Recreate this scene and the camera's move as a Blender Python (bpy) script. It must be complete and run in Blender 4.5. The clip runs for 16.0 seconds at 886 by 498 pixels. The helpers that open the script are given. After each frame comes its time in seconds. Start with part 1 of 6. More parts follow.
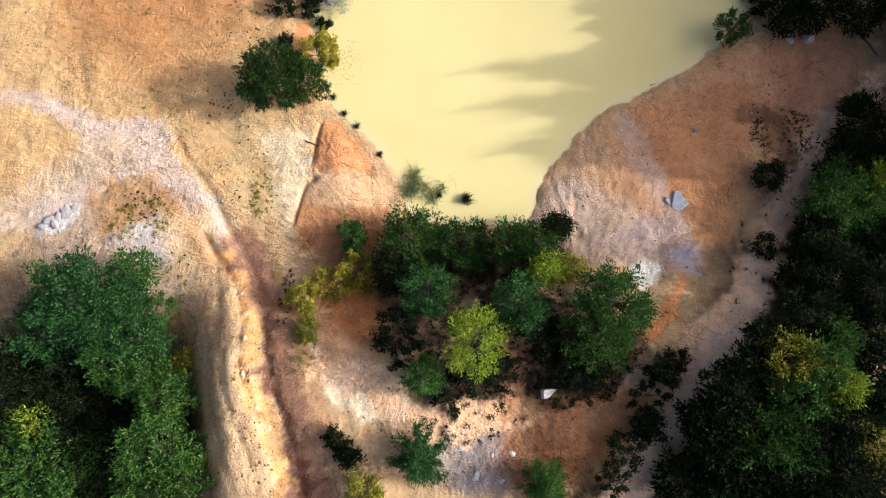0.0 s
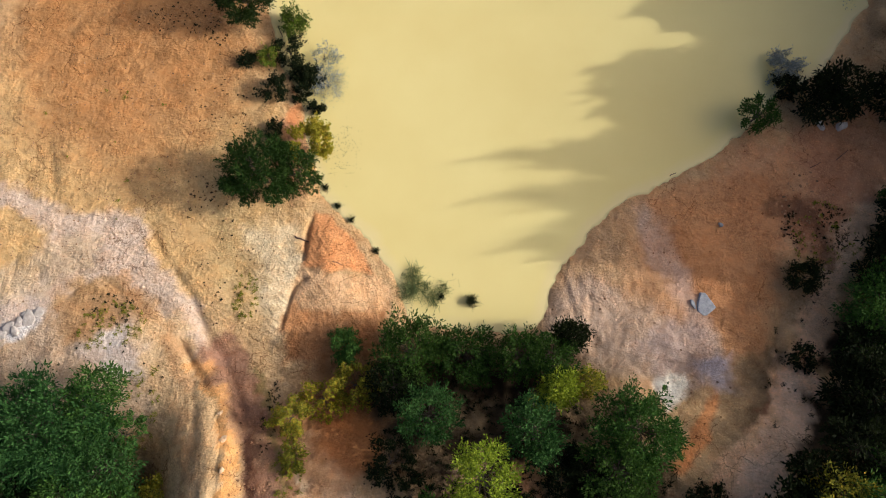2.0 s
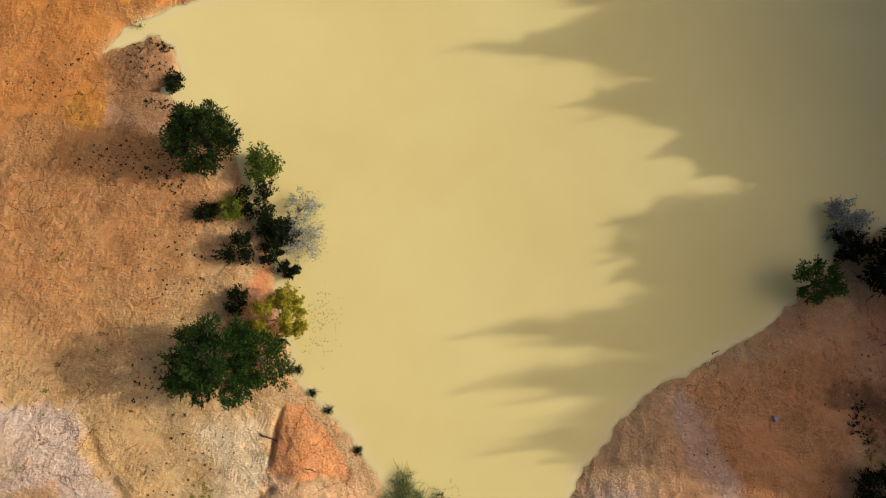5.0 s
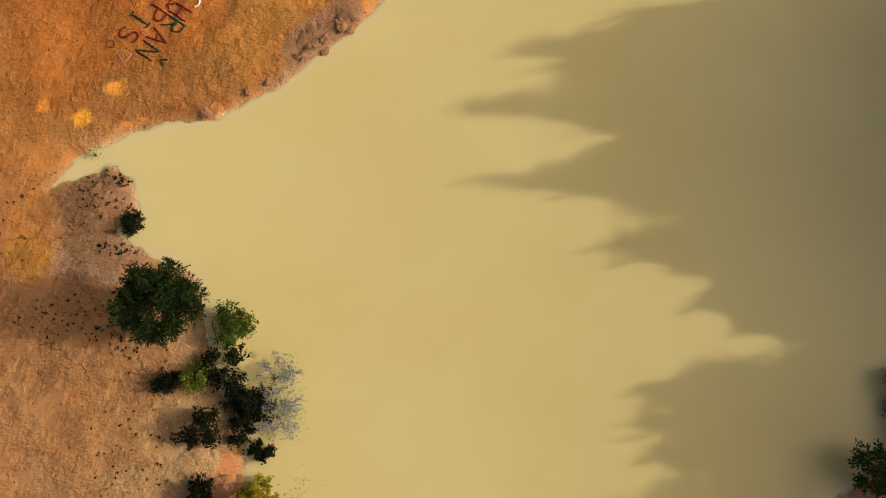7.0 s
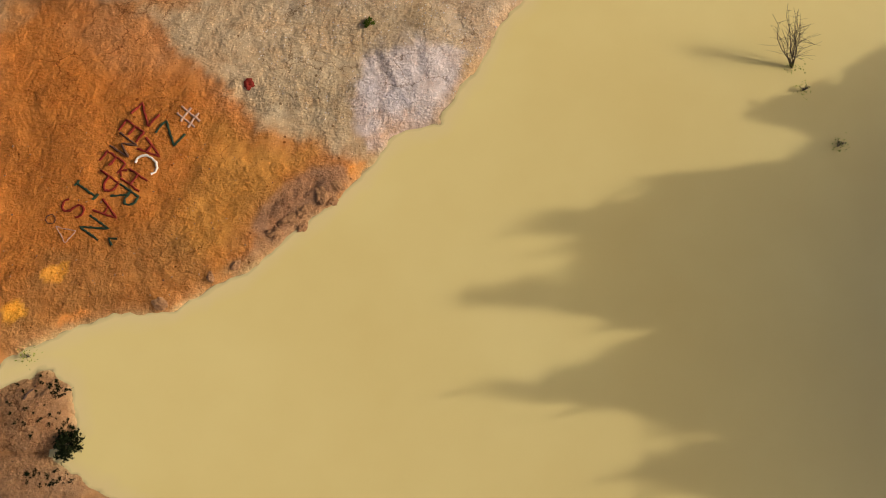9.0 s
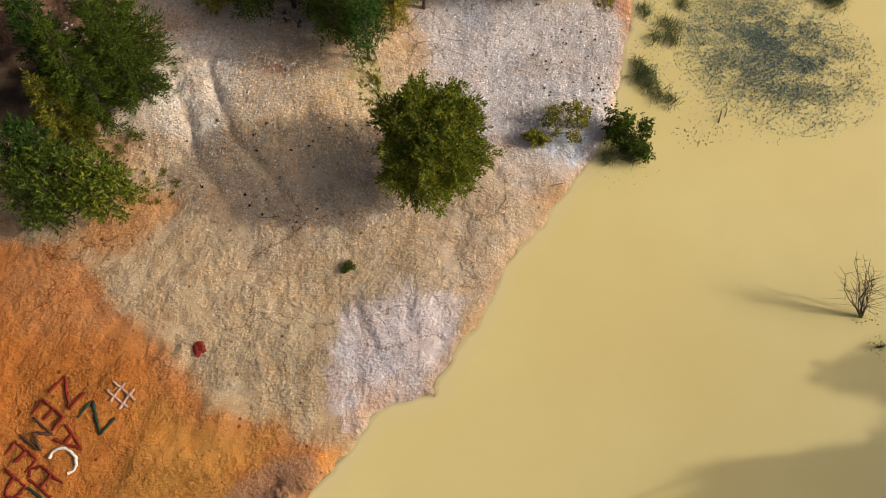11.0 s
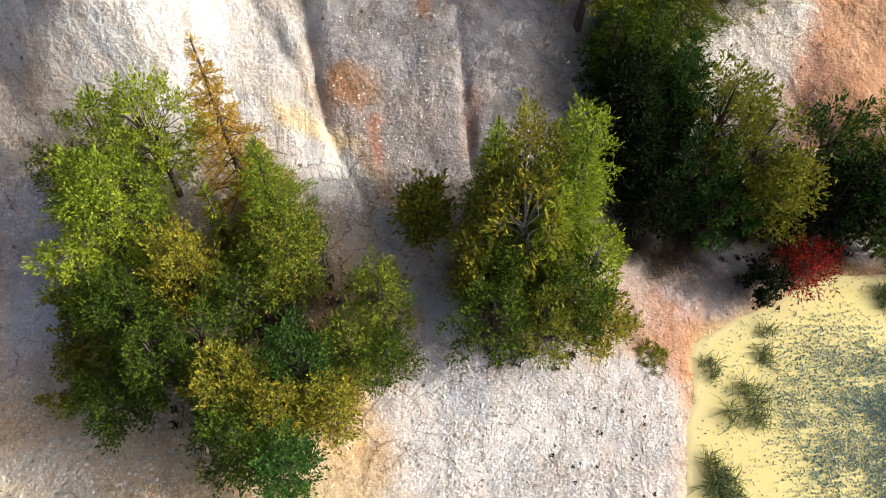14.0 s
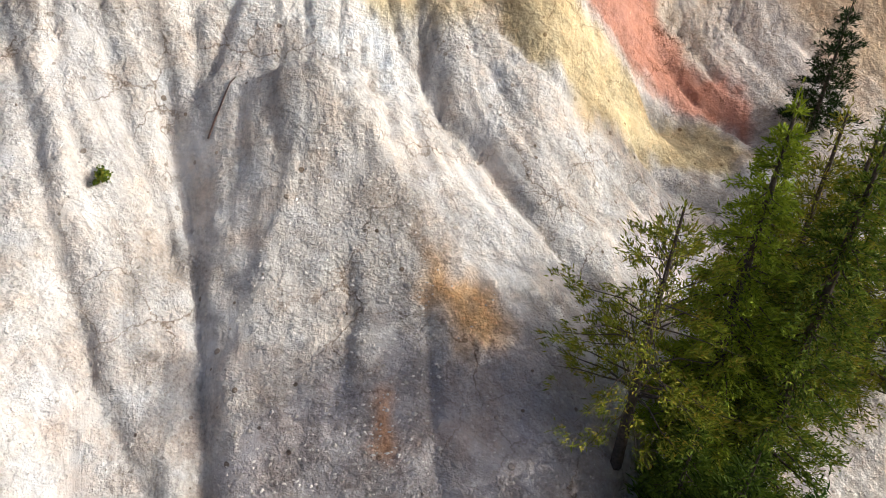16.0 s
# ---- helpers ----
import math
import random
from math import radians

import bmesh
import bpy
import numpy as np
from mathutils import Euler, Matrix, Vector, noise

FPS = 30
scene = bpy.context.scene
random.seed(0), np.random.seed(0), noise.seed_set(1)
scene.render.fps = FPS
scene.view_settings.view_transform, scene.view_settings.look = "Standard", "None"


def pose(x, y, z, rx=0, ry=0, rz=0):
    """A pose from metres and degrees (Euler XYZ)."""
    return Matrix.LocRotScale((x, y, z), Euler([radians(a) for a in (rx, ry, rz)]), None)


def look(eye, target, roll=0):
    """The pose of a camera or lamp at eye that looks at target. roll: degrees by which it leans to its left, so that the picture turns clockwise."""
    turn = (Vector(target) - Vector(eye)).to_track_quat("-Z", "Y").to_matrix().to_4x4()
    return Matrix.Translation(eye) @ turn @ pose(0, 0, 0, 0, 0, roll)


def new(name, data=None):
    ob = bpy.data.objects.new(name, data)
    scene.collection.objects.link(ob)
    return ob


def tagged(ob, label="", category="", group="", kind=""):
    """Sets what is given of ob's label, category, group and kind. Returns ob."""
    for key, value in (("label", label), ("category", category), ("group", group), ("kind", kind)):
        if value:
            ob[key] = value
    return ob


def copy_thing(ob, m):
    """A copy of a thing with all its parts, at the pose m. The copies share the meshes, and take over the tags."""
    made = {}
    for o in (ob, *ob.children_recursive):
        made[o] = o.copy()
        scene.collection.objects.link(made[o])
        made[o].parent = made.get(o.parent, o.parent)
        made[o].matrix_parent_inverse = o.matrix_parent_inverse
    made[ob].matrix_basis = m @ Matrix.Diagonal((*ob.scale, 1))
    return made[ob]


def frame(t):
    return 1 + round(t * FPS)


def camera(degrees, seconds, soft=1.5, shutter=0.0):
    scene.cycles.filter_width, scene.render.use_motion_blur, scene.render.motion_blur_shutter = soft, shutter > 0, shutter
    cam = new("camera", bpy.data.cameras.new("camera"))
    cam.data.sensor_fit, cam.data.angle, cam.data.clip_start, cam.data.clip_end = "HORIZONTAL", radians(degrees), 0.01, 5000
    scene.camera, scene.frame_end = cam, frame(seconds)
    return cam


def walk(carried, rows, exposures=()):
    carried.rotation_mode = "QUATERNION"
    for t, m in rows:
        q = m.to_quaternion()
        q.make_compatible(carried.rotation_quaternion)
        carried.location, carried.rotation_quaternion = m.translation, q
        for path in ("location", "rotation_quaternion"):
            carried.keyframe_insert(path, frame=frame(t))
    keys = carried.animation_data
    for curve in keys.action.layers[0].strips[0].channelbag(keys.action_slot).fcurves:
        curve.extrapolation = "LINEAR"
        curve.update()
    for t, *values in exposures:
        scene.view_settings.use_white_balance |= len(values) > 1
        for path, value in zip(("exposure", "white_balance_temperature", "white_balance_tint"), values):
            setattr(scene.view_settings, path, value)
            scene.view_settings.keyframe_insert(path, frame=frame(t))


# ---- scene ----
cam = camera(65.2, 16.0, soft=1.0)
METRES, EYE, TILT, LEAN, TURN = 110.0, 68.95, -81.37, -0.5, 0.0
ROWS = [
    (0.0, 0.0, 0.0, 0.0, -0.0, 0.0, -0.0),
    (0.5, -0.0007, 0.0135, 0.0116, 0.0, 0.02, -0.02),
    (1.0, -0.0021, 0.0276, 0.0273, -0.02, 1.2, -0.04),
    (1.5, -0.0028, 0.0422, 0.0423, -0.06, 2.5, -0.06),
    (2.0, -0.0035, 0.0573, 0.0599, -0.14, 2.92, -0.06),
    (2.5, -0.0035, 0.0724, 0.0795, -0.16, 3.12, -0.07),
    (3.0, -0.003, 0.0878, 0.0994, -0.13, 3.33, -0.09),
    (5.5, -0.0013, 0.1661, 0.2206, -0.17, 4.42, -0.19),
    (6.0, -0.0016, 0.1819, 0.247, -0.24, 4.78, -0.21),
    (6.5, -0.0037, 0.197, 0.2742, -0.52, 5.15, -0.26),
    (7.0, -0.0039, 0.2127, 0.3028, -0.58, 5.37, -0.29),
    (7.5, -0.0053, 0.2276, 0.3326, -0.81, 5.58, -0.37),
    (8.0, -0.0059, 0.2428, 0.3632, -0.95, 5.85, -0.46),
    (8.5, -0.0055, 0.2585, 0.396, -0.97, 5.92, -0.6),
    (9.0, -0.0045, 0.2744, 0.4312, -0.91, 6.69, -0.76),
    (11.5, -0.0003, 0.3574, 0.5904, -0.72, 14.59, -0.76),
    (12.0, 0.001, 0.3737, 0.6215, -0.66, 15.99, -0.77),
    (12.5, 0.0028, 0.3901, 0.6538, -0.64, 17.38, -0.81),
    (13.0, 0.0051, 0.4063, 0.6871, -0.61, 18.85, -0.8),
    (13.5, 0.0073, 0.4231, 0.72, -0.61, 20.52, -0.77),
    (14.0, 0.0096, 0.4398, 0.7521, -0.52, 22.2, -0.7),
    (14.5, 0.0116, 0.4562, 0.7832, -0.5, 25.82, -0.72),
    (15.0, 0.0139, 0.4725, 0.8111, -0.39, 31.09, -0.74),
    (15.5, 0.0158, 0.4894, 0.8352, -0.4, 37.44, -0.63),
    (16.0, 0.0176, 0.5053, 0.857, -0.4, 47.53, -0.45),
]
LIGHTING = [(0.0, 0.24, 5450, 10), (1.0, 0.0, 5700, 9), (3.0, -0.28, 6000, 8), (5.5, -0.52, 6500, 10), (9.0, -0.78, 6850, 12), (11.5, -0.55, 6150, 10), (12.5, -0.14, 5750, 8), (13.5, -0.06, 5850, 5), (14.5, 0.30, 5800, 4), (15.0, 0.30, 5650, 5), (16.0, -0.27, 5650, 5)]
walk(cam, [(t, pose(0, 0, EYE, TILT, LEAN, TURN) @ pose(METRES * x, METRES * y, METRES * z, 90 + pitch, roll, yaw)) for t, x, y, z, yaw, pitch, roll in ROWS], LIGHTING)


# ---------------------------------------------------------------- world and light
SUN_UP, SUN_FROM = 26.0, 0.0            # degrees above the horizon; 0 is straight from +x
world = bpy.data.worlds.new("sky")
scene.world = world
world.use_nodes = True
sky = world.node_tree.nodes.new("ShaderNodeTexSky")
sky.sky_type, sky.sun_disc = "NISHITA", False
sky.sun_elevation, sky.sun_rotation = radians(SUN_UP), radians(90 - SUN_FROM)
sky.air_density, sky.dust_density, sky.ozone_density = 0.5, 7.0, 0.0
world.node_tree.nodes["Background"].inputs["Strength"].default_value = 0.19
world.node_tree.links.new(sky.outputs["Color"], world.node_tree.nodes["Background"].inputs["Color"])
sun = new("sun", bpy.data.lights.new("sun", "SUN"))
sun.data.energy, sun.data.angle, sun.data.color = 3.4, radians(0.53), (1.0, 0.93, 0.82)
sun.matrix_world = look((90 * math.cos(radians(SUN_UP)), 0, 90 * math.sin(radians(SUN_UP))), (0, 0, 0))


# ---------------------------------------------------------------- small tools
def lin(r, g, b):
    """A colour from 0..255 display values to linear."""
    return tuple(((c / 255) / 12.92 if c <= 10 else ((c / 255 + 0.055) / 1.055) ** 2.4) for c in (r, g, b))


def smooth(v):
    v = np.clip(v, 0.0, 1.0)
    return v * v * (3 - 2 * v)


def lattice(seed, size=256):
    return np.random.default_rng(seed).random((size, size))


LATTICES = [lattice(s) for s in range(12)]


def vnoise(x, y, k):
    """Value noise in -1..1 on arrays."""
    g = LATTICES[k % 12]
    n = g.shape[0]
    x, y = np.asarray(x, float) + 37.3 * k, np.asarray(y, float) + 11.9 * k
    i, j = np.floor(x).astype(int), np.floor(y).astype(int)
    u, v = smooth(x - i), smooth(y - j)
    i0, i1, j0, j1 = i % n, (i + 1) % n, j % n, (j + 1) % n
    return 2 * ((g[i0, j0] * (1 - u) + g[i1, j0] * u) * (1 - v) + (g[i0, j1] * (1 - u) + g[i1, j1] * u) * v) - 1


def fbm(x, y, k, octaves=4):
    s, a, f = 0.0, 0.5, 1.0
    for o in range(octaves):
        s = s + a * vnoise(x * f, y * f, k + o)
        a, f = a * 0.5, f * 2.03
    return s


def to_line(x, y, line):
    """Distance to a polyline, and how far along it (0..1) the nearest place is."""
    best, along = np.full(np.shape(x), 1e9), np.zeros(np.shape(x))
    n = len(line) - 1
    for i in range(n):
        (ax, ay), (bx, by) = line[i], line[i + 1]
        dx, dy = bx - ax, by - ay
        t = np.clip(((x - ax) * dx + (y - ay) * dy) / (dx * dx + dy * dy), 0, 1)
        d = np.hypot(x - ax - t * dx, y - ay - t * dy)
        near = d < best
        along = np.where(near, (i + t) / n, along)
        best = np.where(near, d, best)
    return best, along


# ---------------------------------------------------------------- the lie of the land
SHORE_NORTH = [(43.5, 46), (44.5, 60), (44, 74), (50, 86), (48, 99), (40, 107), (28.2, 107.6), (23.6, 108), (19.4, 105.7), (15.1, 104),
               (14.4, 100.4), (12.6, 94), (12.6, 92.5), (10.7, 89.4), (7.2, 84.6), (4.6, 81.2), (3.9, 79.2), (1.5, 76), (0.3, 73.6), (-3.2, 72.3),
               (-4.5, 70.5), (-6.4, 67.7), (-8.3, 66.3), (-10.8, 63.8), (-13.6, 61.7), (-16.3, 60.3), (-17.5, 59.4), (-21.1, 59.2), (-24.1, 58.2)]
SHORE_SOUTH = [(-26.4, 57.2), (-28.6, 55), (-29.2, 53.6), (-27.9, 54.1), (-25, 55.4), (-23.4, 54.6), (-22.5, 51.6), (-23.6, 49.7), (-17.8, 46.8),
               (-15.5, 39), (-13.7, 36), (-13, 32), (-11.3, 25.7), (-6.7, 21.3), (-4.2, 17.8), (-2.9, 14), (1.2, 12.8), (8, 12.8), (9.4, 13.6),
               (10.3, 16.4), (11.6, 19.1), (14.5, 22.4), (16.8, 24.6), (21.5, 27), (26.4, 29.6), (29.7, 32.3), (33.5, 35.9), (38.3, 38.7), (40.9, 42.4)]
SHORE = SHORE_NORTH + SHORE_SOUTH


def outline_distance(x, y, ring):
    """Metres from a closed outline, below 0 inside it."""
    d, _ = to_line(x, y, ring + ring[:1])
    inside = np.zeros(np.shape(x), bool)
    for (ax, ay), (bx, by) in zip(ring, ring[1:] + ring[:1]):
        cross = (ay > y) != (by > y)
        inside ^= cross & (x < (bx - ax) * (y - ay) / ((by - ay) or 1e-9) + ax)
    return np.where(inside, -d, d)


def shore_distance(x, y):
    """Metres from the waterline: on land above 0, on the lake below 0."""
    return outline_distance(x, y, SHORE)


GULLIES = []


def gully(line, deep, wide):
    GULLIES.append((line, deep, wide))


gully([(-10.6, 133), (-9.3, 129.5), (-8.5, 127.7), (-7.8, 125.6), (-6.8, 122.8), (-6.1, 119.9), (-5.4, 117.2), (-4.9, 114.5), (-4.0, 111.5), (-2.2, 108.5), (-1.0, 105)], 0.4, 0.25)
gully([(1.0, 134), (1.3, 131.9), (1.5, 129.2), (2.7, 128.1), (5.0, 125.8), (7.5, 124.1), (10.5, 122.5)], 0.32, 0.22)
gully([(2.6, 134), (4.3, 131.9), (6.1, 131.0), (7.6, 130.3), (10.2, 129.6), (13.6, 128.8)], 0.4, 0.3)
gully([(8.0, 138), (8.9, 134.8), (10.2, 132.9), (12.8, 131.8), (16.9, 130.4)], 0.4, 0.3)
gully([(-14.5, 128.5), (-13.3, 126.0), (-11.4, 122.6), (-10.5, 120.5), (-9.3, 118.7), (-8.7, 117.3), (-6.5, 114.8), (-5.0, 113)], 0.35, 0.25)
gully([(-10.6, 131.5), (-9.6, 129), (-8.9, 127.6), (-7.9, 125), (-6.9, 122.6)], 0.5, 0.3)
gully([(-0.6, 133), (0.0, 131.4), (0.6, 130.1), (1.4, 129.3)], 0.5, 0.3)
gully([(-11.6, 130), (-10.4, 127.3), (-9.7, 125.9), (-8.0, 123.4), (-6.8, 121)], 0.5, 0.32)
gully([(3.6, 130.6), (5.6, 128.8), (8.0, 127.2), (10.5, 126.0)], 0.3, 0.3)
gully([(-7.9, 130.5), (-7.5, 128.6), (-7.2, 126.8)], 0.4, 0.25)
gully([(-6.0, 131), (-6.5, 129.5), (-7.0, 127.6)], 0.4, 0.25)
gully([(-12.8, 129.5), (-11.9, 126.2), (-10.6, 123.8), (-9.4, 121.8)], 0.35, 0.25)
gully([(-17.5, 126.5), (-15.6, 123.5), (-13.6, 120.5), (-12.2, 118)], 0.4, 0.3)
gully([(-1.2, 122.5), (-0.8, 120.5), (-1.0, 117.5)], 0.25, 0.25)
gully([(6.8, 139), (9.6, 137), (12.2, 135.4), (15, 134)], 0.4, 0.3)
gully([(12, 141), (14.6, 138), (17.5, 135.4), (20, 133.5)], 0.5, 0.3)
gully([(17, 142), (19.5, 139), (22, 136.5)], 0.4, 0.3)
gully([(1.7, 122.4), (2.0, 119.3), (2.3, 116.2), (2.9, 112), (3.2, 109.5)], 0.5, 0.35)
gully([(-20.4, 12.5), (-18.8, 9.6), (-16.6, 5.2), (-15.4, 1.0), (-14.4, -3.4), (-12.6, -7.6), (-11.3, -12.6), (-10, -18)], 0.6, 0.8)
gully([(34.2, 16.9), (31.4, 14.4), (30.4, 12.5), (30.0, 10.1), (28.3, 7.5), (25.7, 6.3)], 0.55, 0.3)
gully([(33.4, 25.5), (33.7, 23.4), (35.4, 22.1), (35.6, 19.7), (34.2, 16.7)], 0.4, 0.35)
gully([(30.2, 20.0), (32.2, 21.9), (32.4, 23.7), (33.7, 24.4)], 0.25, 0.22)
gully([(33.2, 17.6), (34.0, 18.2), (34.6, 18.6)], 1.1, 0.55)
gully([(-11.7, 23.9), (-12.2, 22.4), (-12.4, 20.6), (-12.6, 18.8)], 0.45, 0.2)
gully([(-12.6, 18.6), (-10.4, 17.8), (-8.5, 18.6), (-7.4, 18.2), (-6.1, 18.0)], 0.4, 0.16)
gully([(-11.9, 17.8), (-13.3, 16.7), (-13.8, 14.9), (-14.4, 12.3)], 0.45, 0.2)
gully([(-27.2, 23.4), (-25.7, 20.2), (-24.2, 18.2), (-22.4, 15.8), (-20.9, 12.6), (-19.1, 9.5)], 0.4, 0.25)
gully([(-34.2, 15.2), (-31.9, 17.0), (-29.9, 17.1), (-28.5, 15.9), (-26.6, 15.3), (-25.6, 15.7), (-23.9, 12.8)], 0.4, 0.3)
gully([(-23.6, 12.8), (-21.6, 9.6), (-19.0, 6.6), (-17.5, 3.4), (-17.2, -0.7), (-15.4, -5.2), (-13.7, -9.2), (-12.9, -12.5)], 0.4, 0.25)
gully([(-20.8, 0.4), (-20.0, -3.8), (-18.4, -8.5), (-16.6, -12.5)], 0.2, 0.2)
gully([(-19.2, 1.4), (-18.4, -2.8), (-16.8, -6.9), (-15.2, -10.4)], 0.2, 0.2)
gully([(-23.3, 12.5), (-21.4, 8.5), (-19.9, 3.6), (-19.8, 1.4)], 0.3, 0.2)
gully([(-37, 31), (-36, 28), (-35.6, 25.4), (-34, 23)], 0.2, 0.2)
gully([(31.6, 25.7), (33.1, 25.8), (34.8, 25.2), (37.0, 24.9)], 0.35, 0.2)
gully([(-17.0, 94), (-15.7, 91), (-15.0, 88), (-12, 84)], 0.35, 0.5)
gully([(-6.5, 96), (-4, 92.5), (-3, 90)], 0.2, 0.4)
gully([(-4.6, 79.4), (-4.1, 77.8), (-3.1, 76.6), (-2.8, 75.4), (-1.4, 74.3)], 0.14, 0.14)
gully([(-2.6, 78), (-1.9, 76.8), (-1.5, 75.6), (-0.4, 74.6)], 0.12, 0.12)
gully([(-28.5, 50.6), (-26.7, 50.3), (-24.6, 50.3), (-22.9, 50.3)], 0.6, 0.16)
gully([(-25.8, 55.3), (-25.5, 54.4), (-25.2, 53.4)], 0.4, 0.14)
gully([(-11.6, 66.6), (-10.4, 67.5), (-9.0, 67.9), (-7.6, 68.9)], 0.4, 0.16)
gully([(-12.4, 64.8), (-11.0, 65.4), (-9.6, 66.4)], 0.4, 0.14)
gully([(-18.6, 61.6), (-17.2, 60.9), (-16.4, 60.2)], 0.35, 0.14)
gully([(-21.6, 61.2), (-19.8, 60.9), (-18.9, 60.0)], 0.3, 0.14)
gully([(-15.1, 95.2), (-13.9, 92.1), (-12.5, 89.1), (-10.0, 86.9), (-9.0, 85.3)], 0.35, 0.22)
gully([(-17.6, 95.4), (-16.8, 92.6), (-15.6, 90)], 0.25, 0.2)
gully([(3.2, 89.0), (4.9, 87.2), (6.9, 87.1), (8.4, 87.3)], 0.2, 0.15)


def run_of(x, y, line):
    """Signed distance across a polyline and metres along it."""
    best, across, along, before = np.full(np.shape(x), 1e9), np.zeros(np.shape(x)), np.zeros(np.shape(x)), 0.0
    for (ax, ay), (bx, by) in zip(line, line[1:]):
        dx, dy = bx - ax, by - ay
        size = math.hypot(dx, dy)
        t = np.clip(((x - ax) * dx + (y - ay) * dy) / size ** 2, 0, 1)
        d = np.hypot(x - ax - t * dx, y - ay - t * dy)
        near = d < best
        across = np.where(near, d * np.sign((x - ax) * dy - (y - ay) * dx), across)
        along = np.where(near, before + t * size, along)
        best = np.where(near, d, best)
        before += size
    return across, along


def flow(x, y):
    """A coordinate that stays the same down the fall of the northern slope."""
    up = y - 11.5 * smooth((x - 5.5) / 10)
    return x + np.interp(x, [-20, -9, -6.8, -5, -1, 2, 5, 22], [0.75, 0.85, 0.3, 0.08, 0.18, 0.7, 0.95, 0.95]) * (up - 124)


# ridges and gully floors of the northern slope, from west to east: lines of (across, up the slope, metres above or below its even fall)
FOLDS = [
    [(-24, 108, 0), (-26, 135, 0)],
    [(-4.9, 112.8, -0.1), (-7.5, 116.1, -0.4), (-8.9, 117.5, -0.5), (-10, 119.6, -0.5), (-10.8, 121.1, -0.5), (-12, 123.5, -0.4), (-13.3, 126, -0.2), (-14.5, 129, 0)],
    [(-4.5, 113, -0.1), (-7.0, 116.4, -0.2), (-8.1, 117.9, -0.15), (-8.8, 119.6, -0.05), (-9.6, 121.2, 0.05), (-10.6, 122.7, 0.15), (-12.4, 126, 0), (-13.6, 129, 0)],
    [(-2.1, 109.3, -0.1), (-3.9, 110.3, -0.3), (-4.6, 111.6, -0.4), (-5.1, 115.8, -0.6), (-5.8, 118.9, -0.6), (-6.8, 122.3, -0.6), (-7.5, 125.5, -0.5), (-8, 127.2, -0.3), (-8.8, 131, 0)],
    [(-1.6, 109.5, -0.1), (-3.4, 112, -0.1), (-4.2, 116, 0.2), (-4.6, 118, 0.3), (-4.3, 119.1, 0.2), (-3.9, 121.3, 0.7), (-3.5, 123.1, 1.2), (-3.2, 124.6, 1.6), (-2.8, 127.3, 2.3), (-2.8, 128.5, 0.6), (-3.2, 131, 0)],
    [(2.0, 109.5, 0), (2.2, 115.9, 0.5), (2.0, 119, 0.9), (1.8, 122.8, 1.4), (1.0, 124.3, 1.7), (-0.9, 126.4, 2.1), (-2.4, 127.3, 2.3), (-2.2, 128.5, 0.6), (-2.4, 131, 0)],
    [(8.8, 117, -0.2), (8.6, 119.5, -0.5), (8.0, 122.2, -0.7), (6.4, 124.7, -0.8), (5.0, 126, -0.8), (3.2, 127.6, -0.5), (1.7, 128.6, -0.3), (1.2, 130.8, -0.2), (0.9, 134, 0)],
    [(9.3, 117, 0), (9.1, 119, -0.2), (8.4, 121.9, -0.4), (6.8, 124.5, -0.55), (5.4, 126, -0.5), (3.7, 127.8, -0.2), (3.0, 129, 0.0), (2.4, 131, 0.1), (2.4, 134, 0)],
    [(13.6, 120, -0.3), (13.1, 122.7, -0.5), (9.9, 126.2, -0.6), (7.8, 129.1, -0.6), (6.5, 130.1, -0.5), (5.1, 131.6, -0.3), (4.4, 134, 0)],
    [(14.1, 120, -0.1), (13.6, 122.9, -0.2), (10.4, 126.6, -0.3), (8.3, 129.5, -0.3), (7.0, 130.6, -0.2), (5.7, 132, -0.1), (5, 134, 0)],
    [(17.4, 120, -0.3), (16.9, 122.2, -0.5), (14.5, 123.8, -0.6), (12, 125.8, -0.6), (10.2, 128.2, -0.5), (9.2, 130.3, -0.3), (8.5, 134, 0)],
    [(17.9, 120, -0.1), (17.4, 122.5, -0.2), (15.0, 124.1, -0.3), (12.5, 126.1, -0.3), (10.7, 128.5, -0.2), (9.7, 130.5, 0), (9.1, 134, 0)],
    [(40, 108, 0), (40, 135, 0)],
]


def relief(x, up):
    """Straight faces between the ridges and gully floors."""
    out, last = np.zeros(np.shape(x)), None
    for line in FOLDS:
        side, rung, lift = np.array(line).T
        here = np.interp(up, rung, side), np.interp(up, rung, lift)
        if last:
            gap = np.maximum(here[0] - last[0], 0.05)
            t = (x - last[0]) / gap
            out = np.where((t >= 0) & (t < 1), last[1] + (here[1] - last[1]) * t, out)
        last = here
    return out * smooth((up - 108.5) / 4) * smooth((135 - up) / 4)


def height(x, y):
    x, y = np.asarray(x, float), np.asarray(y, float)
    sd = shore_distance(x, y) + 0.45 * fbm(x * 0.5, y * 0.5, 3, 3) + 0.32 * fbm(x * 1.6, y * 1.6, 7, 2)
    land = np.maximum(sd, 0)
    z = 0.40 * (1 - np.exp(-land / 0.9)) + 0.055 * np.minimum(land, 22) + 0.012 * np.clip(land - 22, 0, 200)
    z = np.where(sd < 0, np.maximum(0.38 * sd, -3.0), z)
    ashore = smooth(land / 3)
    # the wooded bank in the south
    bank = smooth((10.5 + 5 * smooth((x - 10) / 8) - y) / (12 + 5 * smooth((x - 8) / 10))) * smooth((x + 26) / 9)
    z += ashore * (5.6 * bank + 1.6 * smooth((x - 18) / 14) * smooth((12 - y) / 14))
    z -= 1.4 * np.exp(-(((x - 7) / 3.0) ** 2 + ((y + 3.5) / 6) ** 2)) * bank
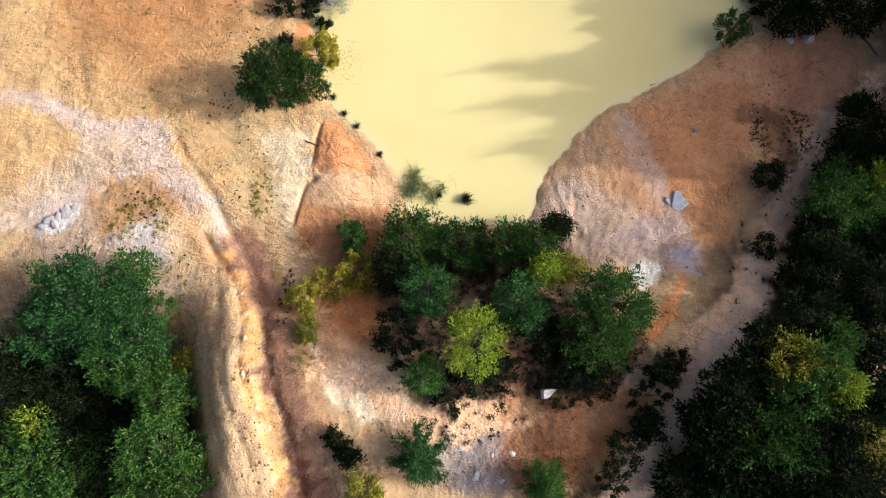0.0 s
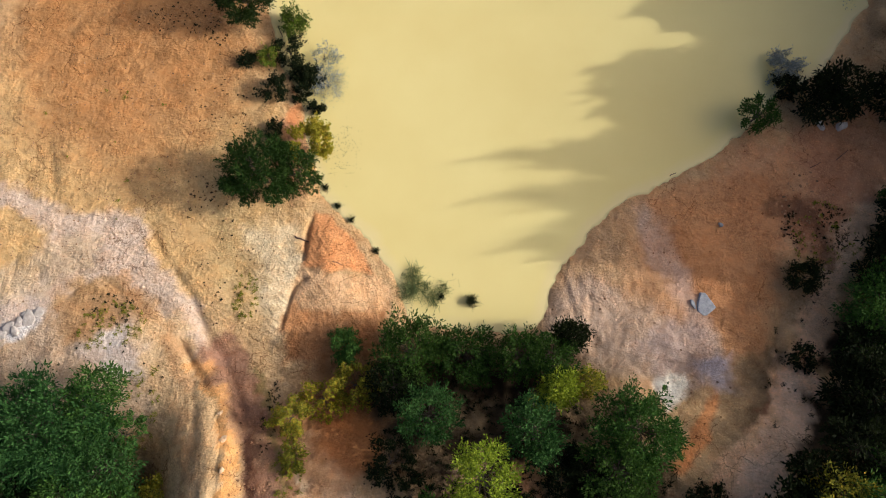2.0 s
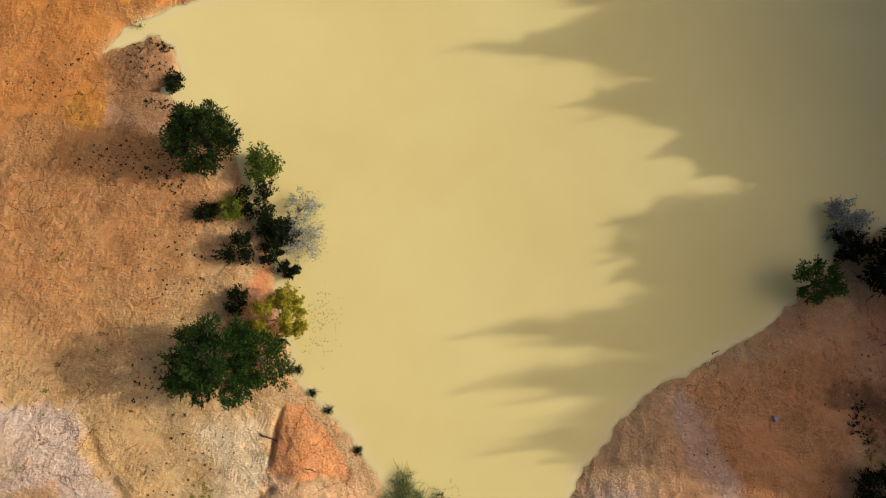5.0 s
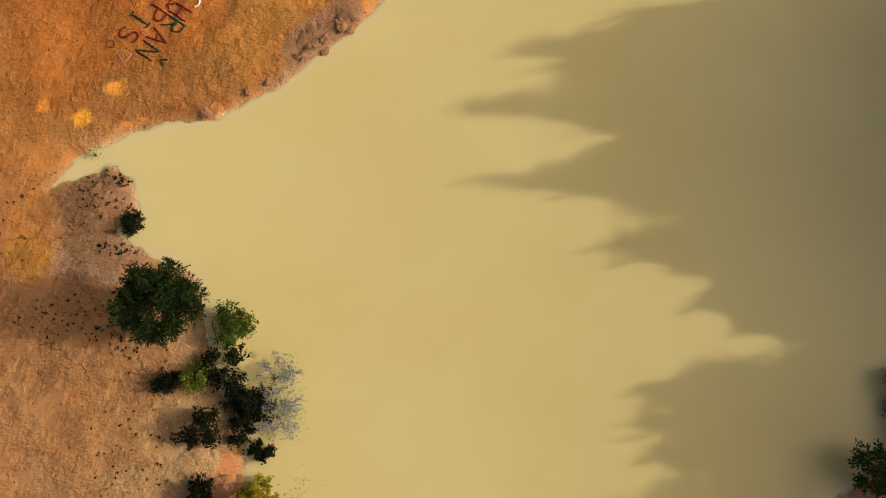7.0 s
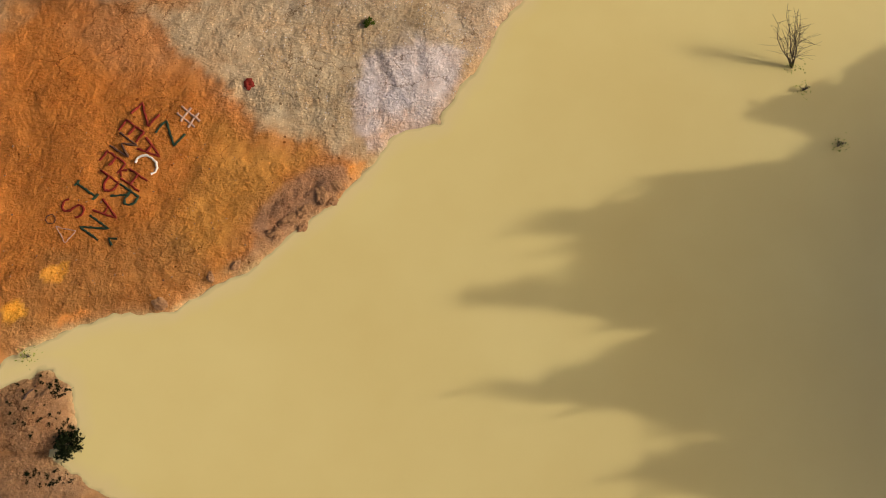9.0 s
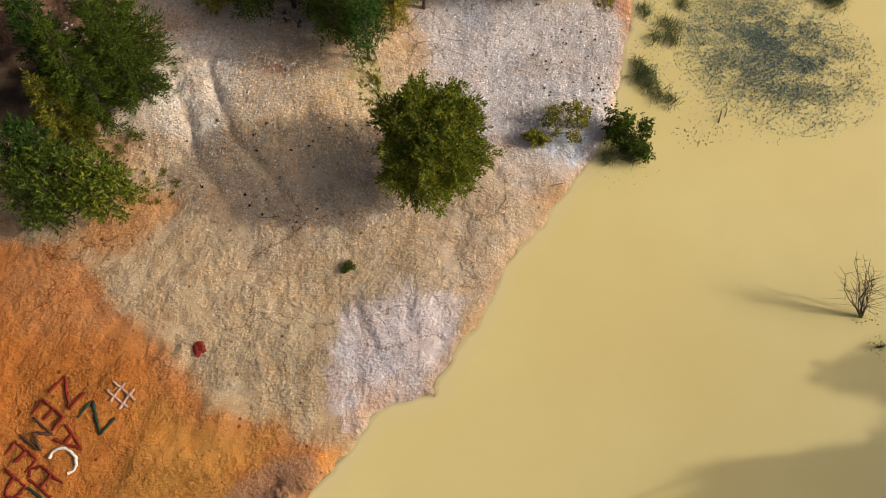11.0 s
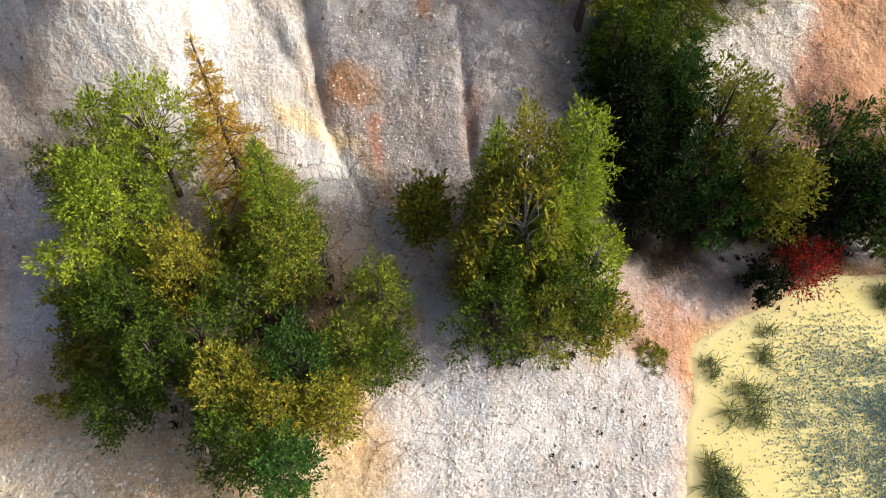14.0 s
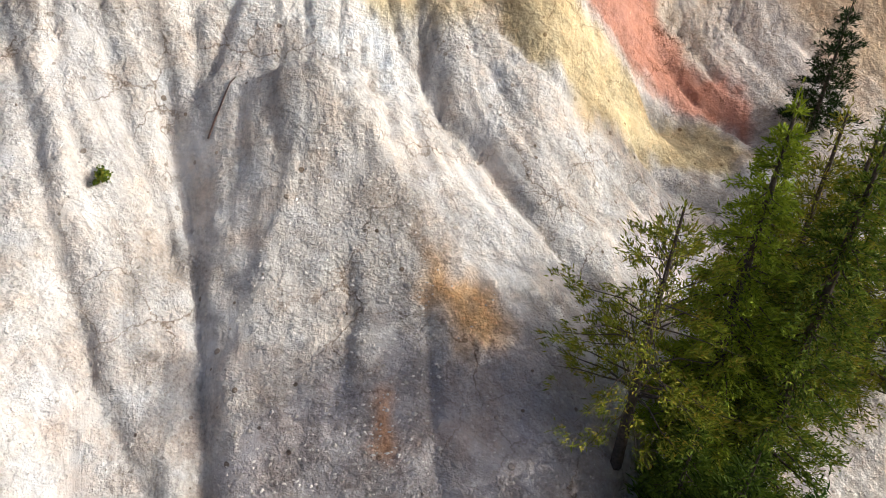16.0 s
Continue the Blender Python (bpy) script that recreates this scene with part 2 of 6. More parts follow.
    z += 1.3 * smooth((land - 4) / 10) * smooth((y - 84) / 8) * smooth((2 - x) / 10)
    # tongue of pale clay that breaks off into the rut
    d, along = to_line(x, y, [(-24.6, 12.5), (-21.7, 7.8), (-19.3, 3), (-18.9, -1), (-17.6, -5.6), (-15.7, -10.5), (-14.2, -16)])
    d = d + 0.7 * fbm(x * 0.7, y * 0.7, 10, 3)
    west = x < np.interp(y, [-16, -10.5, -5.6, -1, 3, 7.8, 12.5], [-14.2, -15.7, -17.6, -18.9, -19.3, -21.7, -24.6])
    z += 1.25 * np.where(west, smooth((2.5 - d / 2.6) / 2.4), smooth((1.2 - d / 2.6) / 0.42)) * smooth(along * 3)
    z += 0.6 * np.exp(-(((x + 31) / 8) ** 2 + ((y - 7) / 6) ** 2))
    # wedge of orange clay on the shore
    z += 0.9 * np.exp(-(((x + 10.2) / 2.2) ** 2 + ((y - 18.6) / 3.6) ** 2)) * ashore
    # steep wooded eastern side
    east = smooth((x - 44 - 4 * smooth((y - 76) / 10)) / 14)
    z += ashore * east * (2.5 + 7.5 * smooth((y - 24) / 12) * smooth((90 - y) / 12) + 4.0 * smooth((x - 60) / 40))
    # the northern slope
    yy = y - 11.5 * smooth((x - 5.5) / 10) + 1.0 * fbm(x * 0.12, y * 0.12, 5, 2)
    cliff = np.interp(yy, [97, 101, 105, 110, 116, 120, 124, 128, 132, 140, 150, 200, 2000],
                      [0, 0.3, 1.6, 4.4, 8.0, 9.8, 12.2, 15.4, 19.2, 27, 32, 36, 60])
    z = z + ashore * cliff
    z += 3.3 * smooth((-6.5 - x) / 6.5) * smooth((y - 107) / 8) * smooth((x + 22 - 0.1 * (y - 115)) / 7.5)
    z += ashore * relief(x + 0.35 * fbm(x * 0.45, y * 0.45, 11, 3), yy)
    for line, deep, wide in GULLIES:
        d, along = to_line(x, y, line)
        wobble = 0.45 * wide * fbm(x * 0.9, y * 0.9, 2, 3)
        z -= deep * np.exp(-np.maximum(d + wobble, 0) / wide) * smooth(along * 8) * smooth((1 - along) * 6 + 0.15)
    steep = smooth((y - 104) / 8) * ashore
    # rills that run down the slope
    lean = flow(x, y)
    cut = 1 - np.abs(fbm(lean * 0.75 + 0.3 * vnoise(x * 0.3, y * 0.3, 2), y * 0.06, 1, 2)) * 2.6
    z += steep * (0.12 * fbm(lean * 0.55, y * 0.07, 1, 3) + 0.07 * fbm(lean * 1.9, y * 0.16, 4, 3) - 0.16 * smooth((cut - 0.6) / 0.4) * smooth((yy - 122) / 5))
    # sharp runnels high on the slope
    thin = 1 - np.abs(fbm(lean * 1.5 + 0.5 * vnoise(x * 0.4, y * 0.4, 5), y * 0.12, 9, 2)) * 3.0
    z -= steep * 0.20 * smooth((thin - 0.62) / 0.38) * smooth((yy - 124) / 5)
    z += steep * 0.07 * fbm(x * 2.3, y * 2.3, 3, 3)
    # hummocks and small relief
    u, v = 0.83 * x + 0.56 * y, 0.83 * y - 0.56 * x
    rough = 0.35 + 0.65 * smooth(fbm(u * 0.11, v * 0.11, 8, 2) * 1.5 + 0.5)
    rough = rough * (1 - 0.65 * np.exp(-(((x - 5) / 9) ** 2 + ((y - 95) / 8) ** 2)))
    z += ashore * rough * (0.30 * fbm(u * 0.22, v * 0.22, 6, 4) + 0.14 * fbm(v * 0.9, u * 0.9, 9, 3) + 0.09 * (1 - 2 * np.abs(fbm(u * 1.2, v * 1.2, 2, 3))))
    # trampled, wave-like mud on the south-eastern shore
    mud = np.exp(-(((x - 14) / 5) ** 2 + ((y - 15) / 5) ** 2))
    z += 0.15 * mud * (fbm(x * 2.4 + y * 0.5, y * 1.1 - x * 0.4, 10, 2) - np.abs(vnoise(x * 1.5 + 0.3 * y, y * 0.7, 4)) * 0.6)
    far = smooth((np.hypot(x, y - 50) - 150) / 300)
    return z * (1 - 0.5 * far)


# ---------------------------------------------------------------- materials
def material(name, rough=0.9, spec=0.2):
    m = bpy.data.materials.new(name)
    m.use_nodes = True
    nt = m.node_tree
    b = nt.nodes["Principled BSDF"]
    b.inputs["Roughness"].default_value = rough
    b.inputs["Specular IOR Level"].default_value = spec
    return m, nt, b


def node(nt, kind, **values):
    n = nt.nodes.new(kind)
    for key, v in values.items():
        if key in n.inputs:
            n.inputs[key].default_value = v
        else:
            setattr(n, key, v)
    return n


def mix(nt, mode, fac, a, b):
    n = nt.nodes.new("ShaderNodeMix")
    n.data_type, n.blend_type = "RGBA", mode
    for sock, v in ((n.inputs[0], fac), (n.inputs[6], a), (n.inputs[7], b)):
        if isinstance(v, bpy.types.NodeSocket):
            nt.links.new(v, sock)
        else:
            sock.default_value = v if not isinstance(v, tuple) else (*v, 1)[:4]
    return n.outputs[2]


def ramp(nt, source, *stops):
    n = nt.nodes.new("ShaderNodeValToRGB")
    while len(n.color_ramp.elements) < len(stops):
        n.color_ramp.elements.new(0.5)
    for e, (p, c) in zip(n.color_ramp.elements, stops):
        e.position, e.color = p, (*c, 1) if isinstance(c, tuple) else (c, c, c, 1)
    nt.links.new(source, n.inputs[0])
    return n.outputs[0]


def noise_of(nt, coord, scale, detail=5.0, rough=0.6):
    n = node(nt, "ShaderNodeTexNoise", Scale=scale, Detail=detail, Roughness=rough)
    nt.links.new(coord, n.inputs["Vector"])
    return n.outputs["Fac"]


def bump(nt, source, strength, distance, before=None):
    n = node(nt, "ShaderNodeBump", Strength=strength, Distance=distance)
    nt.links.new(source, n.inputs["Height"])
    if before:
        nt.links.new(before, n.inputs["Normal"])
    return n.outputs["Normal"]


def math_of(nt, operation, a, b):
    n = node(nt, "ShaderNodeMath", operation=operation)
    for sock, v in zip(n.inputs, (a, b)):
        if isinstance(v, bpy.types.NodeSocket):
            nt.links.new(v, sock)
        else:
            sock.default_value = v
    return n.outputs[0]


def cells(nt, coord, scale, feature="F1"):
    n = node(nt, "ShaderNodeTexVoronoi", feature=feature, Scale=scale, Randomness=1.0)
    nt.links.new(coord, n.inputs["Vector"])
    return n


def ground_material():
    m, nt, b = material("clay_ground", 0.92, 0.12)
    pos = node(nt, "ShaderNodeNewGeometry").outputs["Position"]
    tint = node(nt, "ShaderNodeAttribute", attribute_name="soil").outputs["Color"]
    grit = node(nt, "ShaderNodeAttribute", attribute_name="grit").outputs["Fac"]
    fine = noise_of(nt, pos, 6.5, 5, 0.7)
    mid = noise_of(nt, pos, 1.3, 9, 0.68)
    broad = noise_of(nt, pos, 0.22, 9, 0.68)
    hue = noise_of(nt, pos, 0.6, 9, 0.72)
    rough_here = ramp(nt, noise_of(nt, pos, 0.33, 6, 0.65), (0.40, 0.10), (0.60, 1.0))
    c = mix(nt, "MULTIPLY", rough_here, tint, ramp(nt, fine, (0.34, (0.70, 0.67, 0.64)), (0.5, (1.0, 1.0, 1.0)), (0.66, (1.16, 1.16, 1.16))))
    c = mix(nt, "MULTIPLY", 1.0, c, ramp(nt, mid, (0.34, (0.82, 0.79, 0.76)), (0.48, (1.0, 1.0, 1.0)), (0.66, (1.10, 1.10, 1.09))))
    c = mix(nt, "MULTIPLY", 1.0, c, ramp(nt, broad, (0.34, (0.84, 0.82, 0.80)), (0.5, (1.0, 1.0, 1.0)), (0.64, (1.10, 1.10, 1.10))))
    c = mix(nt, "MULTIPLY", 1.0, c, ramp(nt, hue, (0.36, (1.05, 0.97, 0.90)), (0.5, (1.0, 1.0, 1.0)), (0.64, (0.96, 1.0, 1.06))))
    # thin washed-out runnels
    rid = node(nt, "ShaderNodeTexNoise", Scale=0.5, Detail=7.0, Roughness=0.6)
    rid.noise_type = "RIDGED_MULTIFRACTAL"
    nt.links.new(pos, rid.inputs["Vector"])
    runnel = ramp(nt, rid.outputs["Fac"], (0.78, 0.0), (0.98, 1.0))
    c = mix(nt, "MULTIPLY", 0.3, c, ramp(nt, runnel, (0.0, (1.0, 1.0, 1.0)), (1.0, (0.55, 0.48, 0.42))))
    # drying cracks, only where the clay is bare and firm
    warp = node(nt, "ShaderNodeTexNoise", Scale=0.9, Detail=5.0, Roughness=0.6)
    nt.links.new(pos, warp.inputs["Vector"])
    moved = node(nt, "ShaderNodeVectorMath", operation="MULTIPLY_ADD")
    nt.links.new(warp.outputs["Color"], moved.inputs[0])
    moved.inputs[1].default_value = (1.6, 1.6, 1.6)
    nt.links.new(pos, moved.inputs[2])
    seam = ramp(nt, cells(nt, moved.outputs[0], 0.42, "DISTANCE_TO_EDGE").outputs["Distance"], (0.0, 1.0), (0.022, 0.0))
    crack = math_of(nt, "MULTIPLY", seam, ramp(nt, noise_of(nt, pos, 0.16, 5, 0.6), (0.50, 0.0), (0.60, 1.0)))
    c = mix(nt, "MULTIPLY", crack, c, (0.42, 0.35, 0.29))
    # pebbles: small ones thick on the gravel, larger ones scattered over everything
    small = cells(nt, pos, 7.5)
    parts = node(nt, "ShaderNodeSeparateColor")
    nt.links.new(small.outputs["Color"], parts.inputs[0])
    body = ramp(nt, math_of(nt, "SUBTRACT", math_of(nt, "MULTIPLY", parts.outputs[0], 0.62), small.outputs["Distance"]), (0.0, 0.0), (0.06, 1.0))
    stony = math_of(nt, "MULTIPLY", body, grit)
    c = mix(nt, "MULTIPLY", stony, c, ramp(nt, parts.outputs[1], (0.08, (0.62, 0.58, 0.55)), (0.4, (1.0, 1.0, 1.0)), (0.95, (1.42, 1.42, 1.42))))
    c = mix(nt, "MULTIPLY", math_of(nt, "MULTIPLY", grit, 0.55), c, ramp(nt, body, (0.0, (0.80, 0.76, 0.72)), (1.0, (1.0, 1.0, 1.0))))
    large = cells(nt, pos, 2.1)
    bits = node(nt, "ShaderNodeSeparateColor")
    nt.links.new(large.outputs["Color"], bits.inputs[0])
    lump = ramp(nt, math_of(nt, "SUBTRACT", math_of(nt, "MULTIPLY", math_of(nt, "POWER", bits.outputs[0], 3.0), 0.26), large.outputs["Distance"]), (0.0, 0.0), (0.03, 1.0))
    c = mix(nt, "MULTIPLY", lump, c, ramp(nt, bits.outputs[1], (0.1, (0.45, 0.38, 0.32)), (0.55, (0.85, 0.82, 0.78)), (0.9, (1.35, 1.35, 1.35))))
    # rills down the northern slope and along washed-out runs
    fall = node(nt, "ShaderNodeAttribute", attribute_name="rill").outputs["Vector"]
    axes = node(nt, "ShaderNodeSeparateXYZ")
    nt.links.new(fall, axes.inputs[0])
    along = node(nt, "ShaderNodeCombineXYZ")
    nt.links.new(axes.outputs[0], along.inputs[0])
    nt.links.new(axes.outputs[1], along.inputs[1])
    rills = node(nt, "ShaderNodeTexNoise", Scale=1.7, Detail=6.0, Roughness=0.6)
    rills.noise_type = "RIDGED_MULTIFRACTAL"
    nt.links.new(along.outputs[0], rills.inputs["Vector"])
    washed_here = math_of(nt, "MULTIPLY", axes.outputs[2], ramp(nt, noise_of(nt, pos, 0.25, 4, 0.6), (0.42, 0.25), (0.60, 1.0)))
    groove = math_of(nt, "MULTIPLY", ramp(nt, rills.outputs["Fac"], (0.68, 0.0), (0.95, 1.0)), washed_here)
    c = mix(nt, "MULTIPLY", groove, c, (0.66, 0.61, 0.57))
    run = noise_of(nt, along.outputs[0], 2.3, 8, 0.72)
    c = mix(nt, "MULTIPLY", axes.outputs[2], c, ramp(nt, run, (0.34, (0.84, 0.82, 0.80)), (0.5, (1.0, 1.0, 1.0)), (0.66, (1.10, 1.09, 1.08))))
    nt.links.new(c, b.inputs["Base Color"])
    n0 = bump(nt, math_of(nt, "MULTIPLY", run, axes.outputs[2]), 0.5, 0.16, bump(nt, groove, -0.8, 0.22))
    n1 = bump(nt, math_of(nt, "MULTIPLY", noise_of(nt, pos, 2.6, 5, 0.62), rough_here), 0.85, 0.30, bump(nt, mid, 0.34, 0.22, n0))
    n2 = bump(nt, math_of(nt, "MULTIPLY", fine, rough_here), 0.8, 0.11, n1)
    n3 = bump(nt, crack, -0.9, 0.10, bump(nt, runnel, -0.3, 0.08, n2))
    n4 = bump(nt, stony, 0.6, 0.04, bump(nt, lump, 0.9, 0.09, n3))
    nt.links.new(n4, b.inputs["Normal"])
    return m


def water_material():
    m, nt, b = material("milky_water", 0.22, 0.35)
    geo = node(nt, "ShaderNodeNewGeometry")
    pos = geo.outputs["Position"]
    deep = node(nt, "ShaderNodeAttribute", attribute_name="depth").outputs["Fac"]
    swirl = noise_of(nt, pos, 0.05, 4, 0.55)
    c = ramp(nt, swirl, (0.3, lin(222, 202, 132)), (0.7, lin(230, 214, 146)))
    c = mix(nt, "MIX", ramp(nt, deep, (0.0, 1.0), (0.5, 0.0)), c, lin(224, 206, 150))
    nt.links.new(c, b.inputs["Base Color"])
    nt.links.new(bump(nt, noise_of(nt, pos, 1.8, 3, 0.5), 0.05, 0.02), b.inputs["Normal"])
    clear = node(nt, "ShaderNodeBsdfTransparent")
    mixer = node(nt, "ShaderNodeMixShader")
    nt.links.new(ramp(nt, deep, (0.0, 0.0), (0.03, 0.8), (0.10, 1.0)), mixer.inputs[0])
    nt.links.new(clear.outputs[0], mixer.inputs[1])
    nt.links.new(b.outputs[0], mixer.inputs[2])
    nt.links.new(mixer.outputs[0], nt.nodes["Material Output"].inputs["Surface"])
    return m


def leaf_material(name, dark, light, other=None):
    """Foliage: each leaf between two colours, each plant a little different."""
    m, nt, b = material(name, 0.75, 0.1)
    isle = node(nt, "ShaderNodeNewGeometry").outputs["Random Per Island"]
    each = node(nt, "ShaderNodeObjectInfo").outputs["Random"]
    stops = [(0.0, dark), (0.75, light)] + ([(0.93, other)] if other else [])
    c = ramp(nt, isle, *stops)
    c = mix(nt, "MULTIPLY", 1.0, c, ramp(nt, each, (0.0, (0.82, 0.86, 0.8)), (1.0, (1.2, 1.12, 1.0))))
    nt.links.new(c, b.inputs["Base Color"])
    tr = node(nt, "ShaderNodeBsdfTranslucent")
    nt.links.new(c, tr.inputs["Color"])
    mixer = node(nt, "ShaderNodeMixShader")
    mixer.inputs[0].default_value = 0.22
    nt.links.new(b.outputs[0], mixer.inputs[1])
    nt.links.new(tr.outputs[0], mixer.inputs[2])
    nt.links.new(mixer.outputs[0], nt.nodes["Material Output"].inputs["Surface"])
    return m


def plain_material(name, a, b_, scale=6.0, rough=0.85, relief=0.4):
    m, nt, b = material(name, rough, 0.25)
    pos = node(nt, "ShaderNodeNewGeometry").outputs["Position"]
    f = noise_of(nt, pos, scale, 6, 0.65)
    nt.links.new(ramp(nt, f, (0.3, a), (0.7, b_)), b.inputs["Base Color"])
    nt.links.new(bump(nt, f, relief, 0.05), b.inputs["Normal"])
    return m


def stone_material(name, dark, light):
    """Stones of one heap, each between two colours."""
    m, nt, b = material(name, 0.9, 0.2)
    isle = node(nt, "ShaderNodeNewGeometry").outputs["Random Per Island"]
    nt.links.new(ramp(nt, isle, (0.0, dark), (1.0, light)), b.inputs["Base Color"])
    return m


GROUND = ground_material()
GROUND_CLOD = plain_material("brown_clay", lin(128, 92, 62), lin(186, 140, 96), 5.0)
WATER = water_material()
BARK = plain_material("bark", (0.045, 0.032, 0.024), (0.12, 0.09, 0.07), 9.0)
PALE_BARK = plain_material("pale_bark", (0.16, 0.14, 0.12), (0.42, 0.39, 0.35), 7.0)
LEAF = {
    "deep": leaf_material("deep_green_leaves", (0.012, 0.034, 0.006), (0.054, 0.108, 0.017)),
    # green darkened for trees seen in shade, the shade being in the colour
    "shade": leaf_material("shaded_tree_leaves", (0.006, 0.015, 0.003), (0.028, 0.050, 0.010)),
    "fresh": leaf_material("fresh_green_leaves", (0.018, 0.056, 0.010), (0.078, 0.160, 0.028)),
    "green": leaf_material("green_leaves", (0.046, 0.074, 0.010), (0.205, 0.255, 0.028), (0.30, 0.27, 0.028)),
    "blue": leaf_material("blue_green_leaves", (0.013, 0.044, 0.012), (0.055, 0.130, 0.032)),
    "lime": leaf_material("yellow_green_leaves", (0.100, 0.150, 0.012), (0.310, 0.375, 0.028)),
    "olive": leaf_material("olive_leaves", (0.085, 0.096, 0.013), (0.290, 0.285, 0.030), (0.36, 0.27, 0.028)),
    "yellow": leaf_material("autumn_yellow_leaves", (0.150, 0.145, 0.012), (0.420, 0.370, 0.030), (0.44, 0.29, 0.03)),
    "amber": leaf_material("amber_needles", (0.300, 0.180, 0.018), (0.500, 0.310, 0.035), (0.26, 0.26, 0.03)),
    "red": leaf_material("red_leaves", (0.160, 0.012, 0.010), (0.420, 0.030, 0.022)),
    "rust": leaf_material("rust_brown_leaves", (0.110, 0.028, 0.014), (0.260, 0.075, 0.035)),
    "silver": leaf_material("silvery_leaves", (0.120, 0.140, 0.140), (0.420, 0.440, 0.440)),
    "shore": leaf_material("dark_shore_leaves", (0.012, 0.032, 0.006), (0.042, 0.082, 0.014)),
    "moss": leaf_material("dark_mossy_leaves", (0.022, 0.040, 0.005), (0.100, 0.145, 0.015)),
    # near black: dark scrub, and tree leaves with the woods' shade put in
    "dark": leaf_material("dark_scrub_and_shaded_leaves", (0.005, 0.008, 0.002), (0.015, 0.023, 0.006)),
    "weed": leaf_material("water_weed", (0.110, 0.165, 0.150), (0.260, 0.330, 0.310)),
    "reed": leaf_material("reed_blades", (0.060, 0.090, 0.035), (0.200, 0.220, 0.090)),
    "pine": leaf_material("pine_needles", (0.085, 0.105, 0.012), (0.280, 0.300, 0.030), (0.30, 0.23, 0.03)),
}


# ---------------------------------------------------------------- soil colours
# patches: x, y, radius x, radius y, turn in degrees, colour, strength, stoniness; bands: line, half width
ZONES, BANDS, WOODED_SHADE, PATCHES, WASHED = [], [], [], [], []


def zone(x, y, rx, ry, turn, colour, strength, stony, soft=0.45):
    ZONES.append((x, y, rx, ry, turn, colour, strength, stony, soft))


def band(line, wide, colour, strength, stony):
    BANDS.append((line, wide, colour, strength, stony))


def patch(ring, colour, strength, stony, edge=0.5):
    PATCHES.append((ring, colour, strength, stony, edge))


def washed(line, wide, strength):
    WASHED.append((line, wide, strength))


# forest floor, with the shade under the trees put into its colour
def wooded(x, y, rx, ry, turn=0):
    WOODED_SHADE.append((x, y, rx, ry, turn))


zone(-32, 27, 20, 14, 0, (206, 168, 114), 1.0, 0.15)
zone(-30, 42, 12, 14, 0, (184, 134, 84), 1.0, 0.2)
zone(-30, 10, 9, 6, 0, (188, 164, 140), 0.8, 0.3)
zone(-37, 13.6, 2.6, 1.2, 25, (228, 222, 216), 0.8, 0.3)
zone(-27.5, 12, 2.2, 1.6, 0, (210, 196, 184), 0.7, 0.3)
zone(-31.5, 13.5, 3.0, 2.2, 20, (184, 146, 102), 0.7, 0.3)
zone(-18.5, 20, 2.5, 7, 15, (196, 166, 116), 0.7, 0.4)
zone(-7.2, 9.5, 4, 3, 0, (150, 104, 64), 0.8, 0.1)
zone(-8.5, 5.5, 3.4, 2.4, 0, (186, 128, 74), 0.8, 0.1)
zone(-10, 2, 3, 5, 20, (176, 132, 96), 0.8, 0.2)
zone(3, -9, 4, 3, 0, (170, 160, 152), 0.7, 0.6)
zone(10, -8, 5, 4, 0, (170, 118, 72), 0.8, 0.1)
zone(20, 18, 12, 10, 30, (194, 156, 114), 1.0, 0.1)
zone(24, 19, 6, 6, 30, (192, 136, 92), 0.7, 0.1, 0.9)
zone(15, 13, 6, 4, -20, (204, 176, 152), 0.85, 0.15)
zone(21, 11, 3, 3, 0, (188, 166, 158), 0.6, 0.1)
zone(33, 26, 7, 6, 0, (204, 148, 106), 0.8, 0.3)
zone(35.4, 22, 2.0, 3.0, 20, (160, 110, 78), 0.6, 0.5)
zone(39.5, 29, 5, 5, 0, (186, 130, 96), 0.7, 0.5)
zone(-13, 100, 7, 5, 0, (218, 196, 170), 0.9, 0.7)
zone(-9, 7, 3.5, 3, 0, (150, 104, 62), 0.5, 0.1)
zone(-14, 30, 2.4, 4, 0, (190, 128, 92), 0.7, 0.2)
zone(-13.5, 34.5, 1.2, 1.6, 0, (206, 128, 76), 0.7, 0.1)
zone(-36, 54, 10, 8, 0, (188, 128, 70), 1.0, 0.15)
zone(-24.5, 53, 2.8, 2.6, 0, (170, 130, 98), 0.9, 0.4)
zone(-25, 48.5, 4, 1.8, 0, (180, 146, 116), 0.7, 0.4)
zone(-25, 77, 7.5, 5, -25, (192, 126, 64), 0.95, 0.1)
zone(-23, 67, 17, 9, 25, (188, 126, 62), 1.0, 0.1)
zone(-18, 64, 9, 3.5, 28, (198, 146, 76), 0.75, 0.15)
zone(-27, 72, 6, 4, 0, (186, 120, 58), 0.7, 0.1)
zone(-11, 66, 4.0, 2.2, 40, (168, 130, 96), 0.9, 0.4)
zone(-5.8, 69.0, 2.0, 1.2, 45, (222, 146, 66), 0.9, 0.1)
zone(-17, 60.6, 4, 0.7, 12, (216, 138, 60), 0.8, 0.1)
zone(-6, 79, 10, 8, 20, (196, 174, 138), 1.0, 0.5)
zone(-14, 84, 12, 7, 10, (200, 176, 140), 0.9, 0.6)
zone(-1.2, 76.5, 3.4, 3.6, 0, (214, 202, 196), 0.75, 0.3, 0.9)
zone(-3.4, 74.5, 1.6, 2.6, 0, (214, 206, 206), 0.8, 0.3)
zone(-8, 90, 12, 7, 0, (214, 190, 156), 1.0, 0.8)
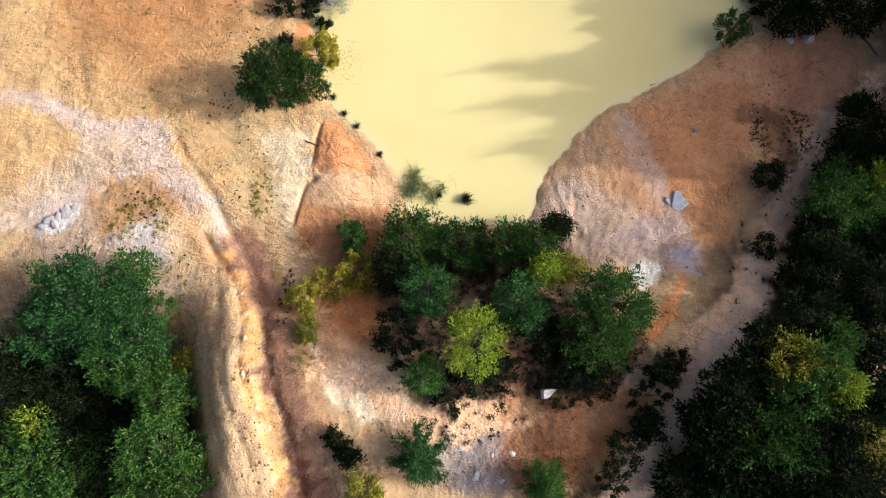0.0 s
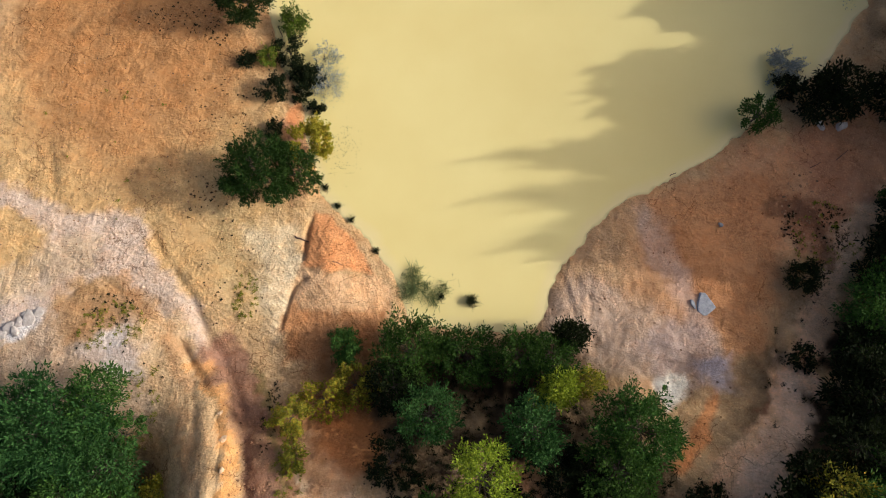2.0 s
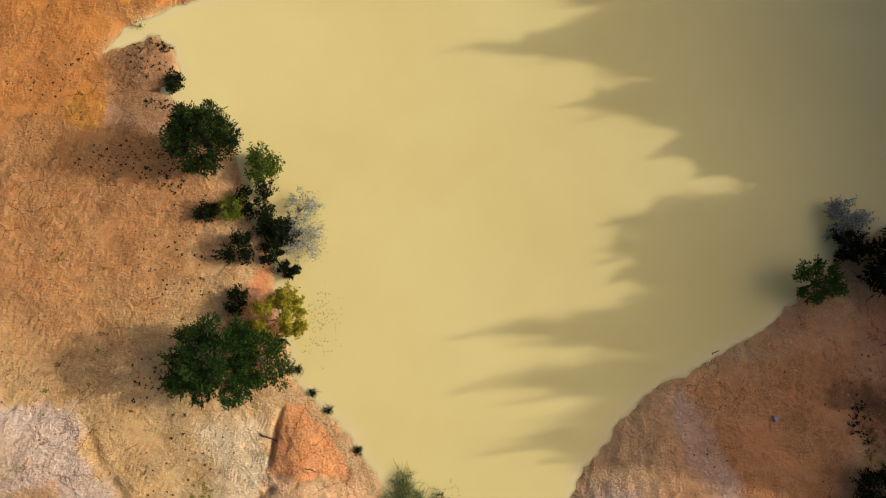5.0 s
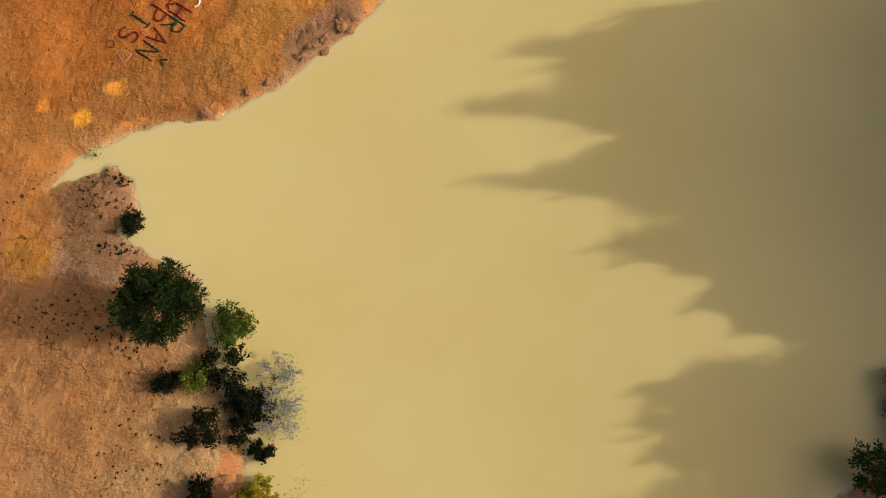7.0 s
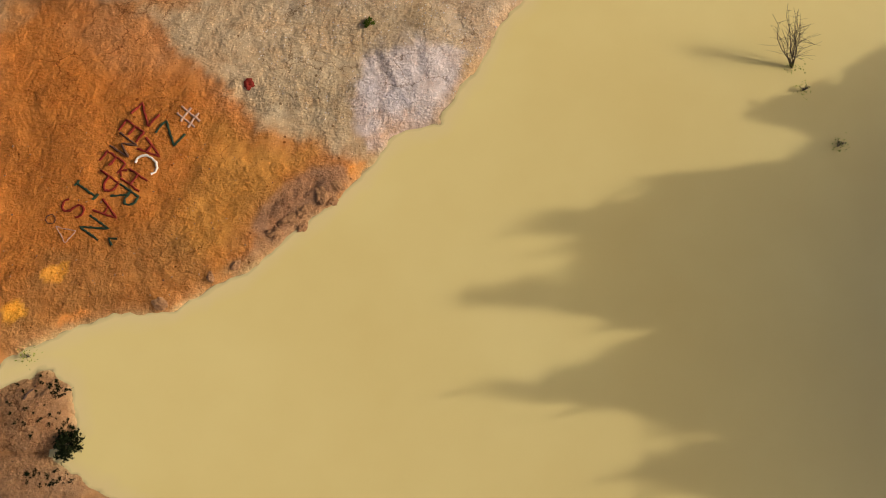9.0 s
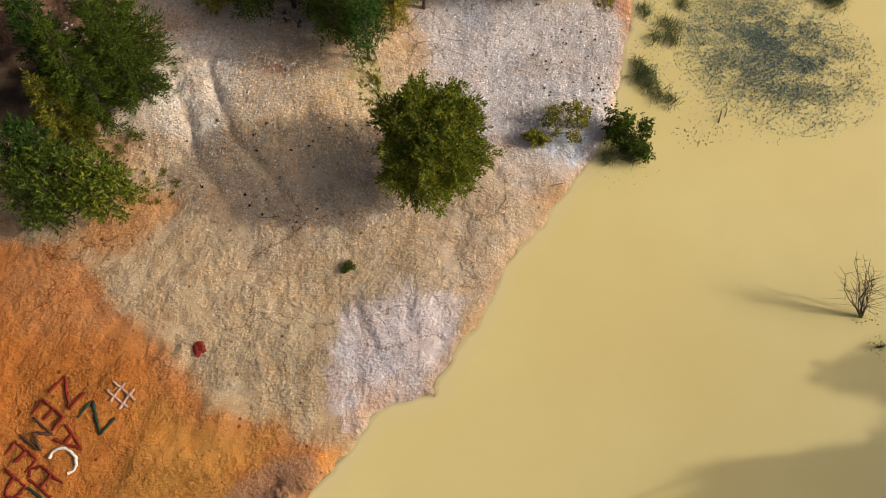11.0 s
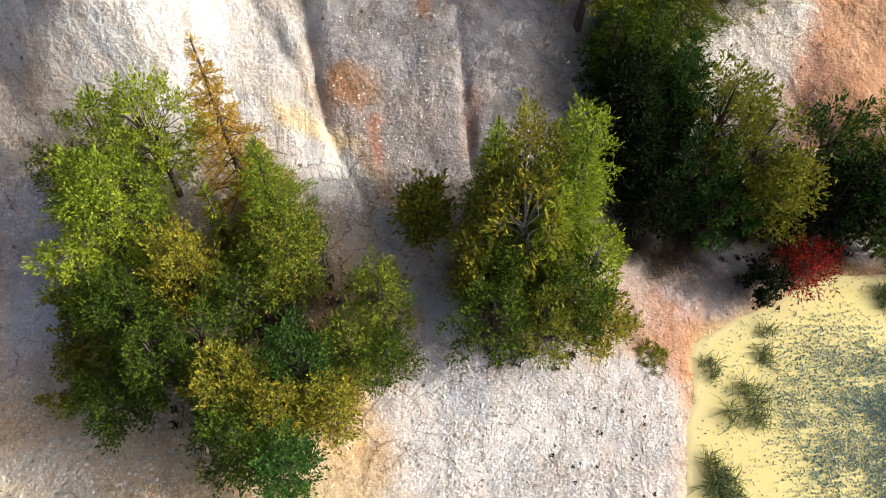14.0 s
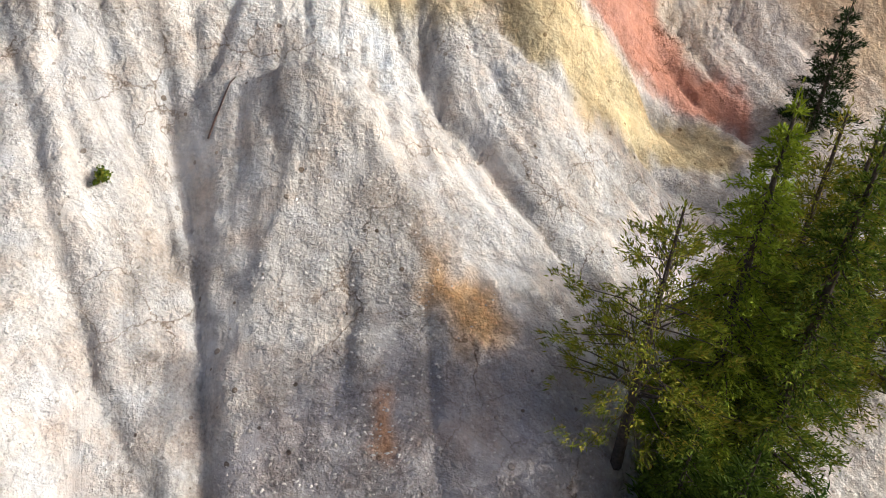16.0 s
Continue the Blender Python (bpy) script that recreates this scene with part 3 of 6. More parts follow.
zone(-15.5, 93, 3, 4, 0, (228, 218, 204), 0.7, 0.6)
zone(-22, 90, 5, 3, 0, (190, 150, 112), 0.7, 0.5)
zone(4, 84, 4, 5, 30, (206, 184, 154), 0.9, 0.5)
zone(7.5, 96, 8, 7.5, 0, (216, 210, 207), 1.0, 1.0)
zone(11, 92.5, 2.4, 3.4, 0, (228, 227, 228), 0.9, 0.8)
zone(-10.2, 94.6, 0.9, 0.6, 0, (188, 120, 86), 0.6, 0.3, 0.8)
zone(-4.2, 93.2, 1.3, 2.4, 25, (184, 176, 120), 0.6, 0.3)
zone(-27, 104, 5, 10, 0, (184, 138, 110), 0.9, 0.3)
zone(-30, 108, 4, 2, 0, (200, 120, 74), 0.7, 0.2)
zone(2, 103.5, 2.2, 4, 10, (174, 172, 178), 0.9, 0.5)
zone(13.6, 107.5, 3.4, 4.5, 0, (166, 112, 84), 1.0, 0.2)
zone(13.8, 104.5, 2.6, 3.2, 0, (198, 142, 106), 1.0, 0.2)
zone(17, 107, 3.5, 1.6, 15, (176, 162, 164), 0.8, 0.4)
zone(13.5, 110, 2.6, 3.5, 0, (168, 118, 88), 0.9, 0.2)
zone(0, 125, 34, 19, 0, (208, 201, 193), 1.0, 0.15)
zone(-1.5, 118, 3.6, 10, 0, (196, 188, 178), 0.9, 0.55)
zone(-1, 111.5, 5.0, 3, 0, (172, 148, 126), 0.85, 0.6, 0.8)
zone(5, 117, 3, 4, 10, (178, 164, 154), 0.75, 0.5)
zone(-3.4, 112.8, 0.8, 1.4, 0, (186, 136, 92), 0.7, 0.3)
zone(0.7, 117, 0.6, 1.5, 0, (204, 152, 100), 0.7, 0.3)
zone(-6, 112.2, 1.0, 1.6, 40, (226, 200, 150), 0.7, 0.4)
zone(-8.6, 114.8, 0.8, 0.5, -40, (206, 158, 110), 0.7, 0.3, 0.8)
zone(20.5, 137.5, 3.0, 5, 20, (190, 180, 172), 0.8, 0.4)
zone(-5, 133.2, 8, 2.6, 0, (194, 182, 148), 0.85, 0.4)
zone(1, 134, 5, 3, 0, (214, 192, 150), 0.6, 0.4)
zone(21, 121, 5, 5, 0, (214, 204, 194), 0.9, 0.6)
zone(25, 119, 2.4, 5, -20, (206, 146, 114), 0.8, 0.3)
zone(28, 124, 4, 8, 0, (206, 160, 122), 0.8, 0.3)
zone(26, 112.5, 5, 3.5, 20, (184, 174, 174), 0.8, 0.5)
zone(-27.4, 59.2, 0.8, 0.8, 20, (242, 170, 60), 0.95, 0.0, 0.25)
zone(-25, 61.6, 0.95, 0.7, 20, (240, 166, 66), 0.95, 0.0, 0.25)
zone(-23.4, 58.7, 1.2, 0.35, 20, (236, 152, 70), 0.95, 0.0, 0.25)
zone(-29.9, 48.5, 1.7, 1.9, 20, (190, 132, 60), 0.95, 0.0, 0.25)
zone(-30.4, 60.2, 0.6, 0.5, 20, (236, 150, 60), 0.95, 0.0, 0.25)
zone(-6.5, 66.9, 0.6, 0.5, 20, (236, 160, 80), 0.95, 0.0, 0.25)
zone(-5.0, 69.6, 1.0, 0.8, 20, (226, 150, 70), 0.95, 0.0, 0.25)
band([(-50, 10), (-40, 15.5), (-33, 19.5)], 1.8, (208, 182, 148), 0.8, 0.3)
band([(-24.8, 12.5), (-21.8, 7.6), (-19.6, 3), (-19.2, -1), (-17.9, -5.6), (-15.9, -10.5), (-14.6, -14)], 2.6, (222, 186, 138), 0.9, 0.25)
band([(-21.6, 10.4), (-18.6, 6.2), (-17.0, 2.0), (-16.8, -1.4), (-15.2, -5.2), (-13.7, -9.2), (-12.6, -13)], 0.55, (228, 166, 98), 0.8, 0.2)
band([(-22.2, 7), (-20.4, 1), (-19.0, -5)], 0.5, (196, 150, 104), 0.6, 0.2)
band([(-19.6, 11), (-16.2, 6.0), (-14.5, 1.8), (-13.9, -0.9), (-12.6, -5), (-11.4, -8.4), (-10.6, -13)], 1.8, (148, 108, 86), 0.9, 0.5)
band([(-15.8, 3.5), (-15.4, 0), (-14.2, -3.8), (-12.8, -7.4), (-11.7, -12)], 0.6, (98, 70, 60), 0.7, 0.6)
band([(-13.6, 6), (-11.6, 0), (-9.4, -8)], 1.0, (188, 142, 104), 0.7, 0.3)
band([(-9.8, -1.2), (-6.3, -2.7), (-3.6, -5.1), (1.3, -5.8), (5.4, -5.9), (11.2, -7.0), (16.4, -3.6), (21.4, -0.6), (27.0, 4.4), (30.5, 8.9), (35.6, 16.4), (39.1, 22.4), (44.2, 27.6)], 1.5, (228, 184, 142), 0.95, 0.15)
band([(8, -9), (12, -6.5), (16, -5)], 2.6, (158, 108, 68), 0.9, 0.1)
band([(7.0, 1.4), (7.1, -2.7), (6.4, -5.7)], 0.9, (190, 140, 98), 0.95, 0.15)
band([(14, -15), (16.5, -11.3), (19.7, -6.5), (22.9, -2.2), (27.4, 3.6), (31.0, 8.4)], 1.5, (236, 198, 162), 0.95, 0.2)
band([(46, 6), (39.1, 0.3), (34.4, -3.5), (30.1, -8.2), (27, -14)], 1.6, (214, 172, 134), 0.9, 0.2)
band([(-28.5, 17.2), (-24.2, 13.2), (-22.2, 8.6)], 0.7, (196, 148, 102), 0.6, 0.2)
band([(-15.8, 8.6), (-13.9, 4.6), (-12.2, 0.4)], 0.5, (118, 112, 62), 0.6, 0.3)
band([(31.5, 24.5), (33.8, 24.2), (35.6, 22.5), (36.5, 19.5)], 0.8, (120, 84, 60), 0.7, 0.5)
band([(3.2, 99.5), (1.6, 104), (-0.8, 108)], 0.9, (184, 182, 188), 0.7, 0.5)
patch([(-44.3, 27), (-37.9, 25.8), (-34.7, 24), (-27.2, 23.4), (-25.3, 19.3), (-22.4, 15.8), (-20.8, 12.6), (-19, 9.8), (-20.5, 8.5), (-23.6, 12.8), (-25.6, 15.7), (-28.8, 17), (-32.3, 17.2),
       (-35.8, 14.4), (-39.5, 12.7), (-42.8, 11.8), (-43, 13.6), (-38.2, 15.9), (-34.6, 18.8), (-35.4, 21.7), (-40.6, 24.6), (-44.1, 25.5)], (212, 188, 168), 0.85, 0.2, 1.2)
patch([(-18.5, 22), (-13.5, 23), (-12.5, 19), (-13.4, 16.6), (-14.6, 12.5), (-16.5, 15), (-16.9, 19)], (232, 212, 174), 0.7, 0.2, 2.6)
patch([(-11.7, 23.9), (-12.4, 20.6), (-12.6, 18.7), (-10.4, 17.9), (-8.5, 18.6), (-6.1, 18), (-8, 21.3), (-9.8, 23.3)], (224, 152, 96), 0.85, 0.05, 0.5)
patch([(-12.6, 18.5), (-13.3, 16.7), (-14.4, 12.3), (-9, 12.5), (-4.5, 14), (-4.8, 16.9), (-6.1, 18), (-10.4, 17.8)], (222, 178, 132), 0.85, 0.05, 0.6)
# brown mud beside the bank trees, their shadow painted into it
patch([(-14.2, 13.4), (-13.6, 14.6), (-9, 14.2), (-5, 14.4), (-5, 11), (-13.5, 9.5)], (182, 124, 76), 0.8, 0.1, 1.2)
patch([(19.8, 25), (23.9, 27.2), (32.6, 27.7), (31.9, 21.5), (30.7, 16.8), (29.3, 11.4), (25.5, 10.1), (23.7, 16.1), (21.8, 21)], (196, 136, 88), 0.65, 0.1, 1.8)
patch([(17.9, 24.4), (19.7, 24.7), (21.7, 20.8), (24, 15.9), (25.4, 9.8), (25.5, 8.1), (23.3, 10.1), (22, 15.6)], (206, 176, 158), 0.6, 0.1, 1.8)
# cream clay, with a patch of sunlight painted into its brightness
patch([(18.3, 8.1), (20, 9.3), (21.1, 8.7), (20.9, 7.2), (19.1, 5.8)], (240, 230, 210), 0.9, 0.2, 0.5)
patch([(18.4, 1.4), (21.1, 4.5), (22.3, 6.6), (23.6, 7.8), (21.9, 3.4), (19.1, 0.9)], (222, 150, 92), 0.9, 0.1, 0.5)
patch([(-11.7, 2), (-9.2, -1.7), (-6.4, -0.7), (-3.7, -2.2), (-1.6, -5.3), (-6.7, -5.9), (-9.7, -3.3)], (240, 218, 178), 0.9, 0.2, 0.8)
patch([(4.1, 132.7), (5.8, 131.2), (8.7, 130.5), (13.5, 132.6), (15.9, 132.8), (18.4, 133.6), (16.2, 135.7), (11.8, 135.2), (8.9, 133.9), (8.2, 135.5), (4, 136)], (216, 192, 142), 0.85, 0.4, 1.0)
patch([(8.6, 136.5), (9.6, 134.7), (12.2, 136.1), (16.3, 136.2), (18.4, 134.4), (19, 136), (17.4, 138.3), (15, 139.6), (13.4, 141), (9, 140)], (186, 122, 96), 0.85, 0.3, 1.0)
patch([(-7.5, 131.5), (-5.9, 130), (-2.6, 128.9), (-1.5, 127), (0.4, 128.6), (1, 130.5), (-2, 131.6)], (232, 230, 226), 0.7, 0.3, 1.0)
patch([(1.6, 123.2), (2.7, 123), (4, 121.8), (4.8, 120.7), (4, 120), (2.8, 120.8), (1.9, 121.5)], (232, 176, 100), 0.8, 0.8, 2.0)
# grey shale, its grey also carrying part of the trees' shade
patch([(-4.3, 117.2), (-0.5, 118.9), (2.1, 119.7), (4.8, 119.9), (7.9, 117.3), (7.4, 112.6), (3.9, 110.8), (-0.3, 110), (-3.9, 111.5), (-4.6, 114.2)], (172, 164, 162), 0.85, 0.4, 1.6)
patch([(-14.1, 115.8), (-14.2, 111.3), (-11.4, 110.7), (-9.1, 111.6), (-5.7, 109.8), (-3.7, 107.6), (-1.8, 109.2), (-4.8, 112), (-5.5, 116), (-6.3, 120.5)], (212, 206, 200), 0.8, 0.3, 0.9)
patch([(-6.7, 112.2), (-5.3, 111.9), (-4.1, 111.4), (-2.8, 110.5), (-3.8, 110.4), (-6, 110.9)], (236, 208, 156), 0.8, 0.3, 0.6)
patch([(-3.9, 114), (-2.8, 113.9), (-2.7, 112.5), (-3.7, 112.3)], (176, 122, 82), 0.7, 0.3, 0.8)
patch([(-2.2, 111.9), (-1.1, 112.3), (-1.2, 110.7), (-1.5, 109.8), (-2, 110.8)], (190, 126, 90), 0.75, 0.3, 0.8)
patch([(0.1, 117.9), (0.7, 118.3), (0.8, 116), (0.1, 116.2)], (206, 152, 104), 0.7, 0.3, 0.7)
patch([(2.8, 113.5), (3.6, 113.7), (3.5, 111.4), (2.9, 111.2)], (164, 124, 100), 0.6, 0.3, 0.8)
patch([(-0.6, 100.7), (3.4, 102.1), (10.7, 102.7), (13.2, 102.3), (14.5, 99.7), (13, 96.8), (12.7, 93.1), (10, 90.2), (6.8, 90.7), (3.9, 90.3), (0.4, 93.8), (-1, 97.3)], (214, 207, 204), 0.7, 1.0, 2.4)
patch([(-25, 112), (-21, 109.5), (-19.6, 103), (-20.5, 99.5), (-26, 100)], (208, 152, 114), 0.5, 0.6, 3.0)
patch([(-21.1, 109.5), (-19.4, 108.5), (-16, 108), (-15.2, 101), (-17.6, 99.8), (-19.4, 104)], (200, 194, 196), 0.8, 0.5, 1.6)
patch([(-34.3, 15.9), (-31.5, 17.4), (-27.2, 16.5), (-24.9, 14.3), (-26.2, 12.2), (-29.8, 12.6), (-33, 11.4)], (176, 132, 86), 0.55, 0.5, 2.0)
patch([(-31.5, 10.6), (-28.4, 12.6), (-25.6, 11.2), (-25.4, 8.8), (-28.1, 8.3)], (204, 192, 184), 0.75, 0.5, 1.4)
patch([(-10.1, 4.7), (-7.3, 5.9), (-4.5, 4.4), (-4.9, 1.4), (-8.2, 1.2), (-9.7, 2.5)], (176, 110, 58), 0.8, 0.1, 1.6)
patch([(7.9, -6.1), (13.9, -3.6), (16.8, -4.6), (17.2, -6.5), (11.1, -11.2), (8.3, -8.5)], (166, 110, 64), 0.75, 0.2, 1.6)
patch([(1.3, -6.5), (7.4, -6.6), (8.2, -9.9), (5.2, -12.5), (1.3, -11.3)], (146, 134, 130), 0.8, 0.9, 1.4)
patch([(31.9, 25.8), (36.5, 25.4), (38.6, 23.9), (37.7, 20.8), (35.5, 19.2), (33.2, 20.9)], (168, 112, 78), 0.6, 0.7, 1.2)
patch([(32.3, 12.8), (30.4, 9.6), (28.1, 7.4), (25.6, 5.8), (28.9, 6.4), (31.6, 9.0)], (132, 74, 50), 0.8, 0.4, 0.9)
patch([(22.6, 10.2), (26.1, 10.9), (24.9, 7.8), (22.2, 8.2)], (196, 186, 192), 0.7, 0.2, 1.2)
patch([(-22.3, 82.1), (-17.9, 77.9), (-15, 76.4), (-12.9, 72.6), (-8.3, 71.3), (-5.1, 71), (-6.2, 69), (-11, 65), (-17, 60), (-24, 58.4), (-29, 59.5), (-35, 65), (-34, 76), (-28, 82)], (192, 118, 52), 0.75, 0.25, 1.0)
patch([(-15.5, 72.5), (-12.6, 71.8), (-8.6, 70.9), (-11, 66.6), (-15, 63), (-18, 62), (-17.5, 67)], (202, 148, 72), 0.6, 0.3, 3.0)
patch([(-30, 58.5), (-25, 63.5), (-18, 64.5), (-14, 62), (-18, 59.6), (-24, 58.2)], (170, 122, 70), 0.6, 0.5, 2.4)
patch([(-10.9, 67.9), (-8.8, 69.6), (-6.2, 70.2), (-5.6, 68.8), (-8.1, 66.2), (-11.0, 64.0), (-12.2, 65.4)], (164, 126, 96), 0.85, 0.6, 0.8)
patch([(-5.0, 78.9), (-0.8, 80), (3.2, 79.4), (1.3, 76.2), (-0.3, 73.4), (-4.4, 71.6), (-5.2, 74.9)], (220, 208, 204), 0.75, 0.5, 1.0)
patch([(-5.4, 72.2), (-2.4, 73.4), (-1.4, 74.6), (-3.4, 73.8)], (206, 156, 96), 0.6, 0.4, 1.4)
patch([(-27.8, 55.0), (-25.8, 55.6), (-23.9, 55.4), (-22.8, 54.2), (-22.5, 51.2), (-23.4, 49), (-21.5, 47.5), (-27, 47.5), (-28.5, 51)], (154, 116, 80), 0.8, 0.5, 0.8)
patch([(-21.8, 92.1), (-20.1, 94.7), (-17.4, 95.6), (-15, 95), (-14.4, 91.3), (-12.9, 89.7), (-15.5, 89.2), (-18.8, 89.6), (-20.7, 89.4)], (234, 220, 198), 0.8, 0.5, 1.0)
patch([(-21.5, 85.0), (-17.9, 86.3), (-15.8, 84.4), (-18.8, 81.9), (-22, 80.5)], (206, 142, 82), 0.7, 0.5, 1.6)
patch([(-14, 88), (-6, 94.5), (-2.5, 93), (-5, 89), (-9, 86.6)], (222, 194, 146), 0.5, 0.9, 3.0)
patch([(7.3, 90.2), (9.7, 88.9), (10.7, 91.2), (9.4, 92)], (226, 232, 240), 0.8, 0.4, 0.7)
patch([(-3.9, 114), (-2.2, 114.4), (-1.2, 113.7), (-1.6, 112.8), (-3.0, 112.1), (-3.7, 112.7)], (172, 126, 82), 0.6, 0.5, 0.9)
washed([(-17.6, 95.6), (-16.6, 92.6), (-15.0, 89.4)], 2.4, 0.8)
washed([(8, 101), (7, 97), (6, 91)], 5.0, 0.35)
washed([(-44.3, 27), (-39.5, 25.2), (-34.9, 22.6), (-29.7, 19.6), (-25.1, 16.4), (-21.5, 12), (-19.6, 8)], 3.6, 0.8)
washed([(-46, 10.5), (-42.8, 12.4), (-38, 14.8), (-33.6, 17.9), (-29, 18.6)], 1.8, 0.7)
washed([(-24.6, 12.5), (-21.4, 7.6), (-19.1, 3), (-18.7, -1), (-17.2, -5.6), (-15.4, -10.5), (-14.2, -14)], 2.6, 0.9)
washed([(-18.4, 9.2), (-16.4, 5.4), (-15.0, 1.2), (-14.0, -3.4), (-12.4, -7.4), (-10.8, -13.2)], 1.8, 0.9)
washed([(14.5, 22.4), (14, 17), (16, 12), (19, 8)], 4.0, 0.75)
washed([(34, 15), (31, 12), (29, 8), (25.5, 4.5), (21, 1), (16, -3)], 2.0, 0.5)
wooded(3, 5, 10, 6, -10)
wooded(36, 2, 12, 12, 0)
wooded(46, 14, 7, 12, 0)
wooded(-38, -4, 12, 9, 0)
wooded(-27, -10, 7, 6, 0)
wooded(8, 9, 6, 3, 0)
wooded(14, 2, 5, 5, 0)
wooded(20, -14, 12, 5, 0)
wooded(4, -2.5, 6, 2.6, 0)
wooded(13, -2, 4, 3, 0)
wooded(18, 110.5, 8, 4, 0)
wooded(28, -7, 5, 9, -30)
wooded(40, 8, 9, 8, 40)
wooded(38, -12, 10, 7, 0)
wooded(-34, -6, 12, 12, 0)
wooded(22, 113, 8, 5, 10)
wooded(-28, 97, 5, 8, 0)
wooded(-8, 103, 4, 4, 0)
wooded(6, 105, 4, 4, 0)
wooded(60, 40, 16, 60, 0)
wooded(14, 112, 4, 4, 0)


def blob(x, y, cx, cy, rx, ry, turn, soft=0.45):
    a = radians(turn)
    u, v = (x - cx) * math.cos(a) + (y - cy) * math.sin(a), (y - cy) * math.cos(a) - (x - cx) * math.sin(a)
    return smooth((1 + soft / 2 - np.hypot(u / rx, v / ry)) / soft)


def soils(x, y, z, sd):
    u, v = 0.83 * x + 0.56 * y, 0.83 * y - 0.56 * x
    wx = x + 1.4 * fbm(u * 0.3, v * 0.3, 1, 3) + 1.1 * fbm(u * 1.1, v * 1.1, 5, 4)
    wy = y + 1.4 * fbm(u * 0.3, v * 0.3, 6, 3) + 1.1 * fbm(u * 1.1, v * 1.1, 9, 4)
    patchy = fbm(u * 0.7, v * 0.7, 8, 4)
    c = np.ones((*x.shape, 3)) * np.array(lin(196, 162, 118))
    g = np.full(x.shape, 0.3)

    def lay(w, colour, stony):
        nonlocal c, g
        c = c + w[:, None] * (np.array(lin(*colour)) - c)
        g = g + w * (stony - g)

    for cx, cy, rx, ry, turn, colour, strength, stony, soft in ZONES:
        if soft < 0.3:                                     # puddles come last
            continue
        w = blob(wx, wy, cx, cy, rx, ry, turn, soft + 0.25)
        lay(strength * np.clip(w * (1 + 0.9 * patchy * (1.15 - w)), 0, 1), colour, stony)
    # brown woodland soil, painted near black for the shade between the trees
    for cx, cy, rx, ry, turn in WOODED_SHADE:
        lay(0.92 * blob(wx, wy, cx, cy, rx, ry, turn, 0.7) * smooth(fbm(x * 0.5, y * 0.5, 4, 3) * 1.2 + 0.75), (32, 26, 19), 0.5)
    for ring, colour, strength, stony, edge in PATCHES:
        k = min(0.8, 0.65 * edge)
        d = outline_distance(x + k * (wx - x), y + k * (wy - y), ring)
        lay(strength * smooth(0.5 - d / edge), colour, stony)
    for cx, cy, rx, ry, turn, colour, strength, stony, soft in ZONES:
        if soft < 0.3:                                     # puddles keep a clear edge
            lay(strength * blob(x + 0.35 * (wx - x), y + 0.35 * (wy - y), cx, cy, rx, ry, turn, soft), colour, stony)
    for line, wide, colour, strength, stony in BANDS:
        d, _ = to_line(wx, wy, line)
        lay(strength * np.clip(smooth((1.25 - d / wide) / 0.7) * (1 + 0.5 * patchy), 0, 1), colour, stony)
    # grass and heath beyond the quarry
    lay(0.9 * smooth((np.maximum(np.maximum(-58 - x, x - 66), np.maximum(-30 - y, y - 146)) + 10 * fbm(x * 0.05, y * 0.05, 3, 3)) / 14), (88, 94, 58), 0.3)
    # streaks of washed-down soil, and damp clay along the waterline
    streak = fbm((x + 0.1 * y) * 1.3, y * 0.12, 2, 3) * smooth((y - 104) / 8)
    c = c * (1 + 0.22 * streak[:, None])
    lay(0.4 * smooth(1 - (sd - 0.1) / 0.9), (204, 158, 108), 0.1)
    lay(smooth(0.3 - sd / 0.7) * 0.85, (222, 196, 140), 0.0)
    return np.clip(c, 0.01, 0.92), np.clip(g, 0, 1)


def grown(start, stop, low, high, step, growth=1.22):
    """Even steps inside, ever longer ones out to both ends."""
    mid = np.arange(low, high + step / 2, step)
    out, d, p = [], step, high
    while p < stop:
        d *= growth
        p += d
        out.append(p)
    back, d, p = [], step, low
    while p > start:
        d *= growth
        p -= d
        back.append(p)
    return np.concatenate([back[::-1], mid, out])


def sheet(name, xs, ys, z_of):
    gx, gy = np.meshgrid(xs, ys)
    x, y = gx.ravel(), gy.ravel()
    z = z_of(x, y)
    nx, ny = len(xs), len(ys)
    i = (np.arange(ny - 1)[:, None] * nx + np.arange(nx - 1)).ravel()
    faces = np.stack([i, i + 1, i + nx + 1, i + nx], 1)
    return raw_mesh(name, np.stack([x, y, z], 1), faces), x, y, z


def raw_mesh(name, verts, faces, smooth_faces=True):
    """A mesh from arrays of vertices and of equal-sided faces."""
    me = bpy.data.meshes.new(name)
    k = faces.shape[1]
    me.vertices.add(len(verts))
    me.vertices.foreach_set("co", np.ascontiguousarray(verts, np.float32).ravel())
    me.loops.add(faces.size)
    me.loops.foreach_set("vertex_index", np.ascontiguousarray(faces, np.int32).ravel())
    me.polygons.add(len(faces))
    me.polygons.foreach_set("loop_start", np.arange(0, faces.size, k, dtype=np.int32))
    me.polygons.foreach_set("use_smooth", np.full(len(faces), smooth_faces))
    me.update(calc_edges=True)
    return me


STEP, FINE = 0.29, 0.18
xs, ys = grown(-1500, 1500, -47, 47, STEP), grown(-1500, 1800, -17, 140, STEP)
xs = np.concatenate([xs[xs < -16], np.arange(-16, 19, FINE), xs[xs > 19]])
ys = np.concatenate([ys[ys < 105], np.arange(105, 138, FINE), ys[ys > 138]])
mesh, gx, gy, gz = sheet("ground", xs, ys, height)
gsd = shore_distance(gx, gy)
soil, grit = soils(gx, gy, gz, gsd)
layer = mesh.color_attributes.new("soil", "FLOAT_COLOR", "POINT")
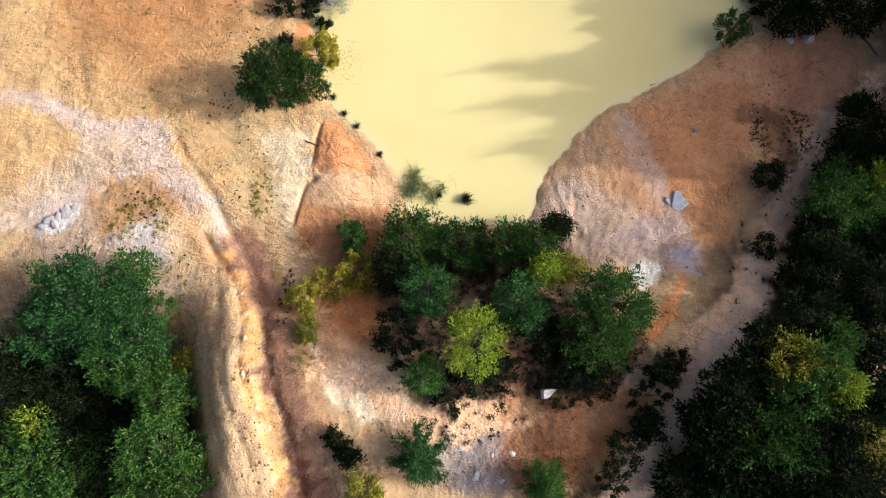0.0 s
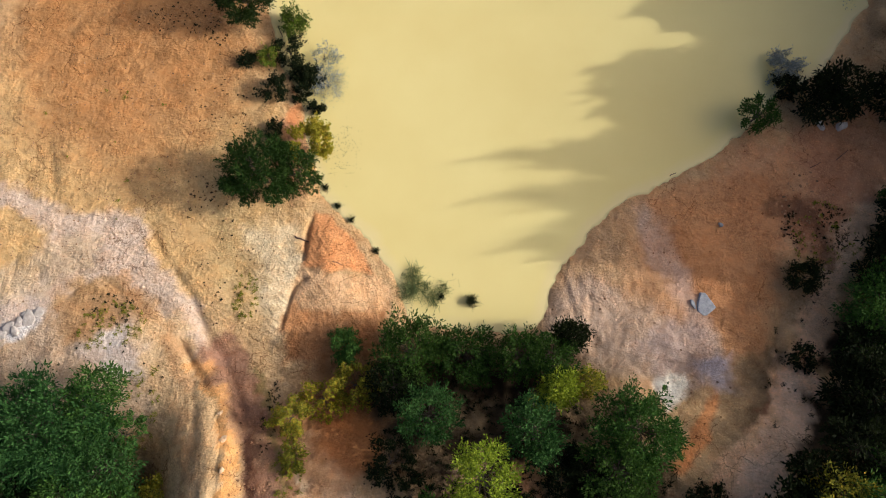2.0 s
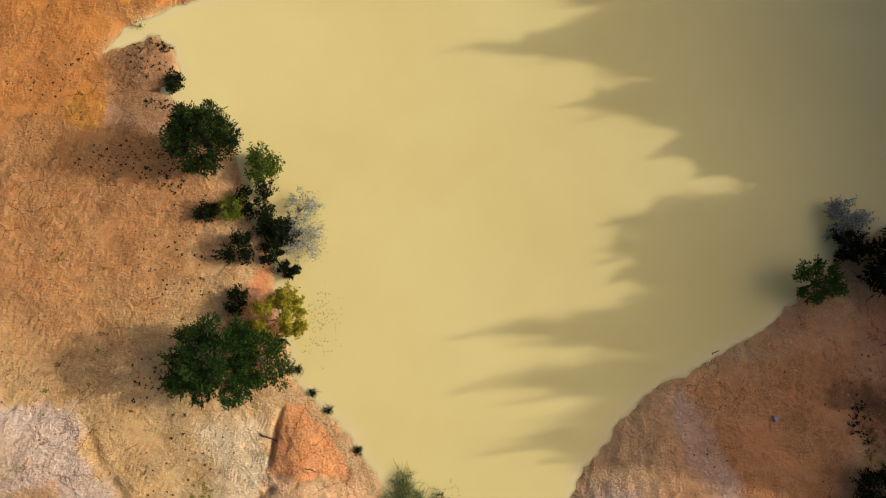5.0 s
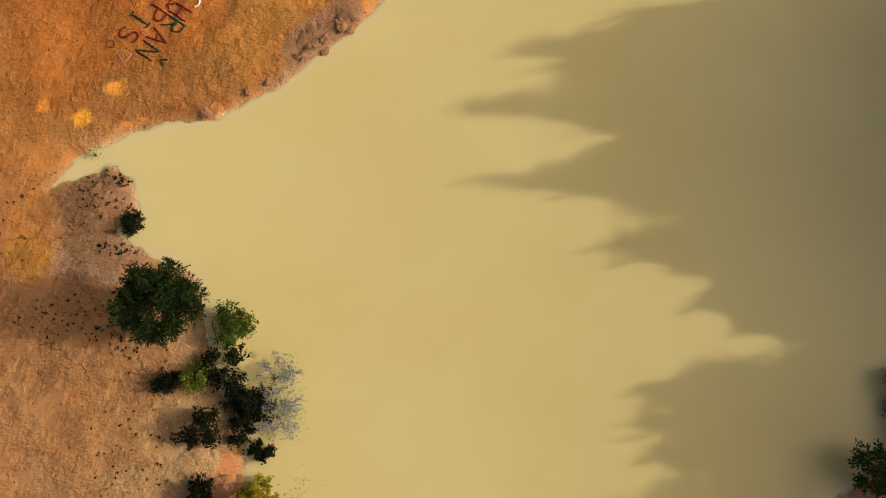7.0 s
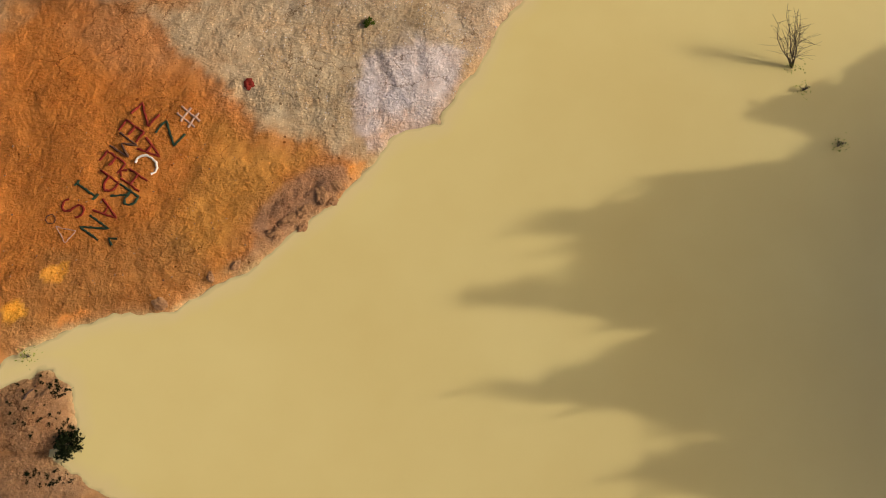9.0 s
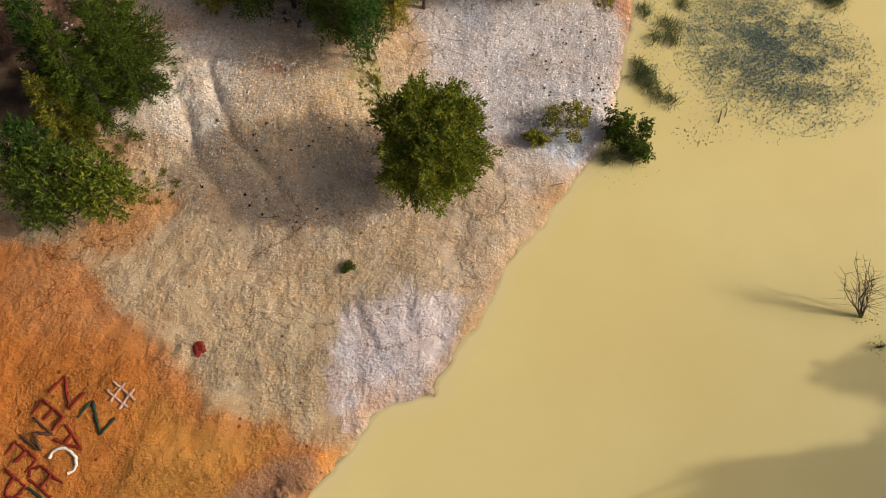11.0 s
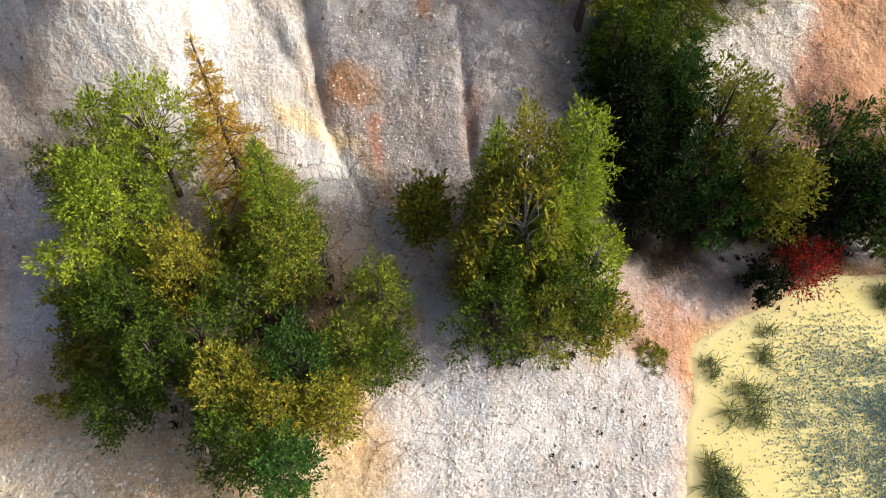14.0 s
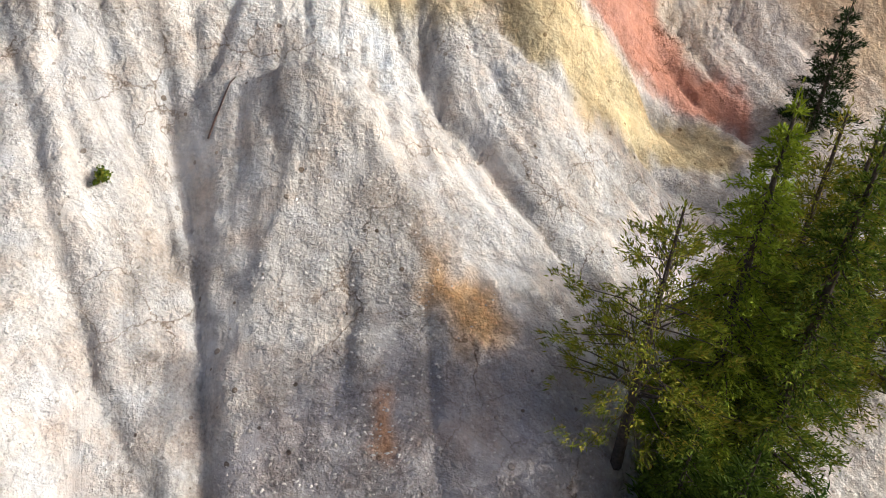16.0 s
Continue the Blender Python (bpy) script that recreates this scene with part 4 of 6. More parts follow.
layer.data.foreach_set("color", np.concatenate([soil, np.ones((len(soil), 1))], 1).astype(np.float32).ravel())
rill = np.stack([flow(gx, gy), 0.13 * gy, smooth((gy - 105) / 7) * smooth(gsd / 3)], 1)
for line, wide, strength in WASHED:
    across, along = run_of(gx, gy, line)
    w = strength * smooth((1.2 - np.abs(across) / wide) / 0.5) * smooth((gsd - 0.3) / 1.2)
    rill = np.where((w > rill[:, 2])[:, None], np.stack([0.85 * across, 0.10 * along, w], 1), rill)
mesh.attributes.new("rill", "FLOAT_VECTOR", "POINT").data.foreach_set("vector", rill.astype(np.float32).ravel())
mesh.attributes.new("grit", "FLOAT", "POINT").data.foreach_set("value", grit.astype(np.float32))
mesh.materials.append(GROUND)
tagged(new("ground", mesh), "bare orange, tan and chalk-white clay of an old quarry", "ground", kind="structure")

mesh, wx, wy, _ = sheet("water", np.arange(-34, 62, 0.5), np.arange(8, 114, 0.5), lambda x, y: 0 * x)
mesh.attributes.new("depth", "FLOAT", "POINT").data.foreach_set("value", np.clip(-height(wx, wy), 0, 3).astype(np.float32))
mesh.materials.append(WATER)
tagged(new("water", mesh), "still opaque milky yellow water of a quarry lake", "lake", kind="structure")


# ---------------------------------------------------------------- plants
def part(name, me, material_, parent, label=""):
    me.materials.append(material_)
    ob = new(name, me)
    ob.parent = parent
    return tagged(ob, label) if label else ob


def tube(path, radii, sides=6):
    """Vertices and quads of a tapering tube along a path."""
    path, radii = np.asarray(path, float), np.asarray(radii, float)
    tang = np.gradient(path, axis=0)
    tang /= np.linalg.norm(tang, axis=1)[:, None] + 1e-9
    ref = np.where(np.abs(tang[:, 2:3]) > 0.9, np.array([[1.0, 0, 0]]), np.array([[0, 0, 1.0]]))
    u = np.cross(tang, ref)
    u /= np.linalg.norm(u, axis=1)[:, None] + 1e-9
    v = np.cross(tang, u)
    a = np.arange(sides) * 2 * np.pi / sides
    ring = path[:, None] + radii[:, None, None] * (np.cos(a)[None, :, None] * u[:, None] + np.sin(a)[None, :, None] * v[:, None])
    n = len(path)
    i = np.arange(n - 1)[:, None] * sides
    j = np.arange(sides)[None]
    k = (np.arange(sides)[None] + 1) % sides
    return ring.reshape(-1, 3), np.stack([i + j, i + k, i + sides + k, i + sides + j], -1).reshape(-1, 4)


def join_tubes(tubes):
    vs, fs, n = [], [], 0
    for v, f in tubes:
        vs.append(v)
        fs.append(f + n)
        n += len(v)
    return np.concatenate(vs), np.concatenate(fs)


def leaves(rng, centre, facing, length, width, spread):
    """Small folded leaf blades: two triangles each, facing roughly along the given directions."""
    n = len(centre)
    f = facing + spread * rng.normal(size=(n, 3))
    f /= np.linalg.norm(f, axis=1)[:, None] + 1e-9
    side = np.cross(f, rng.normal(size=(n, 3)))
    side /= np.linalg.norm(side, axis=1)[:, None] + 1e-9
    tip = np.cross(f, side)
    ln = (length * rng.uniform(0.6, 1.35, n))[:, None]
    wd = (width * rng.uniform(0.7, 1.3, n))[:, None]
    a, b = centre - tip * ln * 0.5, centre + tip * ln * 0.5 - f * ln * 0.12
    c, d = centre + side * wd * 0.5 + f * wd * 0.1, centre - side * wd * 0.5 + f * wd * 0.1
    return np.stack([a, c, b, d], 1).reshape(-1, 3), np.arange(4 * n).reshape(-1, 4)


def shoots(rng, centre, way, length, width, spread):
    """Narrow needle-like blades that point along the given directions, two or three to a shoot."""
    n = len(centre)
    tip = way + spread * rng.normal(size=(n, 3))
    tip /= np.linalg.norm(tip, axis=1)[:, None] + 1e-9
    side = np.cross(tip, rng.normal(size=(n, 3)) * 0.6 + np.array([0, 0, 1.0]))
    side /= np.linalg.norm(side, axis=1)[:, None] + 1e-9
    ln = (length * rng.uniform(0.55, 1.45, n))[:, None]
    wd = (width * rng.uniform(0.7, 1.3, n))[:, None]
    mid = centre + tip * ln * 0.45 + np.array([0, 0, 0.06]) * ln
    return np.stack([centre, mid + side * wd * 0.5, centre + tip * ln, mid - side * wd * 0.5], 1).reshape(-1, 3), np.arange(4 * n).reshape(-1, 4)


def curve_path(rng, a, b, sag, n=5):
    t = np.linspace(0, 1, n)[:, None]
    p = a + (b - a) * t
    p[:, 2] += sag * np.sin(np.pi * t[:, 0])
    p[1:-1] += rng.normal(size=(n - 2, 3)) * 0.03 * np.linalg.norm(b - a)
    return p


def root(name, x, y, label, category, turn=0.0, sunk=0.05, group=""):
    e = new(name)
    e.empty_display_size = 0.2
    e.location = (x, y, max(float(height(x, y)), -0.25) - sunk)
    e.rotation_euler = (0, 0, turn)
    return tagged(e, label, category, group)


def broadleaf(x, y, tall, wide, leaf, label, seed, dense=1.0, low=0.06, size=0.26, name="broadleaf_tree", bark=BARK, lobes=None, group="", spiky=True):
    """A spreading tree: trunk, limbs, and a crown of clumps of small leaves with gaps."""
    rng = np.random.default_rng(seed)
    top = root(name, x, y, label, "bush" if "bush" in name or "shrub" in name else "tree", rng.uniform(0, 6.28), group=group)
    k = lobes or int(18 + 6.5 * wide)
    r = wide / 2
    tubes = [tube([(0, 0, 0), (0.04 * r, 0.02 * r, tall * 0.3), (-0.03 * r, 0.05 * r, tall * 0.62), (0.02, 0, tall * 0.88)],
                  np.array([0.022, 0.014, 0.007, 0.002]) * tall + 0.015)]
    pos, way = [], []
    stretch = rng.uniform(0.82, 1.18), rng.uniform(0.82, 1.18)
    mid = tall * (low + (1 - low) * 0.52)
    for i in range(k):
        u = (i + 0.5) / k
        el = 1 - 1.75 * u                                   # from the top down
        a = i * 2.4 + rng.uniform(-0.6, 0.6)
        hor = math.sqrt(max(0.0, 1 - el * el * 0.92)) * rng.uniform(0.3, 1.0) ** 0.6
        c = np.array([r * stretch[0] * hor * math.cos(a), r * stretch[1] * hor * math.sin(a), mid + el * tall * (1 - low) * rng.uniform(0.32, 0.44)])
        size_l = r * (rng.uniform(0.13, 0.27) if wide > 3 else rng.uniform(0.28, 0.48))
        h0 = tall * rng.uniform(0.2, 0.6)
        limb = curve_path(rng, np.array([0, 0, min(h0, c[2])]), c, 0.06 * tall, 4)
        tubes.append(tube(limb, np.linspace(0.005 * tall + 0.008, 0.006, 4), 3))
        n = int(dense * 235 * max(0.12, size_l ** 2) * (0.3 / size) ** 1.2)
        d = rng.normal(size=(n, 3))
        d /= np.linalg.norm(d, axis=1)[:, None]
        rad = size_l * (0.45 + 0.6 * rng.random(n) ** 0.6) * (1 + 0.3 * np.sin(5 * d[:, 0] + i) * np.sin(4 * d[:, 1] - i))
        pos.append(c + d * rad[:, None] * np.array([1, 1, 0.8]))
        way.append(d * 0.7 + np.array([0, 0, 0.5]))
        # sprays of leaves on twigs that stick out of the clump
        out = c - np.array([0, 0, mid])
        out = out / (np.linalg.norm(out) + 1e-6)
        for w in range(5):
            o = out + 0.55 * rng.normal(size=3)
            o /= np.linalg.norm(o)
            tip = c + o * size_l * rng.uniform(1.2, 2.0)
            if w == 0:
                tubes.append(tube([c, tip], [0.012, 0.004], 3))
            q = max(5, int(n * 0.06))
            s_ = rng.uniform(0.55, 1.0, q)[:, None]
            pos.append(c + (tip - c) * s_ + rng.normal(size=(q, 3)) * size * 0.45)
            way.append(np.tile(o * (1.0 if spiky else 0.4) + np.array([0, 0, 0.3 if spiky else 0.6]), (q, 1)))
    stem = part("trunk", raw_mesh("trunk", *tubes[0]), bark, top)
    tagged(part("branchwork", raw_mesh("branchwork", *join_tubes(tubes[1:])), bark, stem), kind="stuff")
    if spiky:
        v, f = shoots(rng, np.concatenate(pos), np.concatenate(way), size * 1.08, size * 0.42, 0.5)
    else:
        v, f = leaves(rng, np.concatenate(pos), np.concatenate(way), size, size * 0.62, 0.55)
    part("crown", raw_mesh("crown", v, f, False), LEAF[leaf], top)
    return top


def conifer(x, y, tall, wide, leaf, label, seed, low=0.1, dense=1.0, size=0.32, droop=0.15, name="spruce_tree", bark=BARK, shape=0.8, gaps=0.0, lean=(0, 0), group="", tufted=False, whorls=1.5):
    """A straight trunk with whorls of limbs that carry needle sprays."""
    rng = np.random.default_rng(seed)
    top = root(name, x, y, label, "tree", rng.uniform(0, 6.28), group=group)
    r = wide / 2
    bend = np.array([lean[0], lean[1], 0.0])
    trunk = np.array([[0, 0, tall * t] for t in (0, 0.25, 0.5, 0.75, 1.0)]) + bend * np.array([[0], [0.1], [0.35], [0.65], [1.0]])
    tubes = [tube(trunk, np.array([0.020, 0.016, 0.011, 0.006, 0.002]) * tall + 0.012, 7)]
    pos, way = [], []
    levels = int(8 + tall * whorls)
    for lv in range(levels):
        t = low + (1 - low) * (lv + rng.uniform(0.1, 0.9)) / levels
        reach = r * (1 - ((t - low) / (1 - low)) ** (1 / shape)) * rng.uniform(0.8, 1.1) + 0.05 * r
        base = np.array([np.interp(t, [0, 0.25, 0.5, 0.75, 1], trunk[:, i]) for i in range(3)])
        count = rng.integers(4, 7)
        turn = rng.uniform(0, 6.28)
        for b in range(count):
            if rng.random() < gaps:
                continue
            a = turn + b * 6.283 / count + rng.uniform(-0.3, 0.3)
            ln = reach * rng.uniform(0.75, 1.15)
            end = base + np.array([ln * math.cos(a), ln * math.sin(a), -droop * ln + 0.12 * ln * rng.normal()])
            p = curve_path(rng, base, end, -0.04 * ln * np.sign(droop + 0.01), 4)
            tubes.append(tube(p, np.linspace(0.006 * tall * (1 - t) + 0.012, 0.005, 4), 3))
            n = max(8, int(dense * 26 * ln / size * 0.5))
            if tufted:                                      # needles in bunches at the ends of the twigs
                knots = 3 + int(ln * 2.2)
                kp = base + (end - base) * rng.uniform(0.4, 1.05, knots)[:, None] + rng.normal(size=(knots, 3)) * np.array([0.2, 0.2, 0.08]) * (0.3 + ln * 0.35)
                c = kp[rng.integers(0, knots, n)] + rng.normal(size=(n, 3)) * np.array([0.11, 0.11, 0.08])
            else:
                s = rng.random(n) ** 0.7
                c = base + (end - base) * s[:, None] + rng.normal(size=(n, 3)) * np.array([0.18, 0.18, 0.10]) * (0.25 + ln * 0.35)
            pos.append(c)
            way.append(np.tile(np.array([0.8 * math.cos(a), 0.8 * math.sin(a), 0.45 - droop]), (n, 1)))
    n = int(14 * dense)
    pos.append(trunk[-1] + rng.normal(size=(n, 3)) * np.array([0.12, 0.12, 0.35]) * size * 2)
    way.append(np.tile(np.array([0, 0, 1.0]), (n, 1)))
    stem = part("trunk", raw_mesh("trunk", *tubes[0]), bark, top)
    tagged(part("branchwork", raw_mesh("branchwork", *join_tubes(tubes[1:])), bark, stem), kind="stuff")
    v, f = shoots(rng, np.concatenate(pos), np.concatenate(way), size * 0.95, size * 0.22, 0.45)
    part("crown", raw_mesh("crown", v, f, False), LEAF[leaf], top)
    return top


def shrub(x, y, tall, wide, leaf, label, seed, dense=1.0, size=0.2, name="bush", group=""):
    return broadleaf(x, y, tall, wide, leaf, label, seed, dense * 1.3, 0.02, size, name, BARK, max(8, int(6 + 4 * wide)), group, False)


G_BROAD = "dense green broadleaf tree on the quarry bank"
BANK = "dense dark green broadleaf tree on the lake bank"
LIME = "bright yellow-green broadleaf tree among darker trees"
BLUE = "blue-green leafy tree on the shaded bank"
SHADED = "dark tree in the shade of the wood"
SCRUB = "low olive scrub bush on bare clay"
DARK = "low dark scrub bush on bare clay"
WESTERN = "leafy green tree at the edge of the western wood"
EASTERN = "sunlit green tree at the edge of the eastern wood"
NORTHWEST = "dense green spruce beside the gravel flat"
THICKET = "green and olive tree in the thicket below the slope"
LARCH = "tall bright yellow-green larch beside the gravel beach"

# southern bank; its "dark" trees have shade mixed into the leaf colour
broadleaf(-2.5, 10.8, 5.2, 6.2, "deep", BANK, 101)
broadleaf(2.2, 10.6, 5, 4.9, "deep", BANK, 102)
broadleaf(6.9, 10.5, 6, 4.7, "deep", BANK, 103)
broadleaf(9.5, 9.9, 6, 4.7, "deep", BANK, 104)
broadleaf(9.7, 7.5, 7, 2.8, "lime", LIME, 105)
shrub(-8.1, 11.2, 3.5, 2.8, "fresh", "small bright green bush in front of the bank", 106)
broadleaf(-0.9, 5.5, 6, 4.8, "blue", BLUE, 107)
broadleaf(7.5, 4.2, 7, 5.1, "blue", BLUE, 108)
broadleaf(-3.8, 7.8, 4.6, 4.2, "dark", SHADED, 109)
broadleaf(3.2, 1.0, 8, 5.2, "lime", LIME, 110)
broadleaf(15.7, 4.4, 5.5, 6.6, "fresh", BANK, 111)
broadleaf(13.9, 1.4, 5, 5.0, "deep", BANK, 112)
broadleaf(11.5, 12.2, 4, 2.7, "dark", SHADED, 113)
shrub(-7.2, 7.9, 3, 4.5, "olive", SCRUB, 114)
shrub(-9.9, 6.8, 2.6, 3.9, "yellow", SCRUB, 115)
shrub(-12.3, 5.2, 2.6, 2.8, "olive", SCRUB, 116)
shrub(12.9, 8.4, 2.5, 2.6, "olive", SCRUB, 117)
shrub(-5.9, -11.4, 2.5, 2.9, "olive", SCRUB, 118)
shrub(-11.5, 2.0, 1.4, 2.2, "olive", SCRUB, 119)
broadleaf(-1.1, -1.8, 4, 3.3, "fresh", BANK, 120)
conifer(-1.5, -8.5, 6.5, 5.3, "blue", "dense blue-green young pine beside the path", 121, name='pine_tree', low=0.05, dense=1.6)
conifer(9.2, -10.8, 5, 4.8, "fresh", "dense green young pine beside the path", 122, name='pine_tree', low=0.05, dense=1.6)
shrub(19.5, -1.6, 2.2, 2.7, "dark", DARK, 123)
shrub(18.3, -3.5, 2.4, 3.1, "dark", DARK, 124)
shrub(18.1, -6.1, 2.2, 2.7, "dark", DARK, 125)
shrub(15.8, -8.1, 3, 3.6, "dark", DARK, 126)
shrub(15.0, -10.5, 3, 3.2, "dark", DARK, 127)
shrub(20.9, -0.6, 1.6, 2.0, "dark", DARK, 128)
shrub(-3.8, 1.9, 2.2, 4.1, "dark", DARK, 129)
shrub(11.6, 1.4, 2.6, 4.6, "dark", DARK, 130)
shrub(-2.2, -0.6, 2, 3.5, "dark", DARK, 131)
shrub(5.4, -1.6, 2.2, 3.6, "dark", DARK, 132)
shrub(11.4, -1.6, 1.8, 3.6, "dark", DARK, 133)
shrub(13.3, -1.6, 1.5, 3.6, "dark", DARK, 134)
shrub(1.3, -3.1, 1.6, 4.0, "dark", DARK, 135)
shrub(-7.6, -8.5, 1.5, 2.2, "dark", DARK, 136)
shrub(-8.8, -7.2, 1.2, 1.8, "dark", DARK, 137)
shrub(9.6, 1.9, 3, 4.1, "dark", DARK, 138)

# western wood; "dark" trees fill its gaps, the shade there painted as leaf colour
broadleaf(-30.9, 4.3, 9, 8.9, "blue", WESTERN, 139, dense=0.8, size=0.3)
broadleaf(-35.0, 1.8, 7, 6.1, "blue", WESTERN, 140, dense=0.8, size=0.3)
broadleaf(-28.0, 6.7, 7, 4.9, "fresh", WESTERN, 141, dense=0.8, size=0.3)
broadleaf(-29.3, -0.6, 7, 5.0, "fresh", WESTERN, 142, dense=0.8, size=0.3)
broadleaf(-26.9, 1.4, 7, 5.1, "blue", WESTERN, 143, dense=0.8, size=0.3)
broadleaf(-26.3, -1.9, 7, 5.2, "fresh", WESTERN, 144, dense=0.8, size=0.3)
broadleaf(-23.4, -8.3, 9, 7.0, "fresh", WESTERN, 145, dense=0.8, size=0.3)
broadleaf(-23.7, -4.3, 7, 4.8, "fresh", WESTERN, 146, dense=0.8, size=0.3)
broadleaf(-33.2, -10.0, 8, 8.3, "fresh", WESTERN, 147, dense=0.8, size=0.3)
broadleaf(-36.5, -8.3, 8, 5.9, "deep", WESTERN, 148, dense=0.8, size=0.3)
broadleaf(-35.1, -5.8, 7, 4.0, "lime", WESTERN, 149, dense=0.8, size=0.3)
broadleaf(-21.2, -10.4, 6, 3.2, "deep", WESTERN, 150, dense=0.8, size=0.3)
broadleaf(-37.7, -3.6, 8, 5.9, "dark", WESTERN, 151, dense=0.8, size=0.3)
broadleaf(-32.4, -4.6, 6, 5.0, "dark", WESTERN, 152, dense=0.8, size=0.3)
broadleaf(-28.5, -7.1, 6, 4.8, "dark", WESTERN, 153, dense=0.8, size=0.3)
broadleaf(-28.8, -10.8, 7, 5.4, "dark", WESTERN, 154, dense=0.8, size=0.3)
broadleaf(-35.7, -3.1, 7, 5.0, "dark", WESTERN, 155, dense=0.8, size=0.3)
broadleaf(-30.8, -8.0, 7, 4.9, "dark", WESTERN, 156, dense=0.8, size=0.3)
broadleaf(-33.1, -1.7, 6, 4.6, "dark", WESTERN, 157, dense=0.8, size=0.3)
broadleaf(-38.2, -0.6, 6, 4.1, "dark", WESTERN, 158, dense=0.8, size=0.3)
broadleaf(-36.9, -11.6, 8, 5.8, "fresh", WESTERN, 159, dense=0.8, size=0.3)
broadleaf(-28.9, 3.3, 7.5, 5.0, "blue", WESTERN, 160, dense=0.8, size=0.3)
broadleaf(-31.0, -12.1, 8, 5.8, "fresh", WESTERN, 161, dense=0.8, size=0.3)
broadleaf(-24.9, -11.6, 8, 5.8, "fresh", WESTERN, 162, dense=0.8, size=0.3)
shrub(-26.5, 3.8, 3, 4.4, "fresh", BANK, 163)
shrub(-23.4, -0.7, 1.5, 2.3, "olive", SCRUB, 164)

# west shore
broadleaf(-16.2, 26.8, 7.0, 5.7, "shore", "broad dark green tree on the lake shore", 165, dense=2.1, size=0.22, lobes=60)
broadleaf(-13.0, 26.8, 5.0, 4.0, "shore", "low dark green tree leaning towards the lake", 166)
shrub(-12.1, 30.2, 4, 4.7, "yellow", "yellow autumn bush at the water", 167, dense=2.2, size=0.2)
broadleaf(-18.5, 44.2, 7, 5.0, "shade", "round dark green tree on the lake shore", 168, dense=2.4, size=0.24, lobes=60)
shrub(-14.4, 43.2, 2.4, 2.7, "moss", "small brownish bush standing at the water", 169, dense=0.9)
shrub(-14.7, 40.0, 2.2, 2.7, "dark", DARK, 170)
shrub(-16.7, 39.5, 1.5, 1.8, "green", DARK, 171)
shrub(-15.9, 35.9, 1.8, 2.4, "dark", DARK, 172)
shrub(-13.3, 37.7, 2, 2.3, "dark", DARK, 173)
shrub(-13.3, 35.7, 1.6, 1.6, "dark", DARK, 174)
shrub(-11.9, 34.4, 1.2, 1.4, "dark", DARK, 175)
shrub(-15.7, 31.7, 1.4, 1.7, "dark", DARK, 176)
shrub(-22.7, 50.8, 1, 1.4, "dark", DARK, 177)
shrub(-18.7, 39.0, 1, 1.6, "dark", DARK, 178)
shrub(-12.4, 37.3, 1.6, 1.8, "dark", DARK, 179)

# south-eastern shore and wood; "dark" leaves hold the wood's shade in their colour
broadleaf(30.5, 33.3, 4.0, 3.1, "deep", "small dark green tree at the waterline", 180)
shrub(33.9, 36.6, 2.0, 2.4, "dark", DARK, 181)
shrub(42.3, 25.2, 2.0, 2.5, "deep", SCRUB, 182)
shrub(33.2, 17.5, 1.8, 2.7, "dark", DARK, 183)
shrub(31.4, 10.3, 2.0, 2.1, "dark", DARK, 184)
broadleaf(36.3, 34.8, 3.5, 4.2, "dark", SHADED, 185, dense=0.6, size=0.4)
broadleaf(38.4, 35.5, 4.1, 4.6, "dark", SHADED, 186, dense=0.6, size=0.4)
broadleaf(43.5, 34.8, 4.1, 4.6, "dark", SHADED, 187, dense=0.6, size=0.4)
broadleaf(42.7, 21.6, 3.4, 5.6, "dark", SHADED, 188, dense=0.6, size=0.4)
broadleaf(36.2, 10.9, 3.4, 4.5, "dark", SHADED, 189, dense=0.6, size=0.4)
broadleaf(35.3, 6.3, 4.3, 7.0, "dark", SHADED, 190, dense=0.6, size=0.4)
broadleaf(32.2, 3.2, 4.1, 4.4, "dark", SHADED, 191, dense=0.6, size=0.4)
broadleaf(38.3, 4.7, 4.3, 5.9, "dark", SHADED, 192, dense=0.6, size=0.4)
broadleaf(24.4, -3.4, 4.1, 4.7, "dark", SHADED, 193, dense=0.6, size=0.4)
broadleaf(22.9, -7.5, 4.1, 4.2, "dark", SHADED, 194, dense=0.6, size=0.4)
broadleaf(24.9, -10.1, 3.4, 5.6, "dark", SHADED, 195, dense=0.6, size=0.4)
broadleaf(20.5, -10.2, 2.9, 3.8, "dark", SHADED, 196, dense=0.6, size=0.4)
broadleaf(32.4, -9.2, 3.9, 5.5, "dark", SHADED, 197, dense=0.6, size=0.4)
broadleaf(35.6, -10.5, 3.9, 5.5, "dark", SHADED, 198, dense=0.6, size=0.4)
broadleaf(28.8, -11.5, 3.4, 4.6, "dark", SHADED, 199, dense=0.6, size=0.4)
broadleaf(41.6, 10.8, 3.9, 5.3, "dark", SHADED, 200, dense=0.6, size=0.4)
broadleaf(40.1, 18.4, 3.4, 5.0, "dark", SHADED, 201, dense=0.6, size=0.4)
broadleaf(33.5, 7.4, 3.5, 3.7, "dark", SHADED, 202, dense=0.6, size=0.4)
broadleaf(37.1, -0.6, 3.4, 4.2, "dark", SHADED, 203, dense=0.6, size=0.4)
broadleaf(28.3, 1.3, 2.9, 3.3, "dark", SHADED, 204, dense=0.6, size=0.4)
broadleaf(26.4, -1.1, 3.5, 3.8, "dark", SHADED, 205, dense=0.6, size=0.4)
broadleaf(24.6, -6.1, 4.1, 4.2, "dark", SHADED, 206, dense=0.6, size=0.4)
